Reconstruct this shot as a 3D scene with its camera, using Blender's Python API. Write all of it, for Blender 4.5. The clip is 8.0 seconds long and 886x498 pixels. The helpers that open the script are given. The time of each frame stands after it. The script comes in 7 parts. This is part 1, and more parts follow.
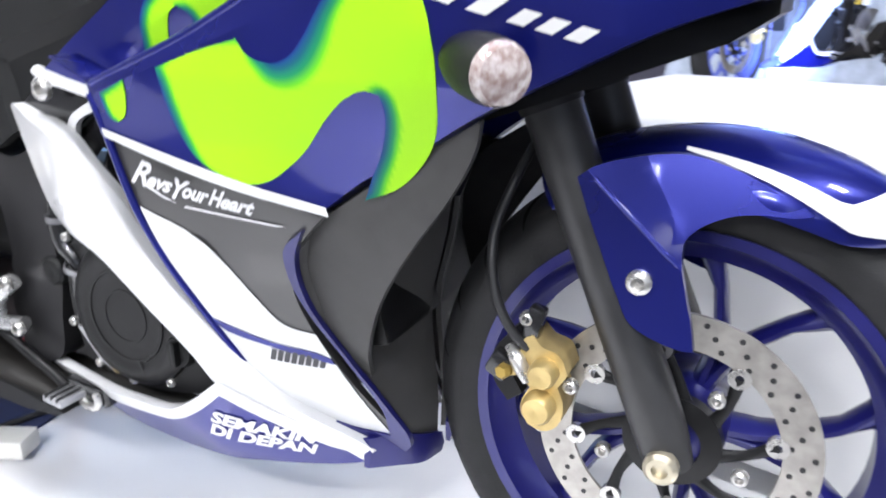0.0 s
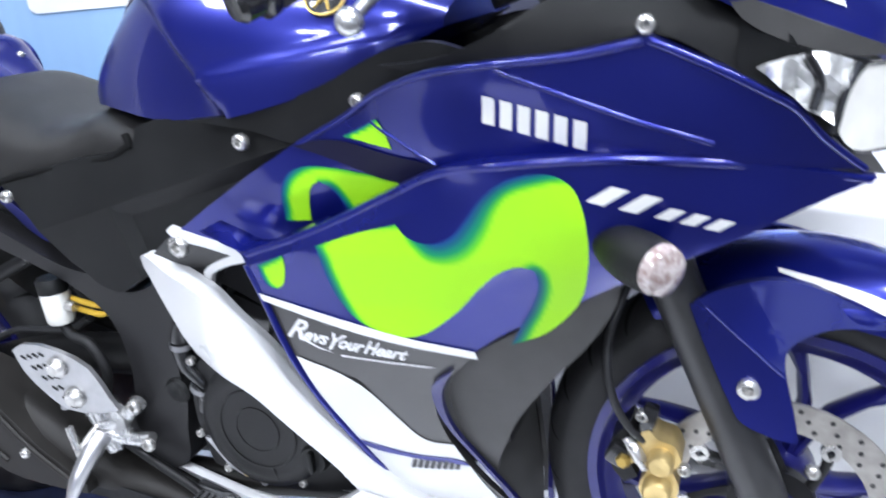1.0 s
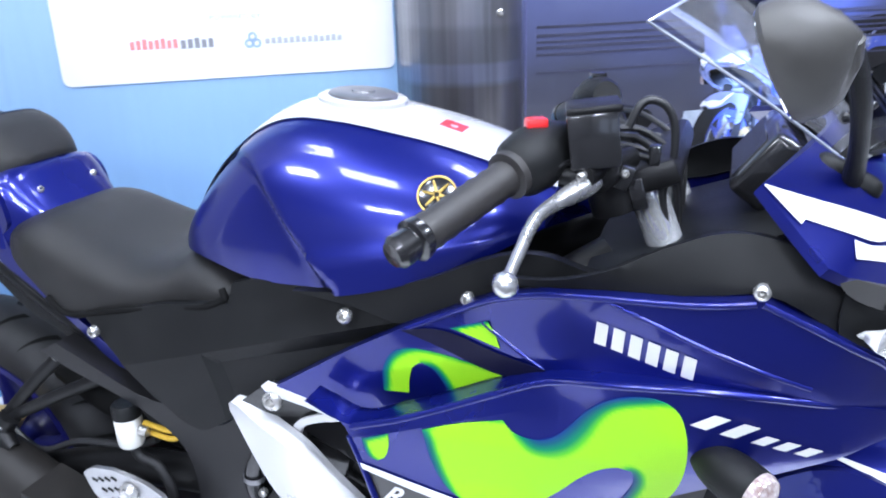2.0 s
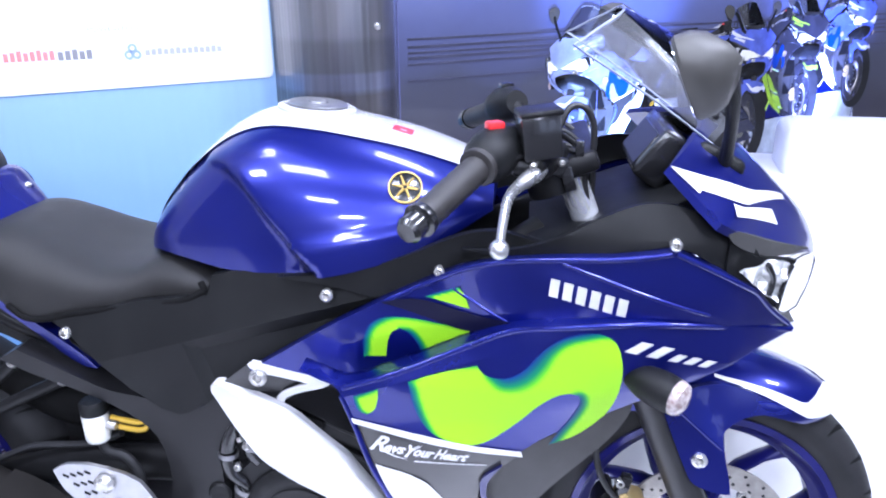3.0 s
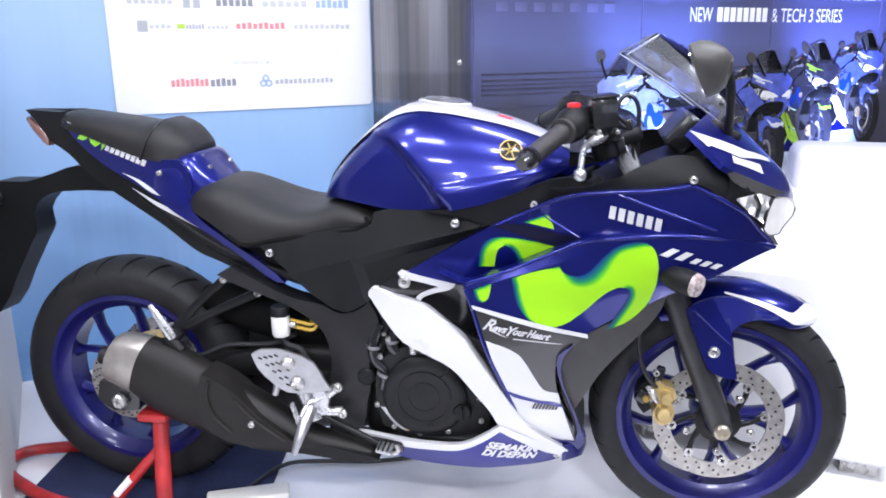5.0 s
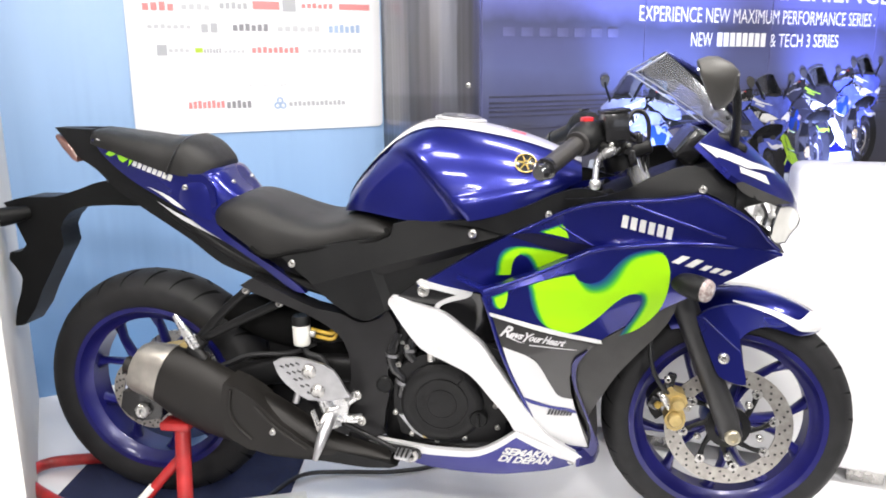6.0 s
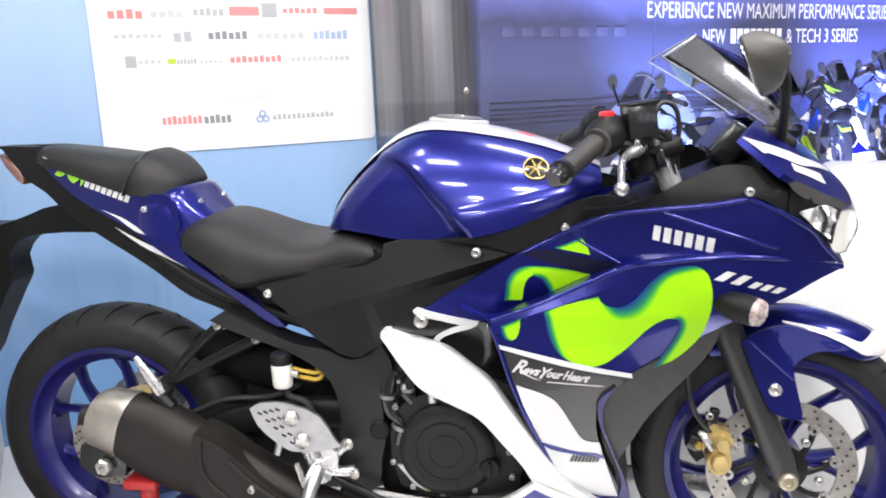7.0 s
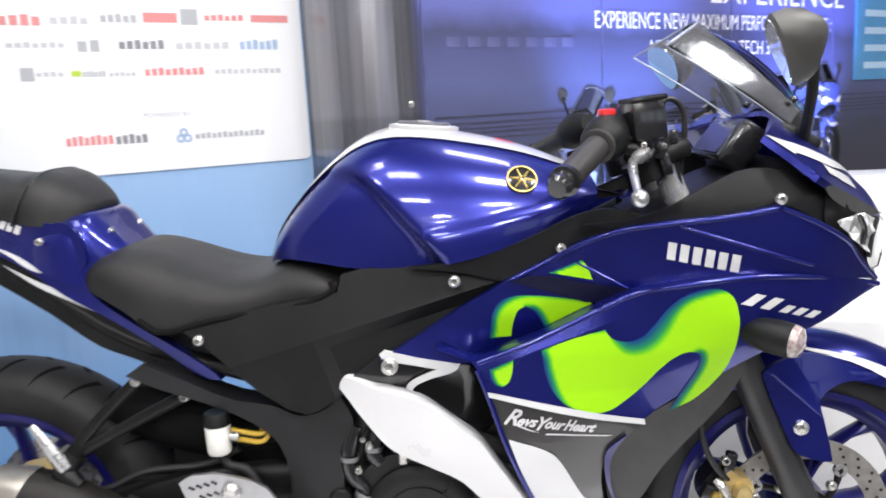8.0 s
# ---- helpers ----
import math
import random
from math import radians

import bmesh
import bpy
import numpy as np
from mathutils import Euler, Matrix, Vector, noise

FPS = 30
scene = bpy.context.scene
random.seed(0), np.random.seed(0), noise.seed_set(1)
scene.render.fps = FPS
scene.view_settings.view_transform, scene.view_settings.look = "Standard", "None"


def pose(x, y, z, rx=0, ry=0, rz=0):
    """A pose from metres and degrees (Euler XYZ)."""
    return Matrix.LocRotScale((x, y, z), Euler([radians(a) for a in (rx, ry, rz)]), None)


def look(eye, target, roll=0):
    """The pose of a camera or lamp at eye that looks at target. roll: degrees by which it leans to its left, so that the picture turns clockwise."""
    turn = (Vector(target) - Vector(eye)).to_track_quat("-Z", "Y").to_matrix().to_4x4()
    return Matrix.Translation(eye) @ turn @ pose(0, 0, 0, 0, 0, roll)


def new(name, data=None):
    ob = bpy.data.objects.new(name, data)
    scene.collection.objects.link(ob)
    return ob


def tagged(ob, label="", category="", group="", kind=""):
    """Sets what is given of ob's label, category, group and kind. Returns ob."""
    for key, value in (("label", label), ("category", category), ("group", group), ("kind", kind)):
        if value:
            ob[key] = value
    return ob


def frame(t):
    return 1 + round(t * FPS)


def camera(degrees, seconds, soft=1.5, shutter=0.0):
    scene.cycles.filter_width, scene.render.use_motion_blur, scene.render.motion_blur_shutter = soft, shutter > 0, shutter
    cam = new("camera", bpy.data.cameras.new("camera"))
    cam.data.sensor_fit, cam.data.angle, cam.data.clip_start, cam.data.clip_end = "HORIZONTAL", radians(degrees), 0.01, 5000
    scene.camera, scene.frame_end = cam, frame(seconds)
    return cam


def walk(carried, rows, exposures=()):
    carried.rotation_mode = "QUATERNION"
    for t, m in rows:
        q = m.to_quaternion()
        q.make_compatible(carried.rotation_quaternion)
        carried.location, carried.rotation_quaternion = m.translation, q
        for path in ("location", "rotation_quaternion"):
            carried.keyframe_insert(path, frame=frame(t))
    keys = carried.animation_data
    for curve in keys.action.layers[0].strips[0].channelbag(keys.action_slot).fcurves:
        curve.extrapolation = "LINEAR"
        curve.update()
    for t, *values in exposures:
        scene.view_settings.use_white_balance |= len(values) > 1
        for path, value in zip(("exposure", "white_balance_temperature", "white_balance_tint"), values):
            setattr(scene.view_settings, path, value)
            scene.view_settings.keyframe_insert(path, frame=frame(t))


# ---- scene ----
cam = camera(59.8, 8.0, 1.8, 0.4)
PATH = [
    (0, (1.472, -0.786, 0.726), (0.637, 0.923, 0.106), -0.4),
    (0.5, (1.403, -0.876, 0.831), (0.795, 0.899, 0.139), -4.6),
    (1, (1.339, -0.89, 0.928), (0.598, 0.832, 0.233), -5.0),
    (1.5, (1.264, -0.88, 1.023), (0.5, 0.85, 0.37), -3.3),
    (1.7, (1.248, -0.89, 1.077), (0.493, 0.84, 0.416), -1.9),
    (2.8, (1.095, -1.122, 1.182), (0.834, 0.745, 0.514), -3.1),
    (3, (1.085, -1.153, 1.172), (0.857, 0.721, 0.51), -0.8),
    (3.5, (1.124, -1.279, 1.088), (0.922, 0.618, 0.484), 0.0),
    (4, (1.141, -1.478, 1.114), (0.904, 0.412, 0.504), 0.6),
    (4.5, (1.077, -1.603, 1.118), (0.793, 0.3, 0.571), 0.3),
    (4.7, (1.05, -1.649, 1.123), (0.745, 0.253, 0.586), -0.3),
    (5.8, (1.016, -1.779, 1.094), (0.679, 0.139, 0.64), -0.2),
    (6, (1.003, -1.779, 1.094), (0.685, 0.144, 0.646), -0.6),
    (6.5, (0.989, -1.698, 1.082), (0.711, 0.233, 0.641), -1.2),
    (7, (0.973, -1.546, 1.049), (0.646, 0.386, 0.646), -2.4),
    (7.5, (0.961, -1.431, 1.038), (0.629, 0.505, 0.662), -3.0),
    (8, (0.868, -1.325, 1.009), (0.732, 0.64, 0.664), -3.2),
]
walk(cam, [(t, look(eye, target, roll)) for t, eye, target, roll in PATH],
     exposures=((0, 0.17, 6150, 10), (0.5, 0.08, 6050, 10), (1.0, 0.0, 5750, 9), (1.5, 0.0, 5600, 9), (1.7, 0.01, 5550, 9), (2.8, 0.15, 5400, 18), (3.0, 0.19, 5350, 18), (3.5, 0.13, 5400, 18),
                (4.0, -0.18, 5600, 18), (4.5, -0.22, 5600, 18), (5.8, -0.04, 6700, 10), (6.0, -0.04, 6750, 10), (6.5, -0.08, 6750, 10), (7.0, -0.08, 6650, 10), (7.5, -0.16, 6600, 10), (8.0, -0.25, 6500, 10)))

# ---- light: a dim hall, ceiling panels over the stand, added fill panels and two coloured uplights on the printed wall ----
TH = radians(36.0)
ALONG = Vector((math.cos(TH), math.sin(TH), 0.0))
OUT = Vector((math.sin(TH), -math.cos(TH), 0.0))
CORNER = Vector((0.28, 1.0, 0.0))


BACK = 0.20


def on_wall(s, n, z):
    """A place on the back wall: s along it, n out from it, z up."""
    return CORNER + ALONG * s + OUT * n + Vector((0, 0, z))


world = bpy.data.worlds.new("hall")
scene.world = world
world.use_nodes = True
world.node_tree.nodes["Background"].inputs[0].default_value = (0.75, 0.82, 1.0, 1)
world.node_tree.nodes["Background"].inputs[1].default_value = 2.2


def area(name, at, target, sx, sy, watts, colour):
    data = bpy.data.lights.new(name, "AREA")
    data.shape, data.size, data.size_y, data.energy, data.color = "RECTANGLE", sx, sy, watts, colour
    ob = new(name, data)
    ob.matrix_world = look(at, target)
    return ob


# ceiling panels out of view; several are added fill where surfaces stayed dark
LAMPS = [(-0.75, -1.4), (0.30, -1.05), (1.55, -0.85), (2.7, -0.9), (0.2, -3.0), (1.9, -3.2), (3.4, 0.4), (-0.30, -0.35), (1.30, 0.75)]
# far panels are unseen, added for reflections and low light on the flanks
FAR_FILL_LAMPS = [(-1.2, -5.2), (0.6, -5.6), (2.6, -5.2), (4.6, -4.2), (1.6, -7.6), (4.2, -6.8), (-0.8, -7.4)]
for k, (lx, ly) in enumerate(LAMPS):
    area("panel_lamp", (lx, ly, 3.03), (lx, ly, 0), 0.56, 0.34, {2.7: 84, 3.4: 44, -0.3: 22, 0.3: 20, 1.55: 54, 1.3: 16, 1.9: 125, -0.75: 38, 0.2: 44}.get(lx, 50), (1.0, 0.98, 0.97))
for lx, ly in FAR_FILL_LAMPS[1:3]:
    area("panel_lamp", (lx, ly, 3.03), (lx, ly, 0), 0.56, 0.34, 170, (1.0, 0.98, 0.97))


def spot(name, at, target, watts, colour, cone):
    data = bpy.data.lights.new(name, "SPOT")
    data.energy, data.color, data.spot_size, data.spot_blend, data.shadow_soft_size = watts, colour, radians(cone), 0.9, 0.06
    ob = new(name, data)
    ob.matrix_world = look(at, target)
    return ob


spot("uplight", on_wall(1.34, 0.22, 0.10), on_wall(1.34, 0.0, 1.50), 740, (0.34, 0.48, 1.0), 46)
spot("uplight", on_wall(2.52, 0.22, 0.10), on_wall(2.52, 0.0, 1.45), 1080, (0.30, 0.38, 1.0), 50)

# ---- materials ----
def material(name, colour, rough=0.5, metal=0.0, coat=0.0, vary=0.0, scale=8.0, bump=0.0, bump_scale=200.0, second=None, trans=0.0, glow=0.0, rough_vary=0.1, spec=0.5, film=0.04):
    m = bpy.data.materials.new(name)
    m.use_nodes = True
    nt = m.node_tree
    b = nt.nodes["Principled BSDF"]
    b.inputs["Roughness"].default_value = rough
    b.inputs["Metallic"].default_value = metal
    b.inputs["Specular IOR Level"].default_value = spec
    b.inputs["Coat Weight"].default_value = coat
    b.inputs["Coat Roughness"].default_value = film
    b.inputs["Transmission Weight"].default_value = trans
    b.inputs["Base Color"].default_value = (*colour, 1)
    if glow:
        b.inputs["Emission Color"].default_value = (*colour, 1)
        b.inputs["Emission Strength"].default_value = glow
    tc = nt.nodes.new("ShaderNodeTexCoord")
    if vary:
        n = nt.nodes.new("ShaderNodeTexNoise")
        n.inputs["Scale"].default_value, n.inputs["Detail"].default_value = scale, 6
        mix = nt.nodes.new("ShaderNodeMix")
        mix.data_type = "RGBA"
        low = second or tuple(c * (1 - vary) for c in colour)
        mix.inputs["A"].default_value, mix.inputs["B"].default_value = (*low, 1), (*colour, 1)
        ramp = nt.nodes.new("ShaderNodeMapRange")
        ramp.inputs["From Min"].default_value, ramp.inputs["From Max"].default_value = 0.35, 0.65
        nt.links.new(tc.outputs["Object"], n.inputs["Vector"])
        nt.links.new(n.outputs["Fac"], ramp.inputs["Value"])
        nt.links.new(ramp.outputs["Result"], mix.inputs["Factor"])
        nt.links.new(mix.outputs["Result"], b.inputs["Base Color"])
        r = nt.nodes.new("ShaderNodeMapRange")
        r.inputs["To Min"].default_value, r.inputs["To Max"].default_value = max(0.02, rough - rough_vary), min(1, rough + rough_vary)
        nt.links.new(n.outputs["Fac"], r.inputs["Value"])
        nt.links.new(r.outputs["Result"], b.inputs["Roughness"])
    if bump:
        n2 = nt.nodes.new("ShaderNodeTexNoise")
        n2.inputs["Scale"].default_value, n2.inputs["Detail"].default_value = bump_scale, 4
        bp = nt.nodes.new("ShaderNodeBump")
        bp.inputs["Strength"].default_value, bp.inputs["Distance"].default_value = bump, 0.002
        nt.links.new(tc.outputs["Object"], n2.inputs["Vector"])
        nt.links.new(n2.outputs["Fac"], bp.inputs["Height"])
        nt.links.new(bp.outputs["Normal"], b.inputs["Normal"])
    return m


BLUE = material("blue_lacquer", (0.0065, 0.0105, 0.165), 0.28, 0.62, 0.6, 0.15, 3.0, 0.03, 1500, rough_vary=0.05, film=0.07)
WHITE = material("white_lacquer", (0.60, 0.60, 0.605), 0.3, 0, 0.6, 0.04, 6)
PEARL = material("silver_white_lacquer", (0.52, 0.515, 0.52), 0.28, 0.15, 0.8, 0.05, 6)
LIME = material("lime_decal", (0.27, 0.60, 0.006), 0.35, 0, 0.9, 0.08, 9, second=(0.24, 0.64, 0.012))
GREY = material("dark_grey_decal", (0.030, 0.029, 0.029), 0.36, 0, 0.4, 0.15, 14)
PLASTIC = material("black_textured_plastic", (0.0072, 0.0075, 0.0078), 0.42, 0, 0, 0.3, 18, 0.25, 1400, spec=0.2)
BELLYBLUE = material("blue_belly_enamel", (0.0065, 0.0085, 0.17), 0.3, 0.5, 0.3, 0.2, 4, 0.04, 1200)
INNERM = material("grey_matt_inner_plastic", (0.052, 0.051, 0.050), 0.5, 0, 0, 0.25, 20, 0.25, 1200, spec=0.3)
GLOSS = material("gloss_black", (0.012, 0.012, 0.013), 0.2, 0, 0.4, 0.2, 10)
FRAMEM = material("satin_frame_enamel", (0.0125, 0.0122, 0.0132), 0.42, 0, 0, 0.25, 20, 0.2, 900, spec=0.3)
SATIN = material("satin_black_metal", (0.009, 0.009, 0.0095), 0.36, 0.1, 0, 0.3, 25, 0.15, 700, spec=0.22)
CAST = material("black_engine_casting", (0.008, 0.008, 0.0085), 0.40, 0.1, 0, 0.35, 30, 0.3, 900, spec=0.30)
RUBBER = material("tyre_rubber", (0.017, 0.017, 0.018), 0.58, 0, 0, 0.35, 22, 0.25, 500, spec=0.26)
GRIP = material("grip_rubber", (0.022, 0.020, 0.019), 0.5, 0, 0, 0.2, 40, 0.3, 700)
VINYL = material("seat_vinyl", (0.0125, 0.012, 0.0115), 0.46, 0, 0, 0.25, 16, 0.35, 1800, spec=0.36)
ALLOY = material("brushed_alloy", (0.44, 0.44, 0.45), 0.36, 0.9, 0, 0.15, 40, 0.1, 900)
STEEL = material("zinc_steel", (0.55, 0.54, 0.52), 0.28, 0.8, 0, 0.25, 60)
CHROME = material("chrome", (0.85, 0.86, 0.88), 0.12, 0.75)
DISC = material("brake_disc_steel", (0.42, 0.40, 0.37), 0.34, 0.75, 0, 0.25, 55, 0.15, 800)
GOLD = material("gold_anodised", (0.62, 0.47, 0.20), 0.40, 0.6, 0, 0.25, 30, 0.1, 600)
RIM = material("blue_rim_enamel", (0.009, 0.009, 0.115), 0.34, 0.2, 0.3, 0.25, 12)
RED = material("red_stand_paint", (0.40, 0.018, 0.018), 0.42, 0, 0.2, 0.4, 22, 0.2, 400)
GROOVE = material("groove_shadow_rubber", (0.004, 0.004, 0.004), 0.8, spec=0.1)
REDPL = material("red_plastic", (0.55, 0.02, 0.02), 0.3, 0, 0.4)
MILKY = material("milky_plastic", (0.72, 0.71, 0.66), 0.4, 0, 0.2, 0.08, 20)
YELLOW = material("yellow_sleeve", (0.50, 0.32, 0.02), 0.45)
def thin_clear(name, tint, haze, bend=1.45, milk=0.0):
    """A thin clear plastic sheet: see-through, with a gloss that grows at a slant."""
    m = bpy.data.materials.new(name)
    m.use_nodes = True
    nt = m.node_tree
    nt.nodes.remove(nt.nodes["Principled BSDF"])
    clear = nt.nodes.new("ShaderNodeBsdfTransparent")
    clear.inputs["Color"].default_value = (*tint, 1)
    gloss = nt.nodes.new("ShaderNodeBsdfGlossy")
    gloss.inputs["Color"].default_value, gloss.inputs["Roughness"].default_value = (0.9, 0.92, 0.95, 1), haze
    fr = nt.nodes.new("ShaderNodeFresnel")
    fr.inputs["IOR"].default_value = bend
    mix = nt.nodes.new("ShaderNodeMixShader")
    nt.links.new(fr.outputs[0], mix.inputs[0])
    nt.links.new(clear.outputs[0], mix.inputs[1])
    nt.links.new(gloss.outputs[0], mix.inputs[2])
    last = mix
    if milk:
        cloud = nt.nodes.new("ShaderNodeBsdfTranslucent")
        cloud.inputs["Color"].default_value = (0.80, 0.81, 0.85, 1)
        face = nt.nodes.new("ShaderNodeBsdfDiffuse")
        face.inputs["Color"].default_value = (0.80, 0.81, 0.85, 1)
        both = nt.nodes.new("ShaderNodeMixShader")
        last = nt.nodes.new("ShaderNodeMixShader")
        last.inputs[0].default_value = milk
        nt.links.new(cloud.outputs[0], both.inputs[1])
        nt.links.new(face.outputs[0], both.inputs[2])
        nt.links.new(mix.outputs[0], last.inputs[1])
        nt.links.new(both.outputs[0], last.inputs[2])
    nt.links.new(last.outputs[0], nt.nodes["Material Output"].inputs["Surface"])
    return m


CLEAR = thin_clear("clear_plastic", (0.93, 0.94, 0.98), 0.03, 1.34)
LENS = material("lens_plastic", (0.40, 0.36, 0.35), 0.14, 0, 0.8, 0.3, 140, second=(0.20, 0.14, 0.13))
HLREF = material("lamp_reflector", (0.74, 0.74, 0.73), 0.18, 0.45, 0.5, 0.45, 70, 1.0, 45)
LAMPGLASS = material("headlight_glass", (0.80, 0.79, 0.74), 0.14, 0.1, 0.8, 0.15, 20)
MIRROR = material("mirror_glass", (0.9, 0.92, 0.95), 0.02, 1.0)
MUFFLER = material("dark_muffler_steel", (0.0125, 0.0112, 0.0100), 0.55, 0.1, 0, 0.3, 16, 0.15, 500, spec=0.3)
BRUSHED = material("brushed_titanium", (0.50, 0.47, 0.42), 0.36, 0.85, 0, 0.2, 30, 0.1, 900)
TAILRED = material("tail_lamp_lens", (0.20, 0.10, 0.085), 0.2, 0, 0.5, 0.3, 40)
LEATHER = material("white_leatherette", (0.66, 0.66, 0.665), 0.42, 0, 0.1, 0.04, 7, 0.2, 500)
FLOOR = material("white_gloss_floor", (0.75, 0.75, 0.765), 0.18, 0, 0.3, 0.06, 2.5, 0.04, 60)
NAVY = material("navy_carpet", (0.012, 0.020, 0.075), 0.9, 0, 0, 0.4, 120, 0.8, 900)
PAINT = material("white_wall_paint", (0.62, 0.61, 0.59), 0.6, 0, 0, 0.08, 3, 0.15, 300)
CEIL = material("grey_ceiling", (0.34, 0.34, 0.35), 0.8, 0, 0, 0.2, 3)
GLOWM = material("lamp_diffuser", (1.0, 0.99, 0.97), 0.5, glow=6.0)
BLACKCABLE = material("cable_rubber", (0.012, 0.012, 0.013), 0.45)
INK = material("black_ink", (0.24, 0.24, 0.26), 0.5)
BARINK = material("black_sticker_ink", (0.03, 0.03, 0.035), 0.5)
INKGREY = material("grey_ink", (0.40, 0.41, 0.43), 0.5)
INKRED = material("red_ink", (0.66, 0.24, 0.24), 0.5)
FORKM = material("satin_fork_enamel", (0.034, 0.034, 0.035), 0.40, 0.2, 0, 0.2, 25, 0.1, 700)
INKBLUE = material("blue_ink", (0.33, 0.43, 0.60), 0.5)
INKPALE = material("pale_grey_ink", (0.50, 0.51, 0.53), 0.5)
INKLIME = material("lime_ink", (0.42, 0.58, 0.05), 0.5)
LETTER = material("white_lettering", (0.82, 0.82, 0.84), 0.5)
HALL = material("dim_hall_wall", (0.17, 0.17, 0.19), 0.6, 0, 0, 0.3, 1.2)
EDGE = material("screen_edge_plastic", (0.30, 0.32, 0.38), 0.12, 0.0, 0.5, 0.2, 30)
WING = thin_clear("hazy_screen_wing", (0.88, 0.89, 0.94), 0.12, 1.25, 0.09)
SHELLGREY = material("grey_black_mirror_shell", (0.055, 0.053, 0.049), 0.45, 0, 0, 0.2, 14, 0.2, 1200)
CAPM = material("filler_cap_metal", (0.22, 0.22, 0.23), 0.35, 0.7, 0, 0.2, 40)
PALEBRASS = material("pale_brass", (0.55, 0.50, 0.38), 0.3, 0.8, 0, 0.2, 30)
BRASS = material("gold_emblem", (0.40, 0.28, 0.07), 0.42, 0.7)
POLISH = material("polished_alloy", (0.56, 0.56, 0.56), 0.27, 0.85, 0, 0.15, 40, 0.1, 300)


def fade_material():
    """The swoosh: deep blue through teal and green to lime, by the painted edge's own blend."""
    m = material("swoosh_paint", (0.33, 0.70, 0.006), 0.5, 0, 0.0, spec=0.2)
    nt = m.node_tree
    at = nt.nodes.new("ShaderNodeAttribute")
    at.attribute_name = "blend"
    ramp = nt.nodes.new("ShaderNodeValToRGB")
    el = ramp.color_ramp.elements
    el[0].position, el[0].color = 0.0, (0.006, 0.03, 0.17, 1)
    el[1].position, el[1].color = 1.0, (0.29, 0.61, 0.005, 1)
    for q, c in ((0.25, (0.006, 0.085, 0.12, 1)), (0.55, (0.012, 0.20, 0.07, 1)), (0.82, (0.10, 0.44, 0.012, 1))):
        e = el.new(q)
        e.color = c
    nt.links.new(at.outputs["Fac"], ramp.inputs["Fac"])
    nt.links.new(ramp.outputs["Color"], nt.nodes["Principled BSDF"].inputs["Base Color"])
    return m


SWOOSH = fade_material()


# ---- building tools ----
PLACE = {}


def finish(name, bm, mat, angle=38):
    bmesh.ops.remove_doubles(bm, verts=bm.verts[:], dist=1e-6)
    bmesh.ops.recalc_face_normals(bm, faces=bm.faces[:])
    me = bpy.data.meshes.new(name)
    bm.to_mesh(me)
    bm.free()
    me.materials.append(mat)
    me.shade_smooth()
    me.set_sharp_from_angle(angle=radians(angle))
    return me


def part(name, bm, mat, parent=None, label="", angle=38):
    """One mesh object, its origin in its middle, under a thing or a part."""
    me = finish(name, bm, mat, angle)
    co = np.empty(len(me.vertices) * 3)
    me.vertices.foreach_get("co", co)
    co = co.reshape(-1, 3)
    mid = Vector((co.min(0) + co.max(0)) / 2)
    if parent is None:
        mid.z = co[:, 2].min()
    me.transform(Matrix.Translation(-mid))
    ob = new(name, me)
    PLACE[ob.name] = mid
    if parent is not None:
        ob.parent = parent
        ob.location = mid - PLACE[parent.name]
    else:
        ob.location = mid
    return tagged(ob, label)


def thing(name, at, label, category, group="", kind=""):
    ob = new(name)
    ob.empty_display_size = 0.05
    ob.location = at
    PLACE[ob.name] = Vector(at)
    return tagged(ob, label, category, group, kind)


def curve_line(pts, n=4, closed=True, sharp=48):
    """A smooth line through points, with corners kept where they turn hard."""
    P = [np.array(p, float) for p in pts]
    N = len(P)
    tin, tout = [], []
    for i in range(N):
        a, b, c = P[(i - 1) % N], P[i], P[(i + 1) % N]
        if not closed and i == 0:
            a = b
        if not closed and i == N - 1:
            c = b
        u, v = b - a, c - b
        lu, lv = np.linalg.norm(u), np.linalg.norm(v)
        cosv = 1 if lu < 1e-9 or lv < 1e-9 else float(u @ v / lu / lv)
        if cosv < math.cos(radians(sharp)):
            tin.append(u)
            tout.append(v)
        else:
            d = (u / max(lu, 1e-9) + v / max(lv, 1e-9))
            d = d / max(np.linalg.norm(d), 1e-9)
            tin.append(d * lu)
            tout.append(d * lv)
    out = []
    for i in range(N if closed else N - 1):
        j = (i + 1) % N
        for k in range(n):
            t = k / n
            h = (2 * t**3 - 3 * t**2 + 1, t**3 - 2 * t**2 + t, -2 * t**3 + 3 * t**2, t**3 - t**2)
            out.append(h[0] * P[i] + h[1] * tout[i] + h[2] * P[j] + h[3] * tin[j])
    if not closed:
        out.append(P[-1])
    return out


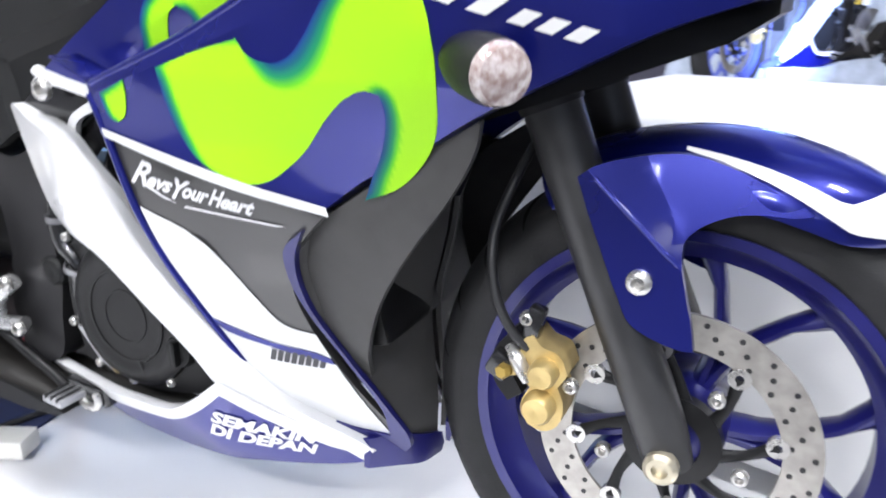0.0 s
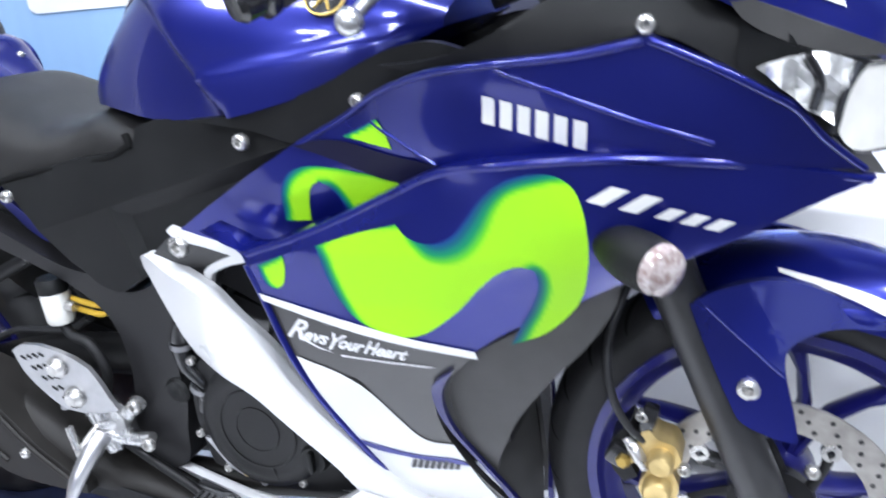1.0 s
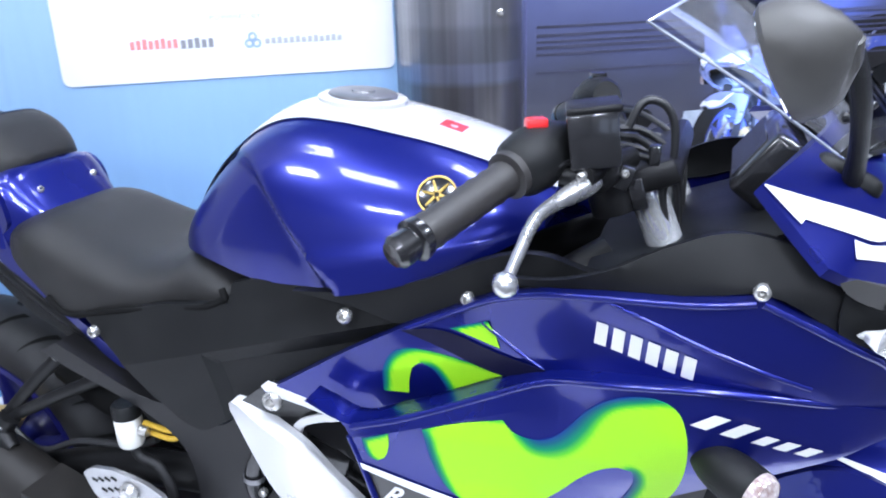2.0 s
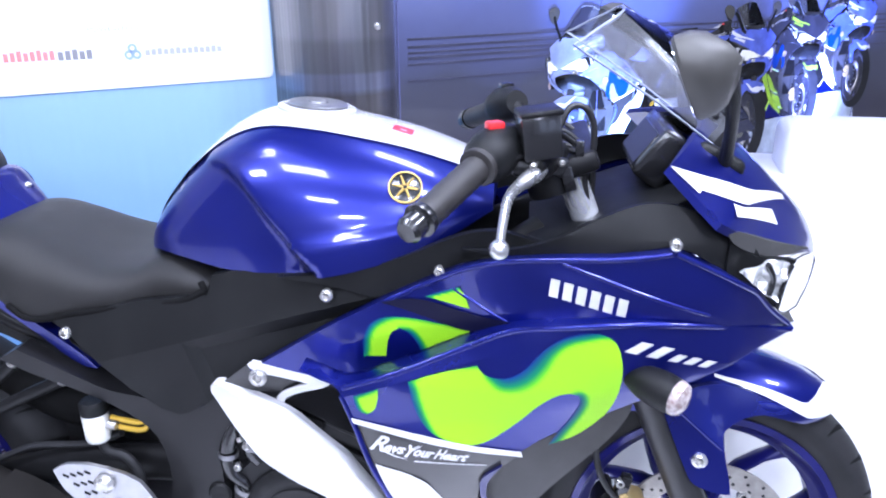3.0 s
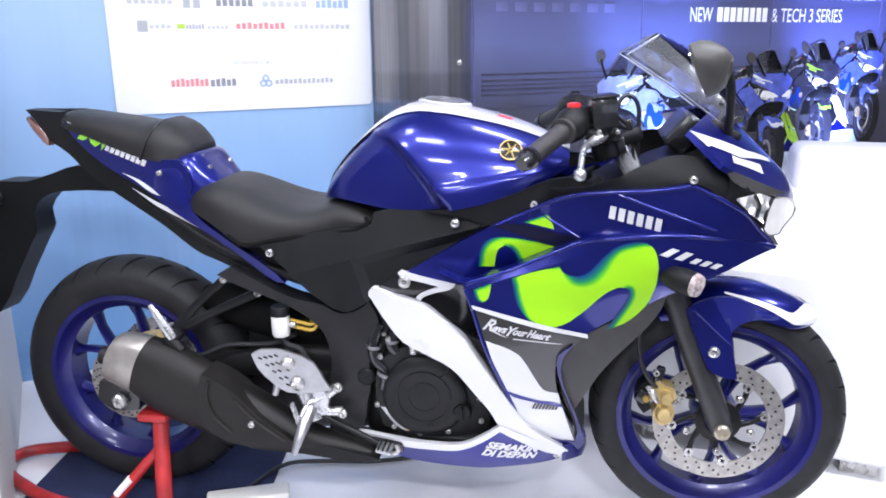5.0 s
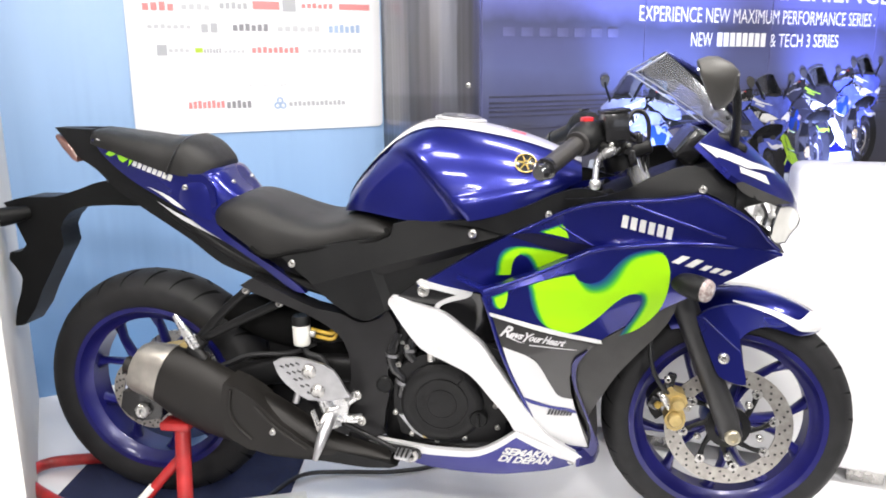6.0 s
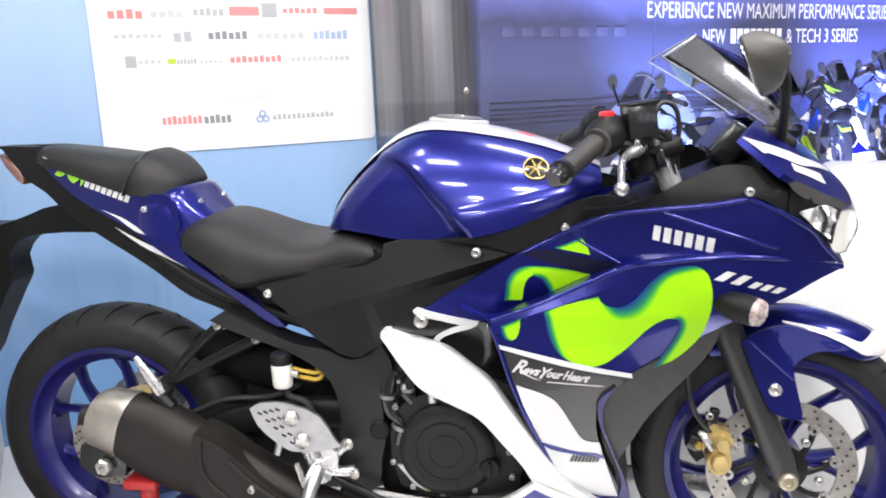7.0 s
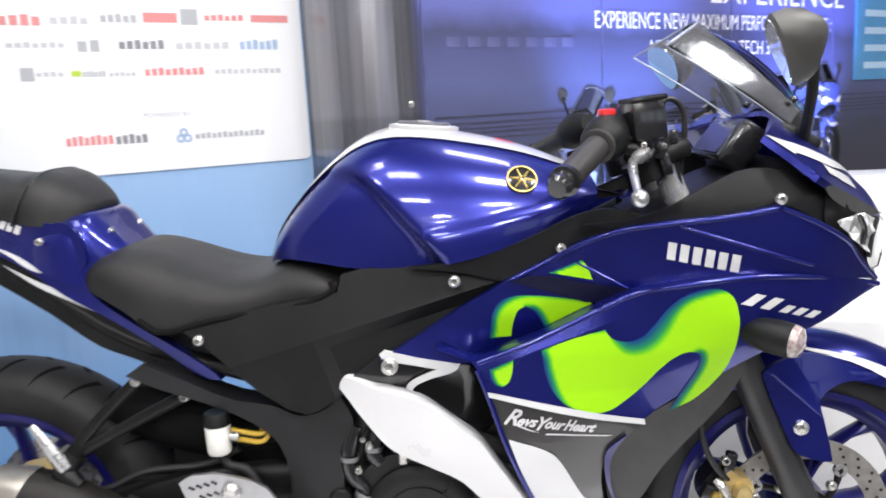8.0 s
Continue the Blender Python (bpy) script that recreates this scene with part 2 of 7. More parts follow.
def sheet(bm, outline, yfun, thick=0.006, step=0.03, smooth=4, side=1, edge=0.003, cuts=()):
    """A shell over an outline in the bike's side plane (x, z), its face at yfun(x, z), turned in at the rim."""
    pts = curve_line(outline, smooth) if smooth > 1 else [np.array(p) for p in outline]
    tmp = bmesh.new()
    f = tmp.faces.new([tmp.verts.new((p[0], 0, p[1])) for p in pts])
    rim = set(f.verts)
    if edge:
        bmesh.ops.inset_region(tmp, faces=[f], thickness=edge, use_even_offset=True, use_boundary=True)
    rim_co = {(round(v.co.x, 5), round(v.co.z, 5)) for v in rim}
    xs, zs = [p[0] for p in pts], [p[1] for p in pts]
    for axis, lo, hi in ((0, min(xs), max(xs)), (2, min(zs), max(zs))):
        q = math.ceil(lo / step) * step
        while q < hi:
            co, no = [0, 0, 0], [0, 0, 0]
            co[axis], no[axis] = q + 1.3e-4, 1
            bmesh.ops.bisect_plane(tmp, geom=tmp.verts[:] + tmp.edges[:] + tmp.faces[:], plane_co=co, plane_no=no, dist=1e-6)
            q += step
    for (ax, az), (bx, bz) in cuts:
        bmesh.ops.bisect_plane(tmp, geom=tmp.verts[:] + tmp.edges[:] + tmp.faces[:], plane_co=(ax, 0, az), plane_no=(az - bz, 0, bx - ax), dist=1e-6)
    bmesh.ops.triangulate(tmp, faces=tmp.faces[:])
    bound = {v for e in tmp.edges if e.is_boundary for v in e.verts}
    front, back = {}, {}
    for v in tmp.verts:
        y = yfun(v.co.x, v.co.z)
        drop = edge * 0.9 if (v in bound and edge) else 0.0
        front[v] = bm.verts.new((v.co.x, side * (y + drop), v.co.z))
        back[v] = bm.verts.new((v.co.x, side * (y + thick + drop), v.co.z))
    for fc in tmp.faces:
        bm.faces.new([front[v] for v in fc.verts])
        bm.faces.new([back[v] for v in reversed(fc.verts)])
    for e in tmp.edges:
        if e.is_boundary:
            a, b = e.verts
            bm.faces.new((front[a], front[b], back[b], back[a]))
    tmp.free()
    return bm


def shell(name, outline, yfun, mat, parent, label="", off=0.0, angle=38, **kw):
    bm = bmesh.new()
    sheet(bm, outline, lambda x, z: yfun(x, z) + off, **kw)
    return part(name, bm, mat, parent, label, angle)


def decal(name, outline, yfun, mat, parent, label="", off=-0.0015, smooth=4, side=1):
    bm = bmesh.new()
    sheet(bm, outline, lambda x, z: yfun(x, z) + off, 0.0009, 0.03, smooth, side, 0)
    return part(name, bm, mat, parent, label)


def blend_decal(name, outline, yfun, parent, label, off=-0.0015, soft=0.014, side_dir=(-0.85, 0.5), crisp=None):
    """A decal whose paint blends in from its upper and rearward rim over the width soft, and is crisp elsewhere."""
    bm = bmesh.new()
    sheet(bm, outline, lambda x, z: yfun(x, z) + off, 0.0009, 0.004, 6, 1, 0)
    line = np.array(curve_line(outline, 6))
    nxt = np.roll(line, -1, 0)
    d = nxt - line
    area2 = float(np.sum(line[:, 0] * nxt[:, 1] - nxt[:, 0] * line[:, 1]))
    nrm = np.stack((d[:, 1], -d[:, 0]), 1) * (1 if area2 > 0 else -1)
    nrm /= np.maximum(np.linalg.norm(nrm, axis=1, keepdims=True), 1e-9)
    face = np.clip(nrm @ np.array(side_dir) * 1.2 + 0.2, 0, 1)
    wide = soft * (1 + 1.0 * np.exp(-((line[:, 0] - 1.075) / 0.03) ** 2))
    if crisp:
        face = np.array([0.0 if above(x, z, *crisp) > -0.006 and x < 1.02 else f for (x, z), f in zip(line, face)])
    for _ in range(4):
        face = (np.roll(face, 1) + 2 * face + np.roll(face, -1)) / 4
    ob = part(name, bm, SWOOSH, parent, label)
    me = ob.data
    co = np.empty(len(me.vertices) * 3)
    me.vertices.foreach_get("co", co)
    co = (co.reshape(-1, 3) + np.array(PLACE[ob.name]))[:, (0, 2)]
    rel = co[:, None, :] - line[None, :, :]
    u = np.clip(np.sum(rel * d[None], 2) / np.maximum(np.sum(d * d, 1), 1e-12)[None], 0, 1)
    dist = np.linalg.norm(rel - u[:, :, None] * d[None], axis=2)
    val = np.min((dist + (wide * (1 - face))[None, :]) / wide[None, :], axis=1)
    att = me.attributes.new("blend", "FLOAT", "POINT")
    att.data.foreach_set("value", np.clip(val, 0, 1).astype(np.float32))
    return ob


def rings(bm, loops, cap=True, closed=True):
    rows = [[bm.verts.new(p) for p in loop] for loop in loops]
    n = len(rows[0])
    for a, b in zip(rows, rows[1:]):
        for i in range(n if closed else n - 1):
            j = (i + 1) % n
            bm.faces.new((a[i], a[j], b[j], b[i]))
    if cap and closed:
        bm.faces.new(rows[0][::-1])
        bm.faces.new(rows[-1])
    return bm


def tube(bm, pts, radius, seg=12, smooth=4, flat=1.0):
    """A round bar along points; radius may be a list, one a point."""
    rad = radius if isinstance(radius, (list, tuple)) else [radius] * len(pts)
    line = [np.append(np.array(p, float), r) for p, r in zip(pts, rad)]
    line = curve_line(line, smooth, False, 80) if smooth > 1 and len(pts) > 2 else line
    P = [Vector(p[:3]) for p in line]
    R = [p[3] for p in line]
    up = Vector((0, 0, 1))
    loops = []
    d0 = (P[1] - P[0]).normalized()
    side = d0.cross(up)
    if side.length < 0.1:
        side = d0.cross(Vector((0, 1, 0)))
    side.normalize()
    for i, p in enumerate(P):
        d = (P[min(i + 1, len(P) - 1)] - P[max(i - 1, 0)]).normalized()
        side = (side - d * side.dot(d)).normalized()
        top = side.cross(d)
        loops.append([p + side * R[i] * math.cos(a) * flat + top * R[i] * math.sin(a) for a in (2 * math.pi * k / seg for k in range(seg))])
    return rings(bm, loops)


def lathe(bm, profile, centre, axis=(0, 1, 0), seg=40, closed=False):
    """Turns (radius, along) round an axis; a closed profile makes a ring."""
    ax = Vector(axis).normalized()
    u = ax.orthogonal().normalized()
    w = ax.cross(u)
    c = Vector(centre)
    rows = []
    for k in range(seg):
        a = 2 * math.pi * k / seg
        d = u * math.cos(a) + w * math.sin(a)
        rows.append([bm.verts.new(c + d * max(r, 1e-4) + ax * h) for r, h in profile])
    n = len(profile)
    for k in range(seg):
        a, b = rows[k], rows[(k + 1) % seg]
        for i in range(n if closed else n - 1):
            j = (i + 1) % n
            bm.faces.new((a[i], b[i], b[j], a[j]))
    if not closed:
        bm.faces.new([r[0] for r in rows])
        bm.faces.new([r[-1] for r in rows][::-1])
    return bm


def block(bm, size, m=None, bevel=0.004, seg=2):
    """A box with rounded edges, about its middle, moved by m."""
    got = bmesh.ops.create_cube(bm, size=1.0)["verts"]
    for v in got:
        v.co = Vector((v.co.x * size[0], v.co.y * size[1], v.co.z * size[2]))
    edges = list({e for v in got for e in v.link_edges})
    if bevel:
        res = bmesh.ops.bevel(bm, geom=edges, offset=bevel, segments=seg, affect="EDGES", profile=0.5)
        got = list({v for f in res["faces"] for v in f.verts} | {v for v in got if v.is_valid})
    if m is not None:
        bmesh.ops.transform(bm, matrix=m, verts=got)
    return bm


def prism(bm, outline, y0, y1, bevel=0.003, smooth=3):
    """An outline in (x, z), solid from y0 to y1, with its rims broken."""
    pts = curve_line(outline, smooth) if smooth > 1 else [np.array(p) for p in outline]
    a = [bm.verts.new((p[0], y0, p[1])) for p in pts]
    b = [bm.verts.new((p[0], y1, p[1])) for p in pts]
    n = len(pts)
    fa, fb = bm.faces.new(a), bm.faces.new(b[::-1])
    for i in range(n):
        j = (i + 1) % n
        bm.faces.new((a[j], a[i], b[i], b[j]))
    if bevel:
        bmesh.ops.inset_region(bm, faces=[fa], thickness=bevel, depth=0)
        for v in fa.verts:
            v.co.y -= bevel * (1 if y1 > y0 else -1)
    bmesh.ops.triangulate(bm, faces=[fa, fb])
    return bm


def bolt(name, at, r, parent, axis=(0, -1, 0), mat=None, label=""):
    bm = bmesh.new()
    lathe(bm, [(r, -0.004), (r, 0.003), (r * 0.85, 0.005), (r * 0.56, 0.006), (r * 0.5, 0.0055), (r * 0.42, -0.001), (0, -0.001)], at, axis, 18)
    return part(name, bm, mat or STEEL, parent, label)


def lettering(body, size, shear=0.0, bold=0.0):
    """The built-in font as triangles: a list of faces of (u, v), and the width."""
    cu = bpy.data.curves.new("letters", "FONT")
    cu.body, cu.size, cu.shear, cu.resolution_u, cu.offset = body, size, shear, 3, bold
    ob = bpy.data.objects.new("letters", cu)
    me = bpy.data.meshes.new_from_object(ob)
    faces = [[tuple(me.vertices[i].co[:2]) for i in p.vertices] for p in me.polygons]
    bpy.data.objects.remove(ob)
    bpy.data.meshes.remove(me)
    bpy.data.curves.remove(cu)
    us = [p[0] for f in faces for p in f]
    return faces, min(us), max(us)


def write(bm, body, height, place, length=None, shear=0.0, bold=0.0):
    """Letters laid on a surface by place(u, v); height of a capital, length in metres."""
    faces, lo, hi = lettering(body, height / 0.70, shear, bold)
    k = 1 if length is None else length / (hi - lo)
    seen = {}
    for f in faces:
        vs = []
        for u, v in f:
            key = (round(u, 6), round(v, 6))
            if key not in seen:
                seen[key] = bm.verts.new(place((u - lo) * k, v))
            vs.append(seen[key])
        try:
            bm.faces.new(vs)
        except ValueError:
            pass
    return bm


# ---- the stand: floor, walls, ceiling ----
def wall_slab(name, s0, s1, n0, n1, z0, z1, mat, label, bevel=0.0, parent=None):
    bm = bmesh.new()
    c = [on_wall(s, n, z) for z in (z0, z1) for s, n in ((s0, n0), (s1, n0), (s1, n1), (s0, n1))]
    v = [bm.verts.new(p) for p in c]
    for q in ((0, 1, 2, 3), (4, 5, 6, 7), (0, 1, 5, 4), (1, 2, 6, 5), (2, 3, 7, 6), (3, 0, 4, 7)):
        bm.faces.new([v[i] for i in q])
    if bevel:
        bmesh.ops.bevel(bm, geom=bm.edges[:], offset=bevel, segments=2, affect="EDGES")
    return part(name, bm, mat, parent, label)


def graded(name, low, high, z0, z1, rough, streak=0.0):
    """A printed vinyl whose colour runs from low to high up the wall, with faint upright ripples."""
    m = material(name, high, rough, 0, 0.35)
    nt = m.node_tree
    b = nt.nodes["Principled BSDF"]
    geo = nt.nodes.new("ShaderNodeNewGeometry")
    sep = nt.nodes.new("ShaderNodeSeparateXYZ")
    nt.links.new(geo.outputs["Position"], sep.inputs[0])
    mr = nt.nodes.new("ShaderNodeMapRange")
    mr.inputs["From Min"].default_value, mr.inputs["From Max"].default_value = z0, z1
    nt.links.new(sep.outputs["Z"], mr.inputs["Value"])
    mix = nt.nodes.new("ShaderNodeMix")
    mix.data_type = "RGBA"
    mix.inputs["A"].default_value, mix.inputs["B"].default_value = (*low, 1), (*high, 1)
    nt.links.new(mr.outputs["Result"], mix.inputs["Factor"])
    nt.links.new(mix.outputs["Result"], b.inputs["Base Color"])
    mp = nt.nodes.new("ShaderNodeMapping")
    mp.inputs["Scale"].default_value = (9, 9, 0.6)
    nt.links.new(geo.outputs["Position"], mp.inputs["Vector"])
    nz = nt.nodes.new("ShaderNodeTexNoise")
    nz.inputs["Scale"].default_value, nz.inputs["Detail"].default_value = 1.0, 2
    nt.links.new(mp.outputs["Vector"], nz.inputs["Vector"])
    bp = nt.nodes.new("ShaderNodeBump")
    bp.inputs["Strength"].default_value, bp.inputs["Distance"].default_value = streak, 0.02
    nt.links.new(nz.outputs["Fac"], bp.inputs["Height"])
    nt.links.new(bp.outputs["Normal"], b.inputs["Normal"])
    return m


# sky vinyl pales upwards: the print's own fade plus painted white glare
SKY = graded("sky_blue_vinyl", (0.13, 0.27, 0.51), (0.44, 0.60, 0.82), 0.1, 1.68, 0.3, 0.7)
BOARD = graded("white_vinyl", (0.76, 0.77, 0.79), (0.82, 0.82, 0.83), 0.9, 1.5, 0.32, 0.12)


def mural_material():
    """The printed race track: hazy blue sky, a dark tree line, a pale stand and a dark track."""
    m = material("track_mural", (0.06, 0.07, 0.22), 0.34, 0, 0.3)
    nt = m.node_tree
    b = nt.nodes["Principled BSDF"]
    geo = nt.nodes.new("ShaderNodeNewGeometry")
    sep = nt.nodes.new("ShaderNodeSeparateXYZ")
    nt.links.new(geo.outputs["Position"], sep.inputs[0])
    nz = nt.nodes.new("ShaderNodeTexNoise")
    nz.inputs["Scale"].default_value, nz.inputs["Detail"].default_value = 3.5, 8
    nt.links.new(geo.outputs["Position"], nz.inputs["Vector"])
    wob = nt.nodes.new("ShaderNodeMath")
    wob.operation = "MULTIPLY_ADD"
    wob.inputs[1].default_value, wob.inputs[2].default_value = 0.16, -0.08
    nt.links.new(nz.outputs["Fac"], wob.inputs[0])
    add = nt.nodes.new("ShaderNodeMath")
    add.operation = "ADD"
    nt.links.new(sep.outputs["Z"], add.inputs[0])
    nt.links.new(wob.outputs[0], add.inputs[1])
    mr = nt.nodes.new("ShaderNodeMapRange")
    mr.inputs["From Min"].default_value, mr.inputs["From Max"].default_value = 0.6, 1.6
    nt.links.new(add.outputs[0], mr.inputs["Value"])
    ramp = nt.nodes.new("ShaderNodeValToRGB")
    stops = [(0.0, (0.036, 0.034, 0.048)), (0.25, (0.043, 0.045, 0.071)), (0.33, (0.058, 0.064, 0.129)), (0.50, (0.089, 0.101, 0.225)),
             (0.60, (0.081, 0.089, 0.208)), (0.68, (0.063, 0.070, 0.148)), (0.76, (0.126, 0.138, 0.383)), (1.0, (0.116, 0.129, 0.383))]
    el = ramp.color_ramp.elements
    el[0].position, el[0].color = stops[0][0], (*stops[0][1], 1)
    el[1].position, el[1].color = stops[-1][0], (*stops[-1][1], 1)
    for p, c in stops[1:-1]:
        e = el.new(p)
        e.color = (*c, 1)
    nt.links.new(mr.outputs["Result"], ramp.inputs["Fac"])
    nt.links.new(ramp.outputs["Color"], b.inputs["Base Color"])
    return m


MURAL = mural_material()
MURALDARK = material("mural_dark_line", (0.05, 0.05, 0.09), 0.4, 0, 0.2, 0.4, 6)
MURALHAZE = material("mural_hazy_window", (0.125, 0.132, 0.295), 0.4, 0, 0.2, 0.4, 6)
MURALPALE = material("mural_pale_window", (0.12, 0.125, 0.28), 0.4, 0, 0.2, 0.4, 6)

# unseen dark floor sheet, added to darken what the upper panels reflect
CARPETM = material("added_hall_carpet", (0.035, 0.035, 0.04), 0.9, 0, 0, 0.4, 90, 0.6, 600)
CARPET = 1.95
floor_bm = bmesh.new()
for q in ([on_wall(s, n, z) for s, n in ((-4.2, -0.2), (7.2, -0.2), (7.2, 10.2), (-4.2, 10.2))] for z in (0.0, -0.1)):
    floor_bm.faces.new([floor_bm.verts.new(p) for p in q])
tagged(part("floor", floor_bm, FLOOR, None, "white glossy showroom floor with soft reflections"), kind="structure", category="floor")
tagged(wall_slab("ceiling", -4.2, 7.2, -0.2, 10.2, 3.1, 3.2, CEIL, "grey ceiling over the show stand"), kind="structure", category="ceiling")
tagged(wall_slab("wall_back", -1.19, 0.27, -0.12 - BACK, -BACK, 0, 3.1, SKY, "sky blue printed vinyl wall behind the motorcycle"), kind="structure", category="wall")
WALL_PRINT = tagged(wall_slab("wall_print", 0.40, 7.0, -0.12, 0.0, 0, 3.1, MURAL, "dark blue printed race track wall with white lettering"), kind="structure", category="wall")
tagged(wall_slab("wall_left", -1.31, -1.19, -0.12 - BACK, 0.85, 0, 3.1, PAINT, "short plain white side partition"), kind="structure", category="wall")
tagged(wall_slab("wall_side", -4.12, -4.0, -0.12, 10.0, 0, 3.1, HALL, "dim grey side wall of the hall"), kind="structure", category="wall")
tagged(wall_slab("wall_beside", -4.0, -1.31, -0.12, 0.0, 0, 3.1, PAINT, "plain white wall beside the stand"), kind="structure", category="wall")
tagged(wall_slab("carpet", -4.0, 7.0, CARPET, 10.0, 0.0005, 0.006, CARPETM, "unseen dark carpet, added to darken reflections in the paint"), kind="structure", category="floor")
# unseen end wall, made pale as a reflector for the column
PALEWALL = material("pale_hall_wall", (0.62, 0.62, 0.64), 0.55, 0, 0, 0.12, 1.2, 0.1, 90)
tagged(wall_slab("wall_right", 7.0, 7.12, -0.12, 10.0, 0, 3.1, PALEWALL, "unseen end wall, pale to brighten reflections in the column"), kind="structure", category="wall")
# unseen front wall; its daylit openings are added to feed the paint's reflections
front_bm = bmesh.new()


def front_piece(s0, s1, z0, z1):
    rings(front_bm, [[on_wall(s, n, z) for s, n in ((s0, 10.0), (s1, 10.0), (s1, 10.12), (s0, 10.12))] for z in (z0, z1)])


WINDOWS = [(-2.6, -1.1), (-0.7, 0.8), (1.2, 2.7), (3.1, 4.6), (5.0, 6.5)]
front_piece(-4.12, 7.12, 0.0, 0.5)
front_piece(-4.12, 7.12, 2.45, 3.1)
gaps = [-4.12] + [q for w in WINDOWS for q in w] + [7.12]
for k in range(0, len(gaps), 2):
    front_piece(gaps[k], gaps[k + 1], 0.5, 2.45)
tagged(part("wall_front", front_bm, HALL, None, "unseen dim grey wall with added window openings"), kind="structure", category="wall")
for k, (s0, s1) in enumerate(WINDOWS):
    bm = bmesh.new()
    for a, b2, z0, z1 in ((s0, s1, 0.5, 0.56), (s0, s1, 2.39, 2.45), (s0, s0 + 0.06, 0.56, 2.39), (s1 - 0.06, s1, 0.56, 2.39), ((s0 + s1) / 2 - 0.03, (s0 + s1) / 2 + 0.03, 0.56, 2.39), (s0 + 0.06, s1 - 0.06, 1.7, 1.75)):
        rings(bm, [[on_wall(s, n, z) for s, n in ((a, 10.03), (b2, 10.03), (b2, 10.09), (a, 10.09))] for z in (z0, z1)])
    tagged(part("window_%d" % (k + 1), bm, PAINT, None, "unseen tall daylit window, added for reflections"), kind="structure", category="window")

# sponsor board
board_bm = bmesh.new()
r = 0.022
loop = []
for cx, cz, a0 in ((0.126 - r, 0.888 + r, -90), (0.126 - r, 1.66 - r, 0), (-0.790 + r, 1.66 - r, 90), (-0.790 + r, 0.888 + r, 180)):
    for k in range(7):
        a = radians(a0 + 15 * k)
        loop.append((cx + r * math.cos(a), cz + r * math.sin(a)))
rings(board_bm, [[on_wall(s, n - BACK, z) for s, z in loop] for n in (0.0, 0.006)])
SPONSOR = tagged(part("sponsor_board", board_bm, BOARD, None, "white printed sponsor board with coloured marks on the blue wall"), category="sign")

MARKS = [
    (-0.772, -0.671, 1.309, 0.027, INKRED, 4), (-0.654, -0.558, 1.310, 0.020, INKPALE, 4), (-0.532, -0.436, 1.317, 0.022, INKGREY, 5),
    (-0.423, -0.332, 1.320, 0.026, INKRED, 1), (-0.322, -0.275, 1.323, 0.043, INKGREY, 1), (-0.255, -0.138, 1.323, 0.017, INKRED, 6),
    (-0.120, -0.006, 1.322, 0.020, INKRED, 1), (-0.762, -0.623, 1.247, 0.014, INKPALE, 7), (-0.596, -0.535, 1.246, 0.034, INKGREY, 2),
    (-0.493, -0.370, 1.248, 0.024, INK, 6), (-0.343, -0.186, 1.246, 0.020, INKPALE, 6), (-0.160, -0.040, 1.248, 0.028, INKBLUE, 6),
    (-0.739, -0.708, 1.173, 0.034, INKGREY, 1), (-0.703, -0.635, 1.173, 0.013, INKPALE, 4), (-0.620, -0.596, 1.173, 0.015, INKLIME, 1),
    (-0.593, -0.534, 1.172, 0.016, INKGREY, 6), (-0.527, -0.456, 1.170, 0.012, INKPALE, 5), (-0.434, -0.268, 1.175, 0.021, INKRED, 9),
    (-0.241, -0.038, 1.173, 0.016, INKPALE, 11), (-0.654, -0.534, 0.998, 0.026, INKRED, 8), (-0.530, -0.444, 0.996, 0.026, INK, 5),
    (-0.316, -0.107, 0.993, 0.017, INKGREY, 13),
]
for s0, s1, z, h, ink, count in MARKS:
    s0, s1, z, h = 1.066 * s0 + 0.09, 1.066 * s1 + 0.09, 1.066 * z - 0.074, 1.066 * h
    w = (s1 - s0) / count
    for k in range(count):
        bm = bmesh.new()
        a, b2 = s0 + w * k, s0 + w * (k + (0.72 if count > 1 else 1.0))
        hh = h * (0.8 + 0.2 * ((k * 7) % 3) / 2) if count > 1 else h
        rings(bm, [[on_wall(s, n - BACK, q) for s, q in ((a, z - h / 2), (b2, z - h / 2), (b2, z - h / 2 + hh), (a, z - h / 2 + hh))] for n in (0.0055, 0.0075)])
        part("printed_mark", bm, ink, SPONSOR)
bm = bmesh.new()
for k in range(3):
    a = radians(90 + 120 * k)
    lathe(bm, [(0.013, 0.0), (0.013, 0.002), (0.006, 0.002), (0.006, 0.0)], on_wall(-0.281 + 0.012 * math.cos(a), 0.0056 - BACK, 0.985 + 0.012 * math.sin(a)), OUT, 18)
part("printed_mark", bm, INKBLUE, SPONSOR)
bm = bmesh.new()
write(bm, "POWERED BY", 0.013, lambda u, v: on_wall(-0.391 + u, 0.0075 - BACK, 1.046 + v), 0.139)
part("printed_words", bm, INKGREY, SPONSOR)

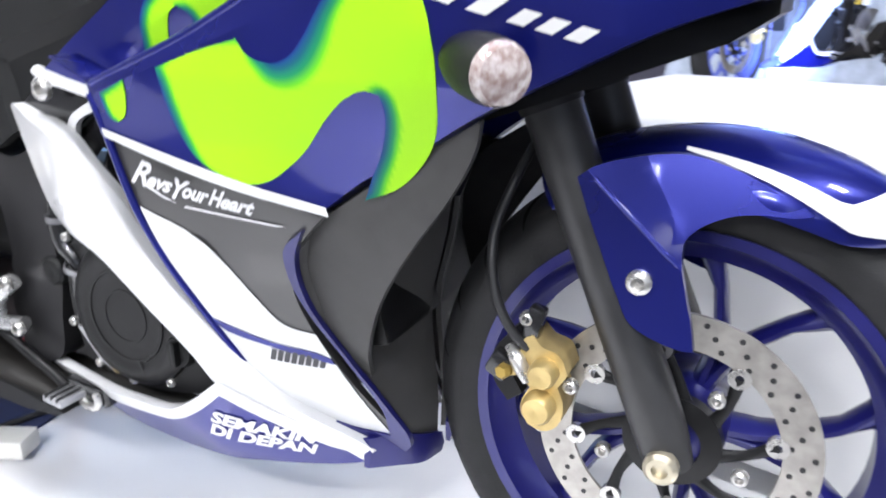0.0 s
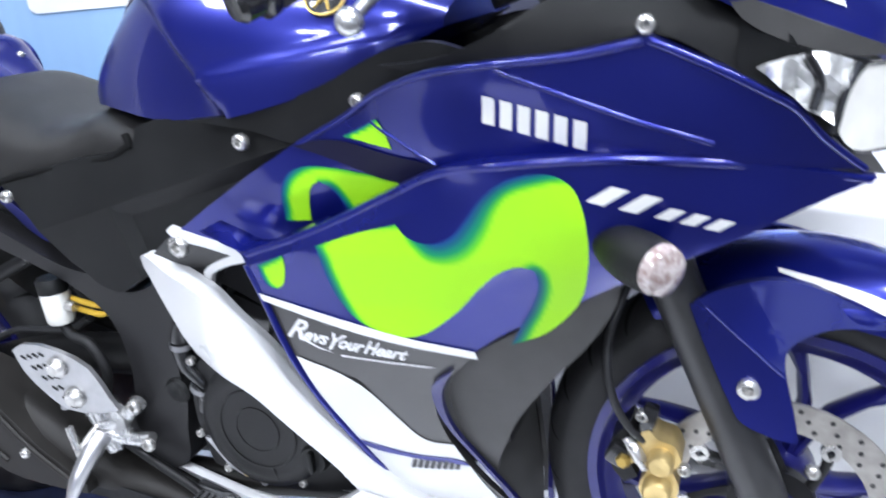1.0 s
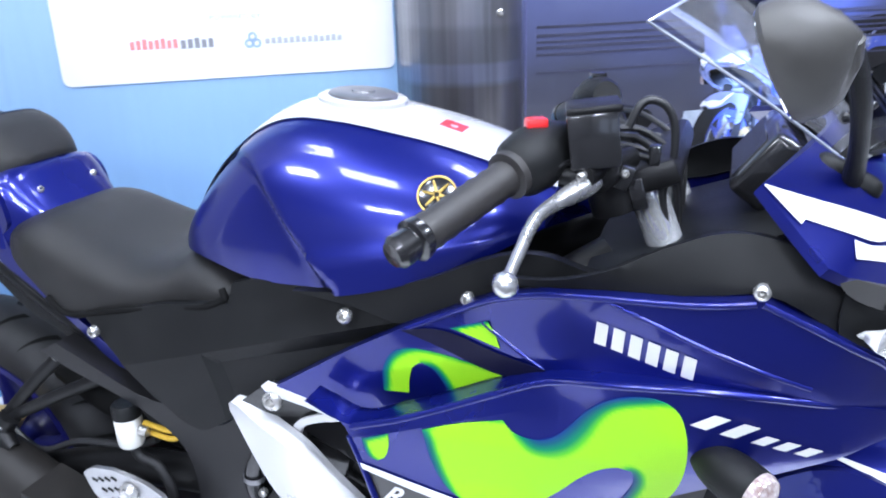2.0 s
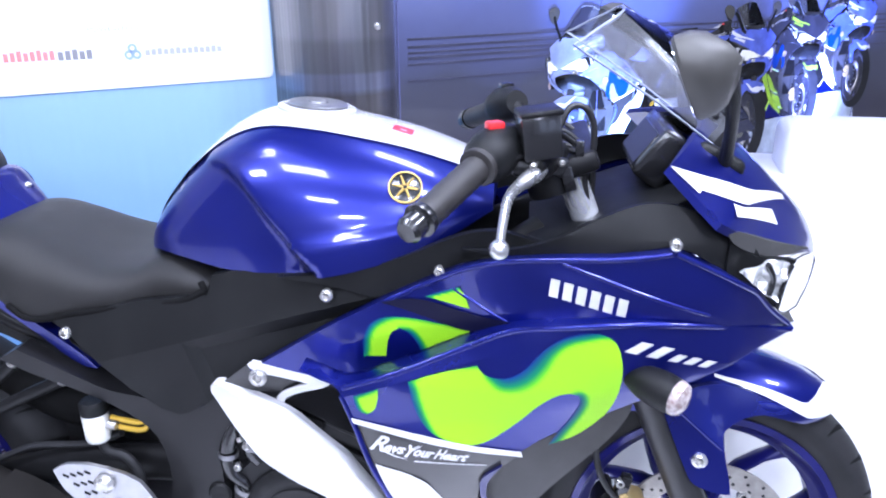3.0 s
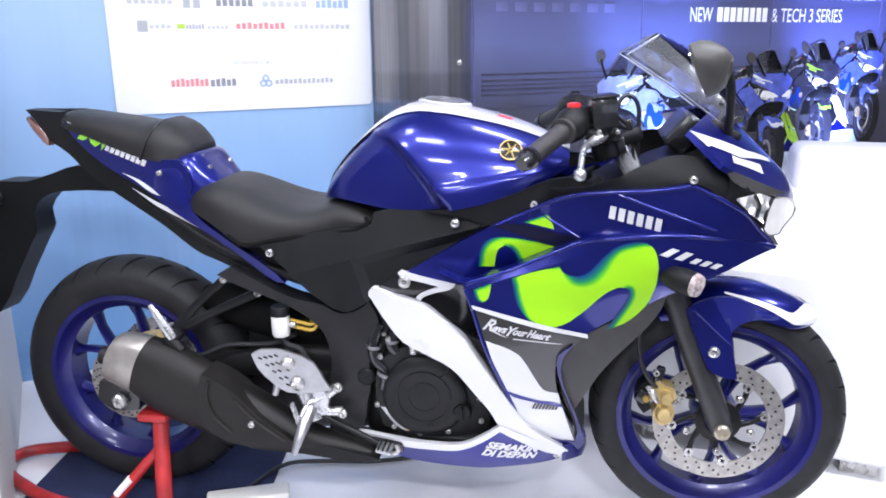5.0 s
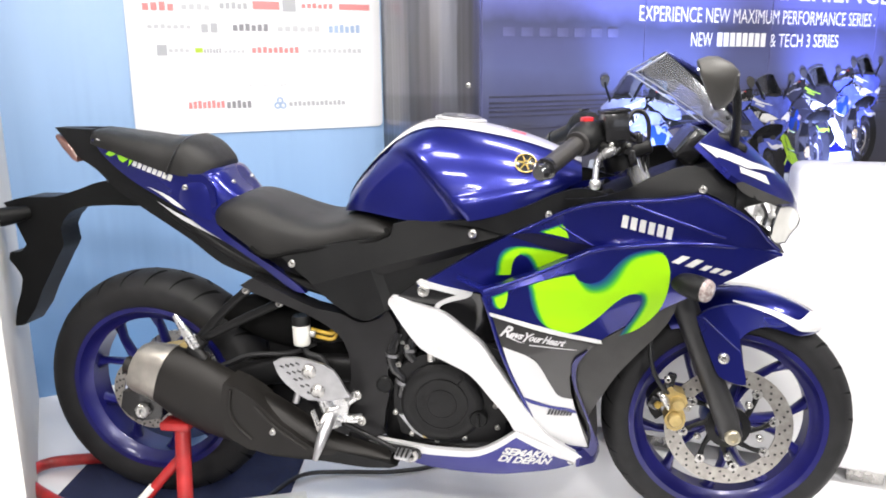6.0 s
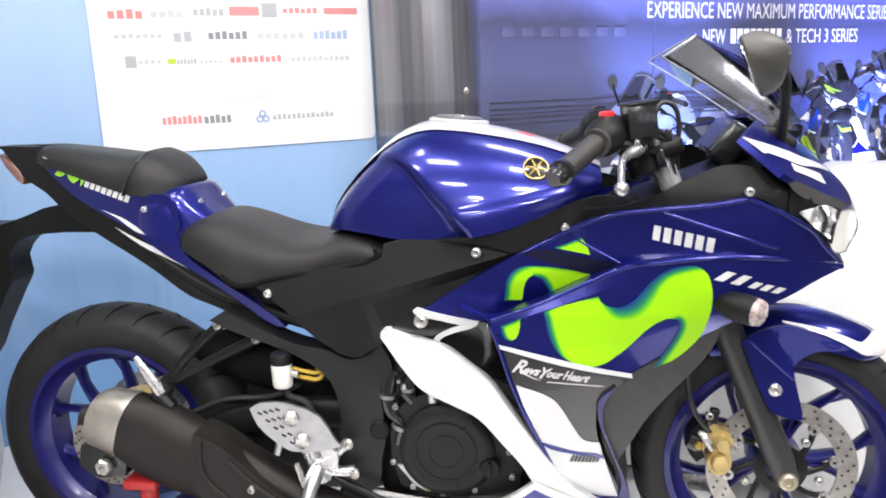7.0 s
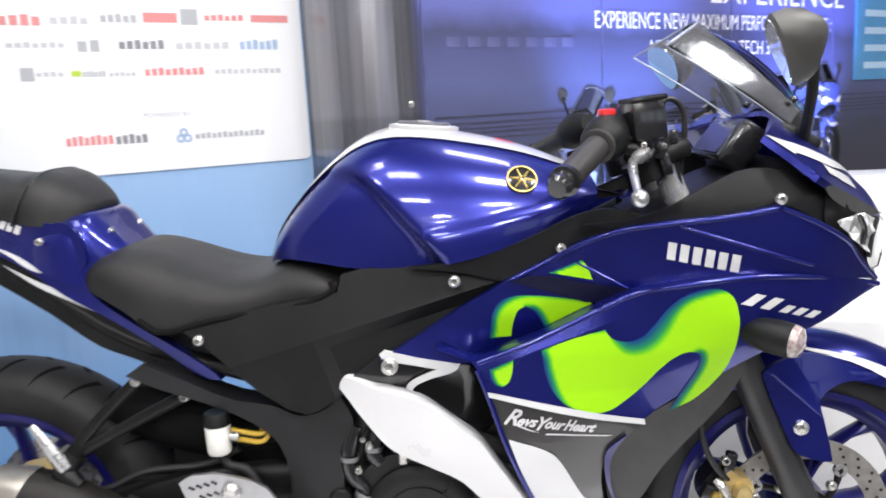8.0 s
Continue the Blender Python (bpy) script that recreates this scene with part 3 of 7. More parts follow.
# round column between the two prints, the mural's print wrapped round it under glossy film
def wrapped_print():
    m = material("glossy_wrapped_print", (0.10, 0.10, 0.16), 0.30, 0.85, 0.4)
    nt = m.node_tree
    b = nt.nodes["Principled BSDF"]
    geo = nt.nodes.new("ShaderNodeNewGeometry")
    sep = nt.nodes.new("ShaderNodeSeparateXYZ")
    nt.links.new(geo.outputs["Position"], sep.inputs[0])
    mr = nt.nodes.new("ShaderNodeMapRange")
    mr.inputs["From Min"].default_value, mr.inputs["From Max"].default_value = 0.6, 1.6
    nt.links.new(sep.outputs["Z"], mr.inputs["Value"])
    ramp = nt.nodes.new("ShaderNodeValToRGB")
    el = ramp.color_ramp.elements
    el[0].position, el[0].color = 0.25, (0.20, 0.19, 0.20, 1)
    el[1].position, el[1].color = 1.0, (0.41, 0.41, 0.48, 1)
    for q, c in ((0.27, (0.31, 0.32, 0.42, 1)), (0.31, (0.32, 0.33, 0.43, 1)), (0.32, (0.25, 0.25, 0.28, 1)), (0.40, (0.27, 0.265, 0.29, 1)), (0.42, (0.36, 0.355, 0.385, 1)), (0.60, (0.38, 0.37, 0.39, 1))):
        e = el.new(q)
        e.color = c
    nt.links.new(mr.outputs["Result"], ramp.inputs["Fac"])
    # upright noise streaks in the colour stand for highlights on the film
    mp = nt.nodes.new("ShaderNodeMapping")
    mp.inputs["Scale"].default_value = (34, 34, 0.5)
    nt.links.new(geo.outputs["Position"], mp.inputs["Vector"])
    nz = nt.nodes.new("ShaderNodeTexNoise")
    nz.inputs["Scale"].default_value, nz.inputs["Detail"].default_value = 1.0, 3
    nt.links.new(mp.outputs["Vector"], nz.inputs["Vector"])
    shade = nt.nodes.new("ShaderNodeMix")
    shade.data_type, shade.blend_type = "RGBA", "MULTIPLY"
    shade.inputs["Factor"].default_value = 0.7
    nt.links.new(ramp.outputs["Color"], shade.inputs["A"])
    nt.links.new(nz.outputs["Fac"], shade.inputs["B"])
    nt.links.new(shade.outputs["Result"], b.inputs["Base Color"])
    bp = nt.nodes.new("ShaderNodeBump")
    bp.inputs["Strength"].default_value, bp.inputs["Distance"].default_value = 0.5, 0.006
    nt.links.new(nz.outputs["Fac"], bp.inputs["Height"])
    nt.links.new(bp.outputs["Normal"], b.inputs["Normal"])
    return m


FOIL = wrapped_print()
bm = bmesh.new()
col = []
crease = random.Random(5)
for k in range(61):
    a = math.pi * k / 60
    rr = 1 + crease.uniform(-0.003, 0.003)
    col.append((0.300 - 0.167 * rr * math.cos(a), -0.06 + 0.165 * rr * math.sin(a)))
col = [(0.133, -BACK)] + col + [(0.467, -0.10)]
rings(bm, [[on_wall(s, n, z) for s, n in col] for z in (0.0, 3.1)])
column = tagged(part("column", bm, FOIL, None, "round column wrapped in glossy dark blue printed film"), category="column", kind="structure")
bm = bmesh.new()
lathe(bm, [(0.012, 0), (0.011, 0.003), (0.007, 0.006), (0, 0.007)], on_wall(0.355, 0.098, 1.045), OUT, 16)
part("fixing_knob", bm, STEEL, column)

# print seams, stripes and grandstand windows of the mural
for s in (0.467, 1.27, 2.035, 2.80):
    bm = bmesh.new()
    rings(bm, [[on_wall(a, n, z) for a, n in ((s - 0.0018, 0), (s + 0.0018, 0), (s + 0.0018, 0.003), (s - 0.0018, 0.003))] for z in (0, 3.1)])
    part("seam", bm, MURALPALE, WALL_PRINT)
for z, h in ((0.995, 0.007), (0.971, 0.008), (0.953, 0.006), (0.937, 0.009), (0.917, 0.007), (0.866, 0.006)):
    bm = bmesh.new()
    rings(bm, [[on_wall(s, n, q) for q, n in ((z - h / 2, 0), (z + h / 2, 0), (z + h / 2, 0.002), (z - h / 2, 0.002))] for s in (0.5, 6.9)])
    part("track_line", bm, MURALDARK, WALL_PRINT)
for k in range(7):
    s = 0.56 + 0.085 * k
    bm = bmesh.new()
    rings(bm, [[on_wall(a, n, q) for a, q in ((s, 1.228), (s + 0.055, 1.228), (s + 0.055, 1.262), (s, 1.262))] for n in (0, 0.002)])
    part("printed_window", bm, MURALHAZE, WALL_PRINT)

# lettering of the mural
def wall_words(body, height, s, z, length):
    b = bmesh.new()
    write(b, body, height, lambda u, v: on_wall(s + u, 0.0022, z + v), length)
    return part("wall_lettering", b, LETTER, WALL_PRINT, "white capital letters")


wall_words("EXPERIENCE NEW MAXIMUM PERFORMANCE SERIES :", 0.064, 1.236, 1.298, 1.545)
wall_words("NEW", 0.061, 1.535, 1.194, 0.128)
wall_words("& TECH 3 SERIES", 0.061, 2.03, 1.194, 0.482)
wall_words("EXPERIENCE", 0.115, 1.90, 1.408, 0.98)
bm = bmesh.new()
for k in range(8):
    s = 1.692 + 0.0395 * k
    rings(bm, [[on_wall(a, n, q) for a, q in ((s, 1.194), (s + 0.028, 1.194), (s + 0.028, 1.255), (s, 1.255))] for n in (0.002, 0.005)])
part("wall_mark", bm, LETTER, WALL_PRINT)

# light blue information panel on the mural
INFO = material("pale_blue_panel", (0.10, 0.34, 0.62), 0.35, 0, 0.3, 0.15, 5)
INFO2 = material("panel_text_bars", (0.50, 0.68, 0.85), 0.4)
info = tagged(wall_slab("information_panel", 2.985, 3.72, 0.001, 0.012, 1.063, 1.62, INFO, "pale blue information panel with lines of small print"), category="sign")
for k in range(5):
    for j in range(2):
        wall_slab("text_bar", 3.06 + 0.30 * j, 3.28 + 0.30 * j, 0.010, 0.014, 1.118 + 0.085 * k, 1.150 + 0.085 * k, INFO2, "", parent=info)

# motorcycles printed on the mural, flat pictures on the wall
P_BLUE = material("print_blue", (0.09, 0.12, 0.46), 0.4, 0, 0.2, 0.4, 25)
P_DARK = material("print_black", (0.022, 0.022, 0.032), 0.4, 0, 0.2, 0.4, 25)
P_PALE = material("print_pale", (0.42, 0.47, 0.56), 0.4, 0, 0.2, 0.3, 20)
P_LIME = material("print_lime", (0.30, 0.50, 0.03), 0.4, 0, 0.2, 0.3, 20)
P_SMOKE = material("print_smoke", (0.20, 0.22, 0.36), 0.4, 0, 0.2, 0.3, 20)


bm = bmesh.new()
rings(bm, [[on_wall(a, n, q) for a, q in ((0.9, 0.30), (2.9, 0.30), (2.78, 0.66), (2.3, 0.72), (1.0, 0.72))] for n in (0.0, 0.0012)])
part("printed_stage", bm, P_PALE, WALL_PRINT)

# ceiling panels, all out of view
def ceiling_light(x, y):
    t = thing("ceiling_light", (x, y, 3.1), "unseen white ceiling panel light, switched on", "light", "ceiling lights")
    b = bmesh.new()
    block(b, (0.66, 0.44, 0.05), Matrix.Translation((x, y, 3.077)), 0.006)
    part("housing", b, PAINT, t)
    b = bmesh.new()
    block(b, (0.58, 0.36, 0.012), Matrix.Translation((x, y, 3.048)), 0.003)
    part("diffuser", b, GLOWM, t)


for lx, ly in LAMPS + FAR_FILL_LAMPS:
    ceiling_light(lx, ly)

# white lounge seats beside the motorcycle
def foot(t, x, y):
    b = bmesh.new()
    block(b, (0.09, 0.05, 0.05), Matrix.Translation((x, y, 0.025)), 0.004)
    part("foot", b, STEEL, t, "low steel foot")


def cushion_block(name, x0, x1, y0, y1, z0, z1, parent, r=0.03):
    b = bmesh.new()
    block(b, (x1 - x0, y1 - y0, z1 - z0), Matrix.Translation(((x0 + x1) / 2, (y0 + y1) / 2, (z0 + z1) / 2)), r, 4)
    return part(name, b, LEATHER, parent)


def turned(ob, x, y, deg):
    """Turns a seat about an upright axis through (x, y)."""
    m = Matrix.Translation((x, y, 0)) @ Matrix.Rotation(radians(deg), 4, "Z") @ Matrix.Translation((-x, -y, 0))
    ob.location, ob.rotation_euler = m @ ob.location, (0, 0, radians(deg))


sofa = thing("bench", (1.41, 0.59, 0), "white leatherette block bench on low steel feet", "bench")
cushion_block("body", 0.92, 1.885, 0.205, 0.975, 0.048, 0.548, sofa, 0.014)
for fx, fy in ((1.28, 0.27), (1.80, 0.27), (1.06, 0.90), (1.80, 0.90)):
    foot(sofa, fx, fy)
turned(sofa, 1.885, 0.205, -14)
chair = thing("armchair", (2.05, 1.42, 0), "white leatherette armchair with a rounded backrest", "armchair")
cushion_block("base", 1.72, 2.72, 1.09, 1.60, 0.048, 0.585, chair, 0.03)
cushion_block("backrest", 1.86, 2.27, 1.24, 1.52, 0.55, 0.735, chair, 0.045)
for fx, fy in ((2.3, 1.14), (1.8, 1.14), (2.6, 1.52), (1.8, 1.52)):
    foot(chair, fx, fy)
turned(chair, 2.05, 1.35, -8)
chair2 = thing("armchair", (2.75, 1.9, 0), "white leatherette armchair behind the bench", "armchair")
cushion_block("base", 2.40, 3.05, 1.68, 2.05, 0.048, 0.5, chair2, 0.03)
cushion_block("backrest", 2.46, 2.90, 1.72, 1.94, 0.48, 0.70, chair2, 0.06)
for fx, fy in ((2.5, 1.76), (2.95, 1.76), (2.5, 1.98), (2.95, 1.98)):
    foot(chair2, fx, fy)

# navy mat under the rear wheel
bm = bmesh.new()
block(bm, (0.62, 0.72, 0.006), Matrix.Translation((-0.02, -0.02, 0.004)) @ Matrix.Rotation(radians(8), 4, "Z"), 0.002)
tagged(part("floor_mat", bm, NAVY, None, "thin navy blue carpet mat under the rear wheel"), category="mat")

# loose cable and a socket strip
bm = bmesh.new()
tube(bm, [(0.20, -0.20, 0.008), (0.25, -0.04, 0.012), (0.30, 0.07, 0.012), (0.39, 0.105, 0.008), (0.545, 0.13, 0.008), (0.66, 0.19, 0.008), (0.72, 0.35, 0.008), (0.6, 0.8, 0.008)], 0.006, 10, 6)
tagged(part("power_cable", bm, BLACKCABLE, None, "black power cable lying in a curve on the floor"), category="cable")
strip = thing("socket_strip", (0.36, -0.11, 0), "white socket strip lying on the mat edge", "socket")
bm = bmesh.new()
block(bm, (0.20, 0.055, 0.034), Matrix.Translation((0.27, -0.118, 0.0255)) @ Matrix.Rotation(radians(22), 4, "Z"), 0.006)
part("case", bm, MILKY, strip)


# ---- the motorcycle ----
# outlines of its panels in the side plane, x forward and z up
O_FAIR_LOW = [(0.776, 0.674), (0.83, 0.654), (0.891, 0.674), (0.954, 0.699), (1.01, 0.725), (1.065, 0.749), (1.13, 0.759), (1.215, 0.766), (1.315, 0.759), (1.435, 0.727), (1.368, 0.704), (1.293, 0.668), (1.227, 0.635), (1.173, 0.602), (1.118, 0.573), (1.075, 0.542), (0.956, 0.573), (0.849, 0.607), (0.837, 0.633), (0.827, 0.65)]
O_FAIR_UP = [(0.685, 0.643), (0.76, 0.69), (0.821, 0.727), (0.886, 0.762), (0.95, 0.793), (0.995, 0.818), (1.051, 0.837), (1.116, 0.845), (1.189, 0.851), (1.257, 0.863), (1.313, 0.836), (1.368, 0.802), (1.393, 0.77), (1.426, 0.737), (1.315, 0.753), (1.218, 0.752), (1.131, 0.747), (1.066, 0.734), (0.998, 0.701), (0.887, 0.65), (0.821, 0.633), (0.747, 0.636)]
O_SLOT = [(0.884, 0.76), (0.927, 0.767), (0.997, 0.756), (1.059, 0.748), (1.032, 0.729), (1.007, 0.725), (0.951, 0.74)]
O_WHITE_A = [(0.875, 0.53), (0.939, 0.501), (0.954, 0.479), (0.976, 0.432), (0.995, 0.4), (1.024, 0.389), (1.03, 0.355), (0.977, 0.376), (0.917, 0.405), (0.893, 0.467)]
O_STRIPE_B = [(0.917, 0.405), (0.977, 0.376), (1.03, 0.355), (1.033, 0.347), (0.977, 0.369), (0.92, 0.397)]
O_WHITE_B = [(0.92, 0.397), (0.977, 0.369), (1.033, 0.347), (1.047, 0.293), (1.064, 0.23), (1.023, 0.245), (0.991, 0.266), (0.962, 0.301), (0.94, 0.345)]
O_BLUE_RIM = [(0.991, 0.272), (1.023, 0.247), (1.064, 0.233), (1.068, 0.279), (1.044, 0.368), (1.028, 0.418), (1.02, 0.457), (1.023, 0.494), (1.051, 0.52), (1.031, 0.482), (1.03, 0.434), (1.044, 0.381), (1.076, 0.278), (1.084, 0.219), (1.064, 0.193), (1.017, 0.229)]
O_WHITE_LINE = [(0.847, 0.608), (0.956, 0.578), (1.078, 0.545), (1.08, 0.536), (0.957, 0.567), (0.849, 0.6)]
O_TEAL_S = [(0.927, 0.668), (0.973, 0.683), (1.018, 0.694), (1.026, 0.682), (1.038, 0.676), (1.055, 0.675), (1.073, 0.683), (1.088, 0.699), (1.106, 0.722), (1.127, 0.739), (1.151, 0.748), (1.177, 0.748), (1.193, 0.738), (1.202, 0.716), (1.205, 0.685), (1.201, 0.648), (1.191, 0.615), (1.172, 0.588), (1.148, 0.567), (1.116, 0.554), (1.128, 0.578), (1.144, 0.607), (1.154, 0.638), (1.152, 0.652), (1.139, 0.655), (1.120, 0.648), (1.098, 0.630), (1.073, 0.602), (1.050, 0.582), (1.028, 0.568), (1.006, 0.564), (0.980, 0.571), (0.957, 0.584), (0.941, 0.606), (0.932, 0.633)]
O_GREEN_LEG = [(0.854, 0.672), (0.858, 0.707), (0.870, 0.728), (0.889, 0.736), (0.913, 0.737), (1.005, 0.727), (1.010, 0.711), (0.973, 0.696), (0.938, 0.680), (0.929, 0.701), (0.919, 0.715), (0.908, 0.721), (0.898, 0.715), (0.890, 0.697), (0.886, 0.673)]
O_GREEN_TIP = [(0.945, 0.770), (0.992, 0.790), (0.999, 0.780), (1.006, 0.761)]
O_GREEN_DOT = [(0.851, 0.642), (0.886, 0.656), (0.884, 0.637), (0.878, 0.621), (0.869, 0.615), (0.858, 0.619), (0.853, 0.630)]
O_SCOOP = [(0.614, 0.594), (0.618, 0.607), (0.627, 0.613), (0.674, 0.602), (0.727, 0.594), (0.751, 0.588), (0.790, 0.563), (0.830, 0.532), (0.857, 0.491), (0.884, 0.445), (0.914, 0.392), (0.946, 0.335), (0.976, 0.291), (1.006, 0.260), (1.050, 0.216), (1.030, 0.202), (0.976, 0.246), (0.934, 0.284), (0.902, 0.311), (0.882, 0.351), (0.848, 0.402), (0.804, 0.461), (0.758, 0.485), (0.695, 0.504), (0.657, 0.540)]
O_INSERT = [(0.722, 0.580), (0.732, 0.593), (0.755, 0.607), (0.806, 0.627), (0.828, 0.618), (0.842, 0.580), (0.865, 0.500), (0.900, 0.390), (0.878, 0.415), (0.847, 0.470), (0.815, 0.520), (0.775, 0.552)]
O_HOOK_PANEL = [(0.686, 0.650), (0.740, 0.637), (0.785, 0.626), (0.745, 0.611), (0.722, 0.594), (0.674, 0.595), (0.628, 0.606), (0.655, 0.627)]
O_HOOK = [(0.684, 0.653), (0.692, 0.659), (0.744, 0.645), (0.806, 0.633), (0.802, 0.625), (0.758, 0.609), (0.734, 0.596), (0.728, 0.582), (0.718, 0.586), (0.723, 0.600), (0.749, 0.616), (0.772, 0.625), (0.737, 0.633), (0.689, 0.646)]
O_BELLY_WHITE = [(0.529, 0.252), (0.600, 0.252), (0.680, 0.251), (0.750, 0.251), (0.812, 0.257), (0.858, 0.283), (0.903, 0.318), (0.924, 0.302), (0.991, 0.252), (1.056, 0.196), (1.038, 0.186), (0.960, 0.250), (0.902, 0.300), (0.860, 0.266), (0.808, 0.238), (0.740, 0.230), (0.660, 0.227), (0.600, 0.227), (0.555, 0.236)]
O_BELLY_BLUE = [(0.560, 0.236), (0.660, 0.230), (0.740, 0.233), (0.808, 0.241), (0.860, 0.270), (0.901, 0.304), (0.960, 0.254), (1.045, 0.182), (0.992, 0.176), (0.883, 0.180), (0.750, 0.176), (0.650, 0.186), (0.590, 0.206)]
O_INNER_BLACK = [(1.058, 0.526), (1.076, 0.538), (1.173, 0.600), (1.228, 0.632), (1.222, 0.606), (1.195, 0.56), (1.163, 0.52), (1.133, 0.48), (1.107, 0.44), (1.088, 0.40), (1.071, 0.36), (1.055, 0.312), (1.048, 0.325), (1.035, 0.368), (1.025, 0.438), (1.031, 0.484)]
O_SIDE_COVER = [(0.352, 0.695), (0.396, 0.701), (0.502, 0.725), (0.618, 0.742), (0.624, 0.769), (0.657, 0.778), (0.732, 0.781), (0.817, 0.792), (0.884, 0.756), (0.842, 0.736), (0.756, 0.68), (0.686, 0.635), (0.628, 0.587), (0.575, 0.556), (0.560, 0.552), (0.530, 0.560), (0.484, 0.590), (0.427, 0.642)]
O_TANK_STRIP = [(0.733, 0.783), (0.818, 0.791), (0.913, 0.818), (0.994, 0.852), (1.04, 0.858), (1.085, 0.846), (1.12, 0.837), (1.052, 0.827), (0.995, 0.812), (0.943, 0.788), (0.885, 0.757), (0.818, 0.771)]
O_COWL_BLACK = [(0.996, 0.84), (1.062, 0.847), (1.116, 0.865), (1.167, 0.891), (1.222, 0.91), (1.27, 0.906), (1.316, 0.882), (1.356, 0.857), (1.37, 0.836), (1.352, 0.817), (1.317, 0.833), (1.26, 0.862), (1.191, 0.848), (1.117, 0.841), (1.051, 0.834)]
O_FLANK = [(0.849, 0.604), (0.962, 0.57), (1.076, 0.538), (1.04, 0.502), (1.019, 0.468), (1.018, 0.415), (1.033, 0.348), (1.054, 0.285), (1.079, 0.214), (1.067, 0.198), (1.01, 0.234), (0.965, 0.286), (0.94, 0.334), (0.917, 0.401), (0.892, 0.466), (0.87, 0.531)]
O_HEADLIGHT = [(1.397, 0.779), (1.403, 0.800), (1.414, 0.824), (1.455, 0.817), (1.487, 0.792), (1.500, 0.775), (1.490, 0.764), (1.458, 0.760), (1.444, 0.746), (1.412, 0.754)]
O_HL_BLACK = [(1.322, 0.870), (1.360, 0.846), (1.419, 0.829), (1.412, 0.818), (1.399, 0.790), (1.395, 0.764), (1.384, 0.766), (1.356, 0.792), (1.322, 0.826)]
O_HL_LENS = [(1.335, 0.834), (1.357, 0.841), (1.385, 0.840), (1.407, 0.830), (1.399, 0.803), (1.393, 0.784), (1.371, 0.800)]
O_NOSE_LIP = [(1.309, 0.894), (1.378, 0.861), (1.454, 0.825), (1.419, 0.828), (1.362, 0.847), (1.323, 0.871)]
O_TIP_FIN = [(1.408, 0.754), (1.428, 0.749), (1.446, 0.722), (1.426, 0.731)]
O_TAIL_BLUE = [(-0.141, 0.945), (-0.084, 0.928), (-0.014, 0.906), (0.071, 0.882), (0.133, 0.866), (0.160, 0.866), (0.178, 0.853), (0.188, 0.833), (0.192, 0.813), (0.192, 0.799), (0.177, 0.784), (0.196, 0.744), (0.257, 0.698), (0.338, 0.649), (0.392, 0.613), (0.408, 0.597), (0.384, 0.599), (0.309, 0.648), (0.228, 0.698), (0.145, 0.743), (0.077, 0.79), (0.021, 0.819), (-0.055, 0.861), (-0.116, 0.912)]
O_TAIL_UNDER = [(-0.264, 0.969), (-0.150, 0.967), (-0.141, 0.94), (-0.122, 0.911), (-0.061, 0.86), (0.015, 0.817), (0.071, 0.788), (0.14, 0.741), (0.223, 0.696), (0.305, 0.646), (0.36, 0.609), (0.331, 0.605), (0.247, 0.633), (0.191, 0.653), (0.108, 0.709), (-0.011, 0.778), (-0.088, 0.822), (-0.142, 0.87), (-0.200, 0.902), (-0.222, 0.928)]
O_HANGER = [(-0.282, 0.796), (-0.2, 0.82), (-0.136, 0.838), (-0.063, 0.808), (-0.051, 0.777), (-0.19, 0.774), (-0.24, 0.758), (-0.273, 0.716), (-0.269, 0.675), (-0.29, 0.641), (-0.348, 0.548), (-0.411, 0.452), (-0.442, 0.447), (-0.429, 0.498), (-0.401, 0.577), (-0.407, 0.595), (-0.432, 0.629), (-0.426, 0.649), (-0.391, 0.653), (-0.376, 0.672), (-0.391, 0.706), (-0.456, 0.715), (-0.451, 0.741), (-0.409, 0.75), (-0.426, 0.779), (-0.362, 0.795)]
O_FRAME = [(0.254, 0.615), (0.286, 0.633), (0.351, 0.603), (0.431, 0.568), (0.499, 0.555), (0.539, 0.537), (0.582, 0.548), (0.606, 0.569), (0.625, 0.529), (0.617, 0.467), (0.603, 0.439), (0.604, 0.369), (0.594, 0.325), (0.583, 0.267), (0.543, 0.242), (0.509, 0.254), (0.497, 0.319), (0.514, 0.406), (0.499, 0.489), (0.457, 0.528), (0.376, 0.566), (0.308, 0.59)]
O_FOOTPLATE = [(0.345, 0.449), (0.368, 0.462), (0.435, 0.458), (0.487, 0.437), (0.515, 0.39), (0.526, 0.375), (0.484, 0.364), (0.424, 0.362), (0.391, 0.382), (0.358, 0.415)]
O_F_LEAF = [(1.283, 0.572), (1.297, 0.582), (1.329, 0.59), (1.372, 0.594), (1.409, 0.585), (1.450, 0.566), (1.470, 0.556), (1.480, 0.549), (1.466, 0.546), (1.44, 0.547), (1.419, 0.545), (1.402, 0.539), (1.39, 0.532), (1.38, 0.521), (1.379, 0.508), (1.384, 0.482), (1.393, 0.445), (1.397, 0.421), (1.388, 0.42), (1.357, 0.428), (1.338, 0.439), (1.326, 0.462), (1.308, 0.505), (1.293, 0.543)]


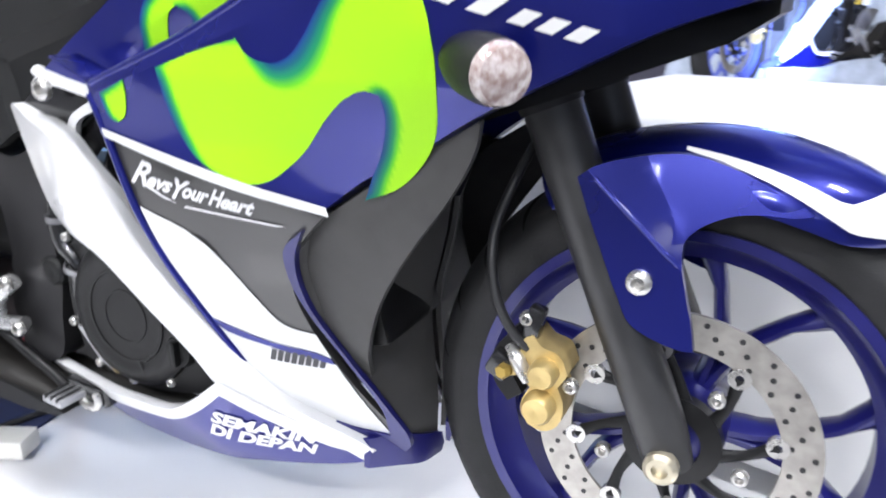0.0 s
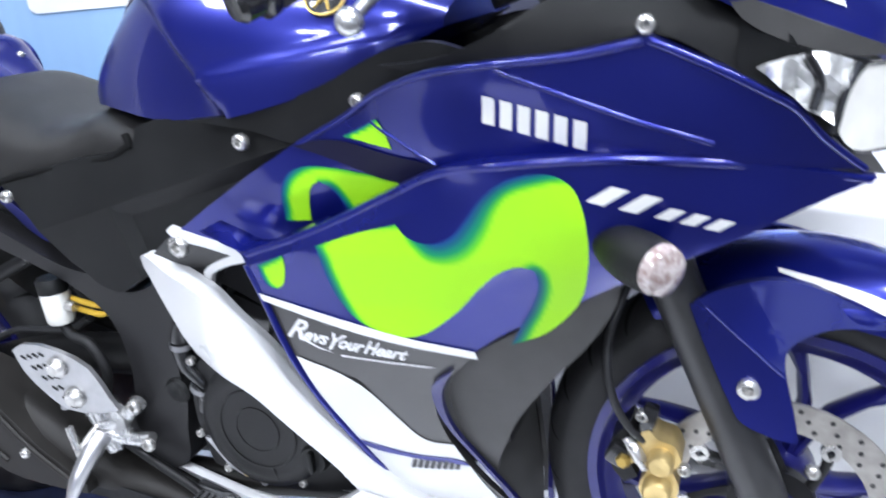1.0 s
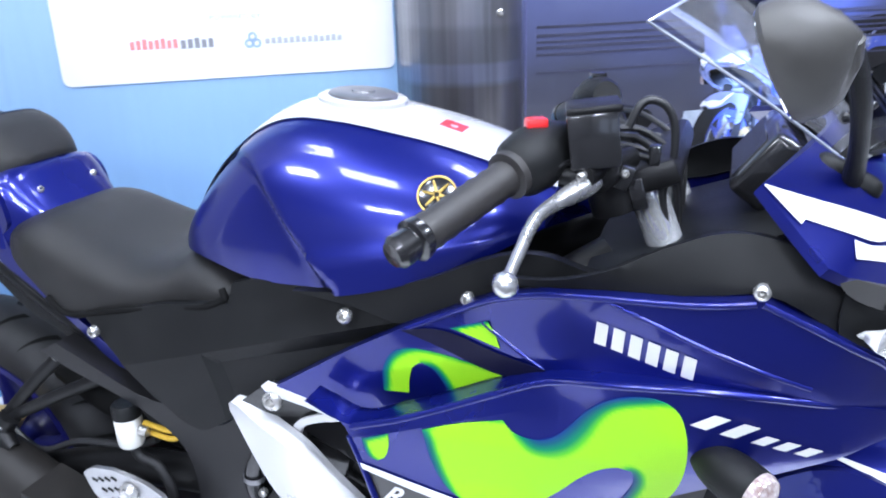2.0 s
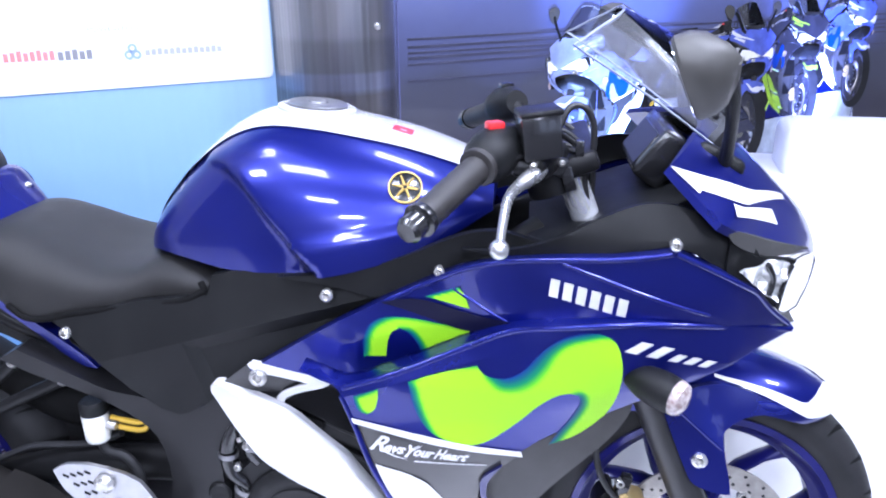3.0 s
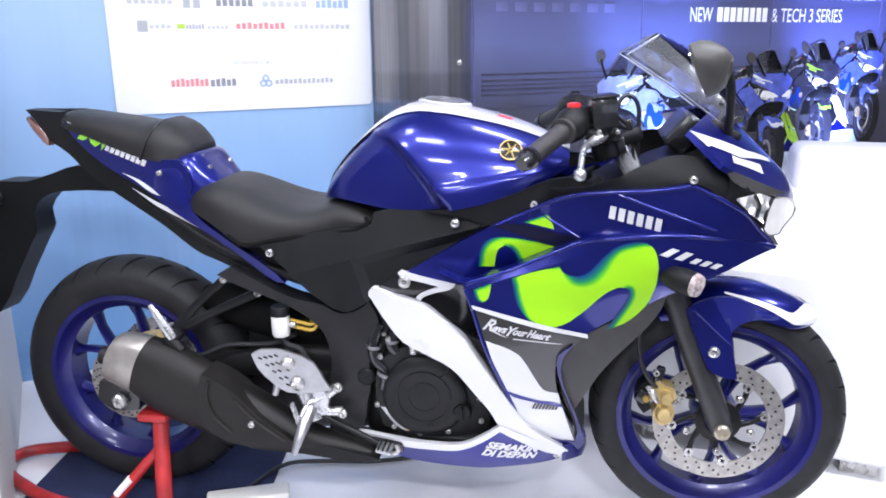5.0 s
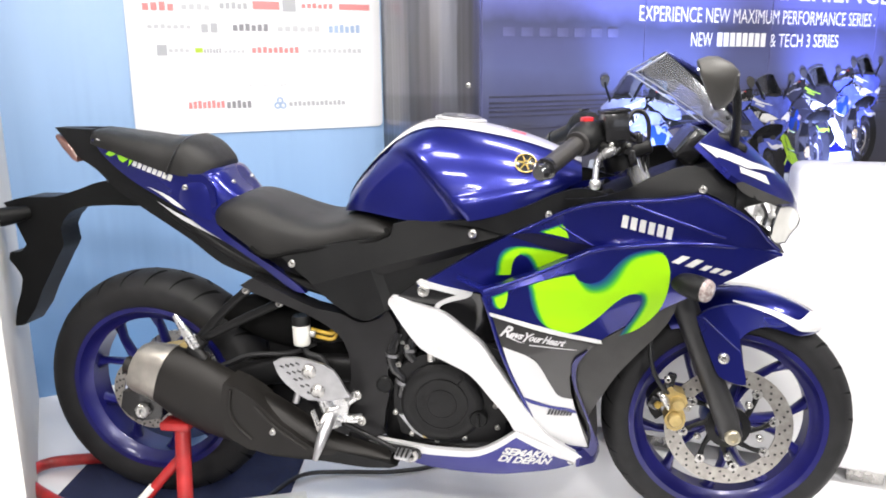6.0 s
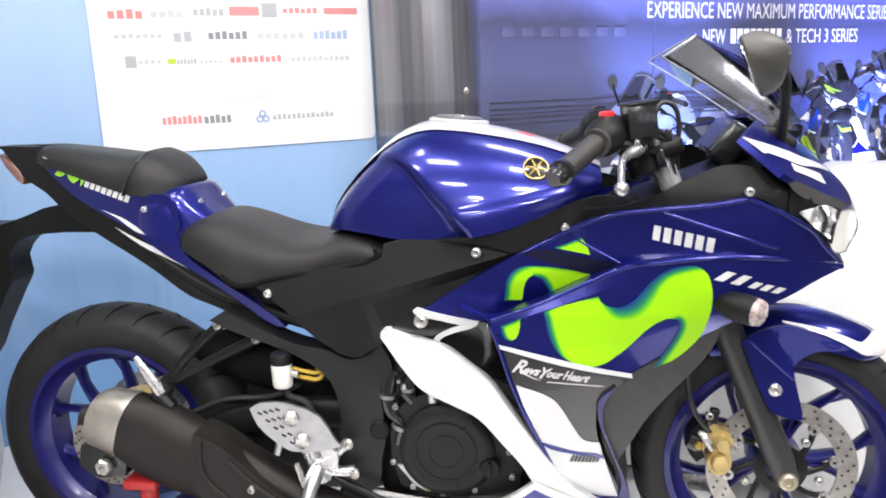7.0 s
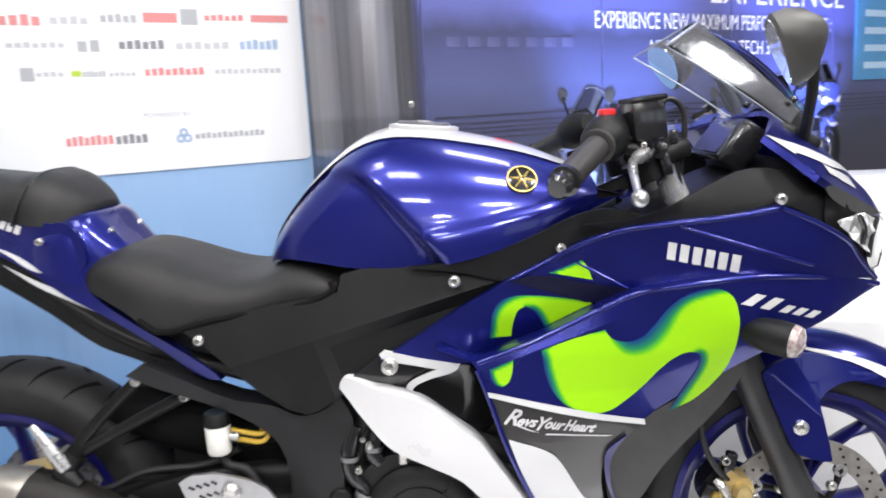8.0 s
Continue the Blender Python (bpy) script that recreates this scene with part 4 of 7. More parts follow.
def flank_surface(widths):
    """A smooth flank y(x, z) drawn through a few stations (x, z, y)."""
    P = np.array(widths, float)
    n = len(P)
    K = np.zeros((n + 3, n + 3))
    K[:n, :n] = np.hypot(P[:, None, 0] - P[None, :, 0], P[:, None, 1] - P[None, :, 1]) - np.eye(n) * 0.01
    K[:n, n] = K[n, :n] = 1
    K[:n, n + 1:], K[n + 1:, :n] = P[:, :2], P[:, :2].T
    c = np.linalg.solve(K, np.append(P[:, 2], [0, 0, 0]))
    return lambda x, z: float(c[:n] @ np.hypot(x - P[:, 0], z - P[:, 1]) + c[n] + c[n + 1] * x + c[n + 2] * z)


low_y = flank_surface([(0.82, 0.645, -0.25), (0.85, 0.607, -0.257), (0.877, 0.528, -0.252), (0.939, 0.5, -0.244), (0.918, 0.403, -0.214), (1.03, 0.531, -0.232), (1.012, 0.568, -0.242), (1.119, 0.566, -0.224), (1.016, 0.484, -0.212), (1.029, 0.356, -0.16), (0.99, 0.345, -0.174), (1.07, 0.19, -0.065), (0.95, 0.3, -0.175), (1.066, 0.741, -0.246), (0.95, 0.69, -0.25), (1.206, 0.7, -0.252), (1.25, 0.76, -0.248), (1.343, 0.699, -0.222), (1.437, 0.724, -0.170)])
up_y = flank_surface([(0.7, 0.634, -0.2), (0.8, 0.7, -0.203), (0.906, 0.769, -0.206), (0.964, 0.805, -0.203), (0.995, 0.791, -0.224), (1.066, 0.75, -0.238), (1.12, 0.8, -0.238), (1.262, 0.862, -0.276), (1.216, 0.745, -0.246), (1.34, 0.74, -0.228), (1.437, 0.724, -0.170), (1.33, 0.825, -0.268), (1.39, 0.788, -0.222), (0.82, 0.63, -0.205)])
UP_FLAT, LOW_FLAT = up_y, low_y


def above(x, z, a, b):
    """How far a point lies above the line from a to b."""
    d = np.array(b) - np.array(a)
    n = np.array((-d[1], d[0])) / np.linalg.norm(d)
    return float((np.array((x, z)) - np.array(a)) @ n)


CREASE_A = ((1.10, 0.846), (1.313, 0.772))
CREASE_B = ((1.236, 0.856), (1.318, 0.768))
CREASE_C = ((0.98, 0.58), (1.36, 0.705))
CREASE_E = ((0.83, 0.637), (1.013, 0.700))
CREASE_D = ((0.90, 0.715), (1.06, 0.765))


def up_y(x, z):
    """The upper flank with its crease: above it the panel leans in."""
    y = UP_FLAT(x, z)
    y += 0.14 * max(0.0, above(x, z, *CREASE_A)) * min(1.0, max(0.0, (x - 1.05) / 0.08))
    y += 0.08 * max(0.0, above(x, z, *CREASE_B))
    return y + 0.5 * max(0.0, -above(x, z, (0.90, 0.715), (1.06, 0.765))) * min(1.0, max(0.0, (1.10 - x) / 0.05)) * min(1.0, max(0.0, (x - 0.80) / 0.05)) * 0.4


def low_y(x, z):
    """The lower flank with a chamfered top edge and a keel below the lamps."""
    y = LOW_FLAT(x, z) - 0.007 * min(1.0, max(0.0, (z - 0.60) / 0.06)) * min(1.0, max(0.0, (1.435 - x) / 0.10)) + 0.42 * max(0.0, above(x, z, *CREASE_E)) * min(1.0, max(0.0, (1.09 - x) / 0.10))
    return y + 0.11 * max(0.0, -above(x, z, (0.98, 0.58), (1.36, 0.705))) * min(1.0, max(0.0, (x - 1.0) / 0.08)) * min(1.0, max(0.0, (z - 0.53) / 0.03))


scoop_y = flank_surface([(0.616, 0.596, -0.186), (0.7, 0.57, -0.225), (0.761, 0.501, -0.256), (0.83, 0.45, -0.25), (0.9, 0.316, -0.206), (0.98, 0.27, -0.165), (1.05, 0.23, -0.115)])
belly_y = flank_surface([(0.529, 0.25, -0.135), (0.6, 0.24, -0.150), (0.7, 0.24, -0.172), (0.816, 0.25, -0.184), (0.902, 0.31, -0.199), (0.87, 0.2, -0.165), (1.005, 0.222, -0.122), (1.06, 0.215, -0.072), (0.75, 0.18, -0.142), (0.60, 0.20, -0.128)])


def level(y):
    return lambda x, z: y


bike = thing("motorcycle", (0.66, 0, 0), "blue sports motorcycle with lime swoosh, white scoop and black panels", "motorcycle")

# wheels
def wheel(name, cx, cz, R, W, rim_r, disc_r, phase):
    rim = bmesh.new()
    h = W * 0.40
    lathe(rim, [(rim_r, -h), (rim_r, -h - 0.006), (rim_r - 0.012, -h - 0.005), (rim_r - 0.020, -h + 0.012), (rim_r - 0.036, -h + 0.022), (rim_r - 0.036, h - 0.022),
                (rim_r - 0.020, h - 0.012), (rim_r - 0.012, h + 0.005), (rim_r, h + 0.006), (rim_r, h), (rim_r - 0.01, 0)], (cx, 0, cz), (0, 1, 0), 72, True)
    w = part(name, rim, RIM, bike, "deep blue cast wheel")
    t = bmesh.new()
    prof = []
    for k in range(13):
        a = radians(-78 + 13 * k)
        prof.append((R - W * 0.5 * 0.78 * (1 - math.cos(a)), W * 0.5 * math.sin(a)))
    prof = [(rim_r - 0.004, -h - 0.002), (rim_r + 0.012, -W * 0.46)] + prof + [(rim_r + 0.012, W * 0.46), (rim_r - 0.004, h + 0.002)]
    lathe(t, prof, (cx, 0, cz), (0, 1, 0), 96, True)
    tyre = part("tyre", t, RUBBER, w, "black road tyre with grooves drawn as dark slivers")
    # dark slivers laid on the tread, painted for the shade inside grooves
    g = bmesh.new()
    for k in range(26):
        a0 = 2 * math.pi * k / 26
        for sgn in (-1, 1):
            row = []
            for q in range(7):
                f = q / 6
                lat = radians(6 + 56 * f) * sgn
                ang = a0 + (0.055 if sgn > 0 else 0) * 2 + 0.17 * f - 0.06 * f * f
                for dw in (-0.0062 * (1.15 - f), 0.0062 * (1.15 - f)):
                    rr = R - W * 0.5 * 0.78 * (1 - math.cos(lat)) + 0.0006
                    aa = ang + dw / R
                    row.append(g.verts.new((cx + rr * math.cos(aa), W * 0.5 * math.sin(lat), cz + rr * math.sin(aa))))
            for q in range(6):
                g.faces.new((row[2 * q], row[2 * q + 1], row[2 * q + 3], row[2 * q + 2]))
    tagged(part("tread_pattern", g, GROOVE, tyre), kind="stuff")
    hub = bmesh.new()
    lathe(hub, [(0.030, -0.062), (0.042, -0.058), (0.045, -0.03), (0.052, -0.02), (0.052, 0.02), (0.045, 0.03), (0.045, 0.06), (0.03, 0.062)], (cx, 0, cz), (0, 1, 0), 32)
    part("hub", hub, RIM, w)
    for k in range(5):
        for sgn in (-1, 1):
            a_in = radians(phase + 72 * k + 3 * sgn)
            a_out = radians(phase + 72 * k + 21 * sgn)
            sp = bmesh.new()
            loops = []
            for f in (0.0, 0.25, 0.5, 0.75, 0.93, 1.0):
                rr = 0.040 + (rim_r - 0.030 - 0.040) * f
                a = a_in + (a_out - a_in) * f ** 1.7
                c = Vector((cx + rr * math.cos(a), 0, cz + rr * math.sin(a)))
                tng = Vector((-math.sin(a), 0, math.cos(a)))
                wd = 0.0105 - 0.003 * f + (0.017 if f > 0.98 else 0.006 if f > 0.9 else 0)
                dp = 0.024 - 0.008 * f
                loops.append([c + tng * (wd * math.cos(b)) + Vector((0, dp * math.sin(b), 0)) for b in (2 * math.pi * j / 10 for j in range(10))])
            rings(sp, loops)
            part("spoke", sp, RIM, w)
    return w


def brake_disc(parent, cx, cz, y, r, r_in, phase):
    d = bmesh.new()
    prof = [(r_in, -0.0022), (r, -0.0022), (r, 0.0022), (r_in, 0.0022)]
    lathe(d, prof, (cx, y, cz), (0, 1, 0), 90, True)
    disc = part("brake_disc", d, DISC, parent, "drilled steel brake disc")
    # small black plugs stand for the dark inside the drilled holes
    hl = bmesh.new()
    for k in range(24):
        for j in range(3):
            a = radians(15 * k + 5 * j + phase)
            rr = r_in + (r - r_in) * (0.22 + 0.28 * j)
            lathe(hl, [(0.0030, 0.0), (0.0030, -0.0028), (0.0001, -0.0028)], (cx + rr * math.cos(a), y, cz + rr * math.sin(a)), (0, 1, 0), 8)
    tagged(part("drilling", hl, BLACKCABLE, disc), kind="stuff")
    for k in range(8):
        a = radians(45 * k + phase)
        b = bmesh.new()
        lathe(b, [(0.0045, -0.004), (0.011, -0.004), (0.011, 0.004), (0.0045, 0.004)], (cx + (r_in - 0.004) * math.cos(a), y, cz + (r_in - 0.004) * math.sin(a)), (0, 1, 0), 18, True)
        part("bobbin", b, STEEL, disc)
    return disc


FX, FZ, RX, RZ = 1.378, 0.293, -0.045, 0.300
fw = wheel("front_wheel", FX, FZ, 0.284, 0.110, 0.222, 0.141, 66)
rw = wheel("rear_wheel", RX, RZ, 0.308, 0.140, 0.222, 0.11, 75)
brake_disc(fw, FX, FZ, -0.062, 0.142, 0.105, 10)
bm = bmesh.new()
lathe(bm, [(0.030, -0.012), (0.050, -0.008), (0.050, 0.008), (0.030, 0.012)], (FX, -0.058, FZ), (0, 1, 0), 32, True)
carrier = part("disc_carrier", bm, SATIN, fw, "black disc carrier")
for k in range(8):
    a = radians(45 * k + 10)
    bm = bmesh.new()
    p0 = Vector((FX + 0.046 * math.cos(a - 0.35), -0.060, FZ + 0.046 * math.sin(a - 0.35)))
    p1 = Vector((FX + 0.101 * math.cos(a), -0.062, FZ + 0.101 * math.sin(a)))
    mid = (p0 + p1) / 2 + Vector((math.sin(a), 0, -math.cos(a))) * 0.004
    tube(bm, [p0, mid, p1], [0.008, 0.0055, 0.008], 10, 3, 0.6)
    part("carrier_arm", bm, SATIN, fw)
for k in range(5):
    a = radians(72 * k + 56)
    bolt("carrier_bolt", (FX + 0.072 * math.cos(a), -0.072, FZ + 0.072 * math.sin(a)), 0.0085, fw)
brake_disc(rw, RX, RZ, -0.078, 0.098, 0.070, 5)
bm = bmesh.new()
lathe(bm, [(0.0, -0.02), (0.07, -0.02), (0.112, -0.004), (0.112, 0.004), (0.07, 0.01), (0, 0.01)], (RX, 0.085, RZ), (0, 1, 0), 60)
part("sprocket", bm, STEEL, rw)

# fork, calliper, front mudguard
def fork_leg(y, sgn):
    bm = bmesh.new()
    ax, az = FX, FZ
    tx, tz = 1.262, 0.590
    dx, dz = (tx - ax) / (tz - az), 1.0
    pts = [(ax + 0.004, y, az - 0.012), (ax - 0.010, y, az + 0.03), (ax + dx * 0.15, y, az + 0.15), (tx, y, tz), (ax + dx * 0.36, y, az + 0.36)]
    tube(bm, pts, [0.024, 0.027, 0.0265, 0.028, 0.029], 20, 3)
    leg = part("fork_slider", bm, FORKM, bike, "black fork slider")
    bm = bmesh.new()
    top = 0.64
    tube(bm, [(ax + dx * 0.35, y, az + 0.35), (ax + dx * top, y, az + top)], 0.0205, 20, 1)
    part("fork_tube", bm, CHROME, leg, "chrome fork tube")
    bm = bmesh.new()
    lathe(bm, [(0.031, -0.01), (0.032, 0.0), (0.032, 0.018), (0.029, 0.022)], (ax + dx * 0.345, y, az + 0.345), (dx, 0, 1), 24)
    part("dust_seal", bm, RUBBER, leg)
    bm = bmesh.new()
    lathe(bm, [(0.017, 0.0), (0.017, 0.010), (0.013, 0.014), (0.008, 0.014), (0.008, 0.008), (0.0, 0.008)], (ax, y - sgn * 0.022, az), (0, -sgn, 0), 20)
    part("axle_end", bm, PALEBRASS, leg, "pale brass axle end")
    return leg


fork_leg(-0.090, 1)
fork_leg(0.090, -1)

cal = bmesh.new()
prism(cal, [(1.216, 0.372), (1.226, 0.378), (1.233, 0.398), (1.242, 0.403), (1.252, 0.392), (1.270, 0.386), (1.279, 0.366), (1.269, 0.350), (1.276, 0.330), (1.270, 0.306), (1.254, 0.297), (1.238, 0.302), (1.230, 0.322), (1.240, 0.345), (1.228, 0.356), (1.214, 0.352)], -0.072, -0.110, 0.004)
caliper = part("brake_caliper", cal, GOLD, bike, "gold brake calliper")
bm = bmesh.new()
for cx, cz, r in ((1.252, 0.328, 0.017), (1.256, 0.367, 0.015)):
    lathe(bm, [(r, 0), (r, 0.016), (r * 0.8, 0.021), (r * 0.4, 0.021), (0, 0.019)], (cx, -0.108, cz), (0, -1, 0), 24)
part("piston_bore", bm, GOLD, caliper)
bm = bmesh.new()
prism(bm, [(1.195, 0.372), (1.218, 0.402), (1.226, 0.39), (1.214, 0.36), (1.228, 0.33), (1.212, 0.318), (1.196, 0.34)], -0.06, -0.10, 0.003)
part("caliper_bracket", bm, SATIN, caliper)
bm = bmesh.new()
tube(bm, [(1.215, -0.105, 0.385), (1.228, -0.112, 0.372), (1.238, -0.114, 0.352)], [0.006, 0.009, 0.005], 10, 3)
part("bleed_nipple", bm, STEEL, caliper)
bm = bmesh.new()
block(bm, (0.026, 0.030, 0.030), Matrix.Translation((1.206, -0.098, 0.362)) @ Matrix.Rotation(radians(28), 4, "Y"), 0.005)
block(bm, (0.018, 0.018, 0.040), Matrix.Translation((1.240, -0.100, 0.412)) @ Matrix.Rotation(radians(14), 4, "Y"), 0.004)
part("slide_bracket", bm, GLOSS, caliper, "black slide bracket")
bm = bmesh.new()
lathe(bm, [(0.0085, 0), (0.0085, 0.008), (0.0065, 0.011), (0, 0.011)], (1.214, -0.112, 0.360), (-0.2, -1, 0.1), 6)
part("banjo_bolt", bm, BRASS, caliper, "brass banjo bolt")
for p in ((1.233, 0.418), (1.281, 0.352), (1.252, 0.302)):
    bolt("calliper_bolt", (p[0], -0.104, p[1]), 0.008, caliper)
bm = bmesh.new()
tube(bm, [(1.225, -0.05, 0.60), (1.205, -0.075, 0.55), (1.192, -0.095, 0.50), (1.200, -0.108, 0.44), (1.222, -0.110, 0.400), (1.236, -0.106, 0.386)], 0.0052, 10, 5)
part("brake_hose", bm, BLACKCABLE, bike, "black brake hose")

# front mudguard: an arched shell over the tyre
bm = bmesh.new()
loops = []
arc = [(121, 0.312, 0.060), (115, 0.313, 0.070), (108, 0.314, 0.076), (92, 0.314, 0.092), (78, 0.316, 0.094), (68, 0.317, 0.088), (60, 0.318, 0.072), (54, 0.317, 0.050), (51, 0.315, 0.030)]
arc = curve_line(arc, 4, False)
for ang, rr, hw in arc:
    a = radians(ang)
    row = []
    for k in range(13):
        b = radians(-90 + 15 * k)
        y = hw * math.sin(b)
        drop = 0.052 * (1 - math.cos(b)) ** 1.1 * min(1, hw / 0.075)
        row.append((FX + (rr - drop) * math.cos(a), y, FZ + (rr - drop) * math.sin(a)))
    for k in range(12, -1, -1):
        p = Vector(row[k])
        d = (Vector((FX, p.y * 0.5, FZ)) - p).normalized() * 0.004
        row.append(tuple(p + d))
    loops.append(row)
rings(bm, loops)
guard = part("front_mudguard", bm, BLUE, bike, "glossy blue front mudguard with a white tip")
for side in (1, -1):
    bm = bmesh.new()
    loops = []
    for ang, rr, hw in arc:
        if ang > 93:
            continue
        a = radians(ang)
        f = (93 - ang) / 42
        lo = -44 - 39 * min(1.0, f / 0.75) ** 0.8
        band = 4 + 20 * f
        wrap = min(1.0, max(0.0, (f - 0.66) / 0.24))
        band += (3 - 2 * wrap) * wrap * wrap * (-lo - band)
        row = []
        for k in range(9):
            b = radians(lo + band * k / 8)
            drop = 0.052 * (1 - math.cos(b)) ** 1.1 * min(1, hw / 0.075) - 0.0015
            row.append((FX + (rr - drop) * math.cos(a), side * (hw + 0.0018) * math.sin(b), FZ + (rr - drop) * math.sin(a)))
        loops.append(row)
    rings(bm, loops, False, False)
    part("white_flash", bm, WHITE, guard, "white painted flash")
LEAF_A = ((1.297, 0.574), (1.367, 0.508))
LEAF_B = ((1.340, 0.589), (1.379, 0.522))


def leaf_y(x, z):
    """The leaf beside the fork with its slanting facet, running forward into the guard's skirt."""
    facet = -0.122 + 0.6 * above(x, z, *LEAF_A)
    skirt = -0.098 + 0.150 * (x - 1.34) + 0.28 * (z - 0.589)
    return max(-0.122, min(facet, skirt))


for side in (1, -1):
    leaf = shell("mudguard_leaf", O_F_LEAF, leaf_y, BLUE, guard, thick=0.007, side=side, edge=0.003, step=0.012, angle=12, cuts=(LEAF_A, LEAF_B))
    b = bmesh.new()
    tube(b, [(x, side * (leaf_y(x, z) + 0.0008), z) for x, z in ((1.299, 0.572), (1.32, 0.552), (1.345, 0.529), (1.364, 0.511), (1.378, 0.499))], 0.0022, 8, 2)
    part("pressed_crease", b, BLUE, leaf)
    bolt("mudguard_bolt", (1.345, -side * 0.124, 0.481), 0.012, leaf, (0, -side, 0))
bm = bmesh.new()
block(bm, (0.06, 0.22, 0.035), Matrix.Translation((1.235, 0, 0.665)) @ Matrix.Rotation(radians(-21), 4, "Y"), 0.01)
part("lower_yoke", bm, SATIN, bike)
bm = bmesh.new()
block(bm, (0.09, 0.25, 0.03), Matrix.Translation((1.13, 0, 0.925)) @ Matrix.Rotation(radians(-21), 4, "Y"), 0.008)
part("upper_yoke", bm, SATIN, bike)

COVER_A = ((0.576, 0.671), (0.877, 0.757))
COVER_B = ((0.52, 0.585), (0.78, 0.712))
COVER_C = ((0.599, 0.601), (0.576, 0.671))
COVER_STEPS = (((0.5815, 0.6518), (0.8825, 0.7378)), ((0.618, 0.607), (0.595, 0.677)), ((0.576, 0.671), (0.632, 0.629)))


def cover_y(x, z):
    """The black side cover: a flat upper band, a slanting step and a hollow lower field."""
    y = -0.180 + 0.30 * max(0.0, above(x, z, *COVER_A))
    return y + 0.45 * min(max(0.0, min(-above(x, z, *COVER_A), -above(x, z, *COVER_C))), 0.020) - 0.10 * max(0.0, -above(x, z, *COVER_B))


def inner_y(x, z):
    """The black panel turns in from the fairing's lip towards the fork."""
    return float(np.interp(z, (0.30, 0.32, 0.36, 0.40, 0.44, 0.48, 0.52, 0.56, 0.63), (-0.108, -0.122, -0.150, -0.170, -0.182, -0.193, -0.203, -0.210, -0.216)))


# near-black navy, painted in place of the recessed air slot's shade
SLOTM = material("slot_shade_navy", (0.004, 0.004, 0.022), 0.5, 0, 0, 0.2, 20, spec=0.2)

# fairing
for side in (1, -1):
    lab = "glossy blue side fairing" if side > 0 else ""
    up = shell("upper_fairing", O_FAIR_UP, up_y, BLUE, bike, lab, thick=0.012, side=side, edge=0.0075, smooth=1, step=0.02, angle=12, cuts=(CREASE_A, CREASE_B, CREASE_D))
    low = shell("side_fairing", O_FAIR_LOW, low_y, BLUE, bike, lab, thick=0.030, side=side, edge=0.010, step=0.02, angle=14, cuts=(CREASE_C, CREASE_E))
    flank = shell("lower_fairing", O_FLANK, low_y, GREY, bike, "dark grey lower fairing with white panels" if side > 0 else "", off=0.003, thick=0.008, side=side)
    scoop = shell("scoop", O_SCOOP, lambda x, z: scoop_y(x, z) + 0.004, WHITE, bike, "white curved air scoop" if side > 0 else "", thick=0.022, side=side, edge=0.013, step=0.02)
    ins = shell("scoop_insert", O_INSERT, up_y, GLOSS, bike, off=0.014, thick=0.006, side=side)
    shell("hook_panel", O_HOOK_PANEL, level(-0.186), GLOSS, ins, "black panel round the fairing bolt" if side > 0 else "", thick=0.006, side=side, edge=0.002)
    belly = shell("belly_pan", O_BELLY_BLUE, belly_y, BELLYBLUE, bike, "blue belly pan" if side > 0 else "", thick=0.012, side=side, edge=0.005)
    shell("belly_rim", O_BELLY_WHITE, belly_y, WHITE, belly, "white rim", off=-0.005, thick=0.012, side=side, edge=0.004)
    shell("inner_panel", O_INNER_BLACK, inner_y, INNERM, bike, "matt black inner fairing panel" if side > 0 else "", thick=0.006, side=side)
    shell("fairing_lip", O_BLUE_RIM, low_y, RIM, flank, "dark blue lip", off=-0.003, thick=0.006, side=side, edge=0.002)
    cover = shell("side_cover", O_SIDE_COVER, cover_y, PLASTIC, bike, "matt black side cover" if side > 0 else "", thick=0.01, side=side, edge=0.006, step=0.0125, angle=8, smooth=1, cuts=(COVER_A, COVER_B, COVER_C) + COVER_STEPS)
    shell("tank_side_panel", O_TANK_STRIP, level(-0.188), PLASTIC, bike, thick=0.01, side=side, edge=0.004)
    shell("cowl_panel", O_COWL_BLACK, lambda x, z: up_y(x, z) + 0.014 + 0.45 * max(0.0, z - 0.87), PLASTIC, bike, "matt black cowl panel" if side > 0 else "", thick=0.006, side=side)
    if side > 0:
        FAIR_UP, FAIR_LOW, FLANK, COVER, INSERT, BELLY = up, low, flank, cover, ins, belly

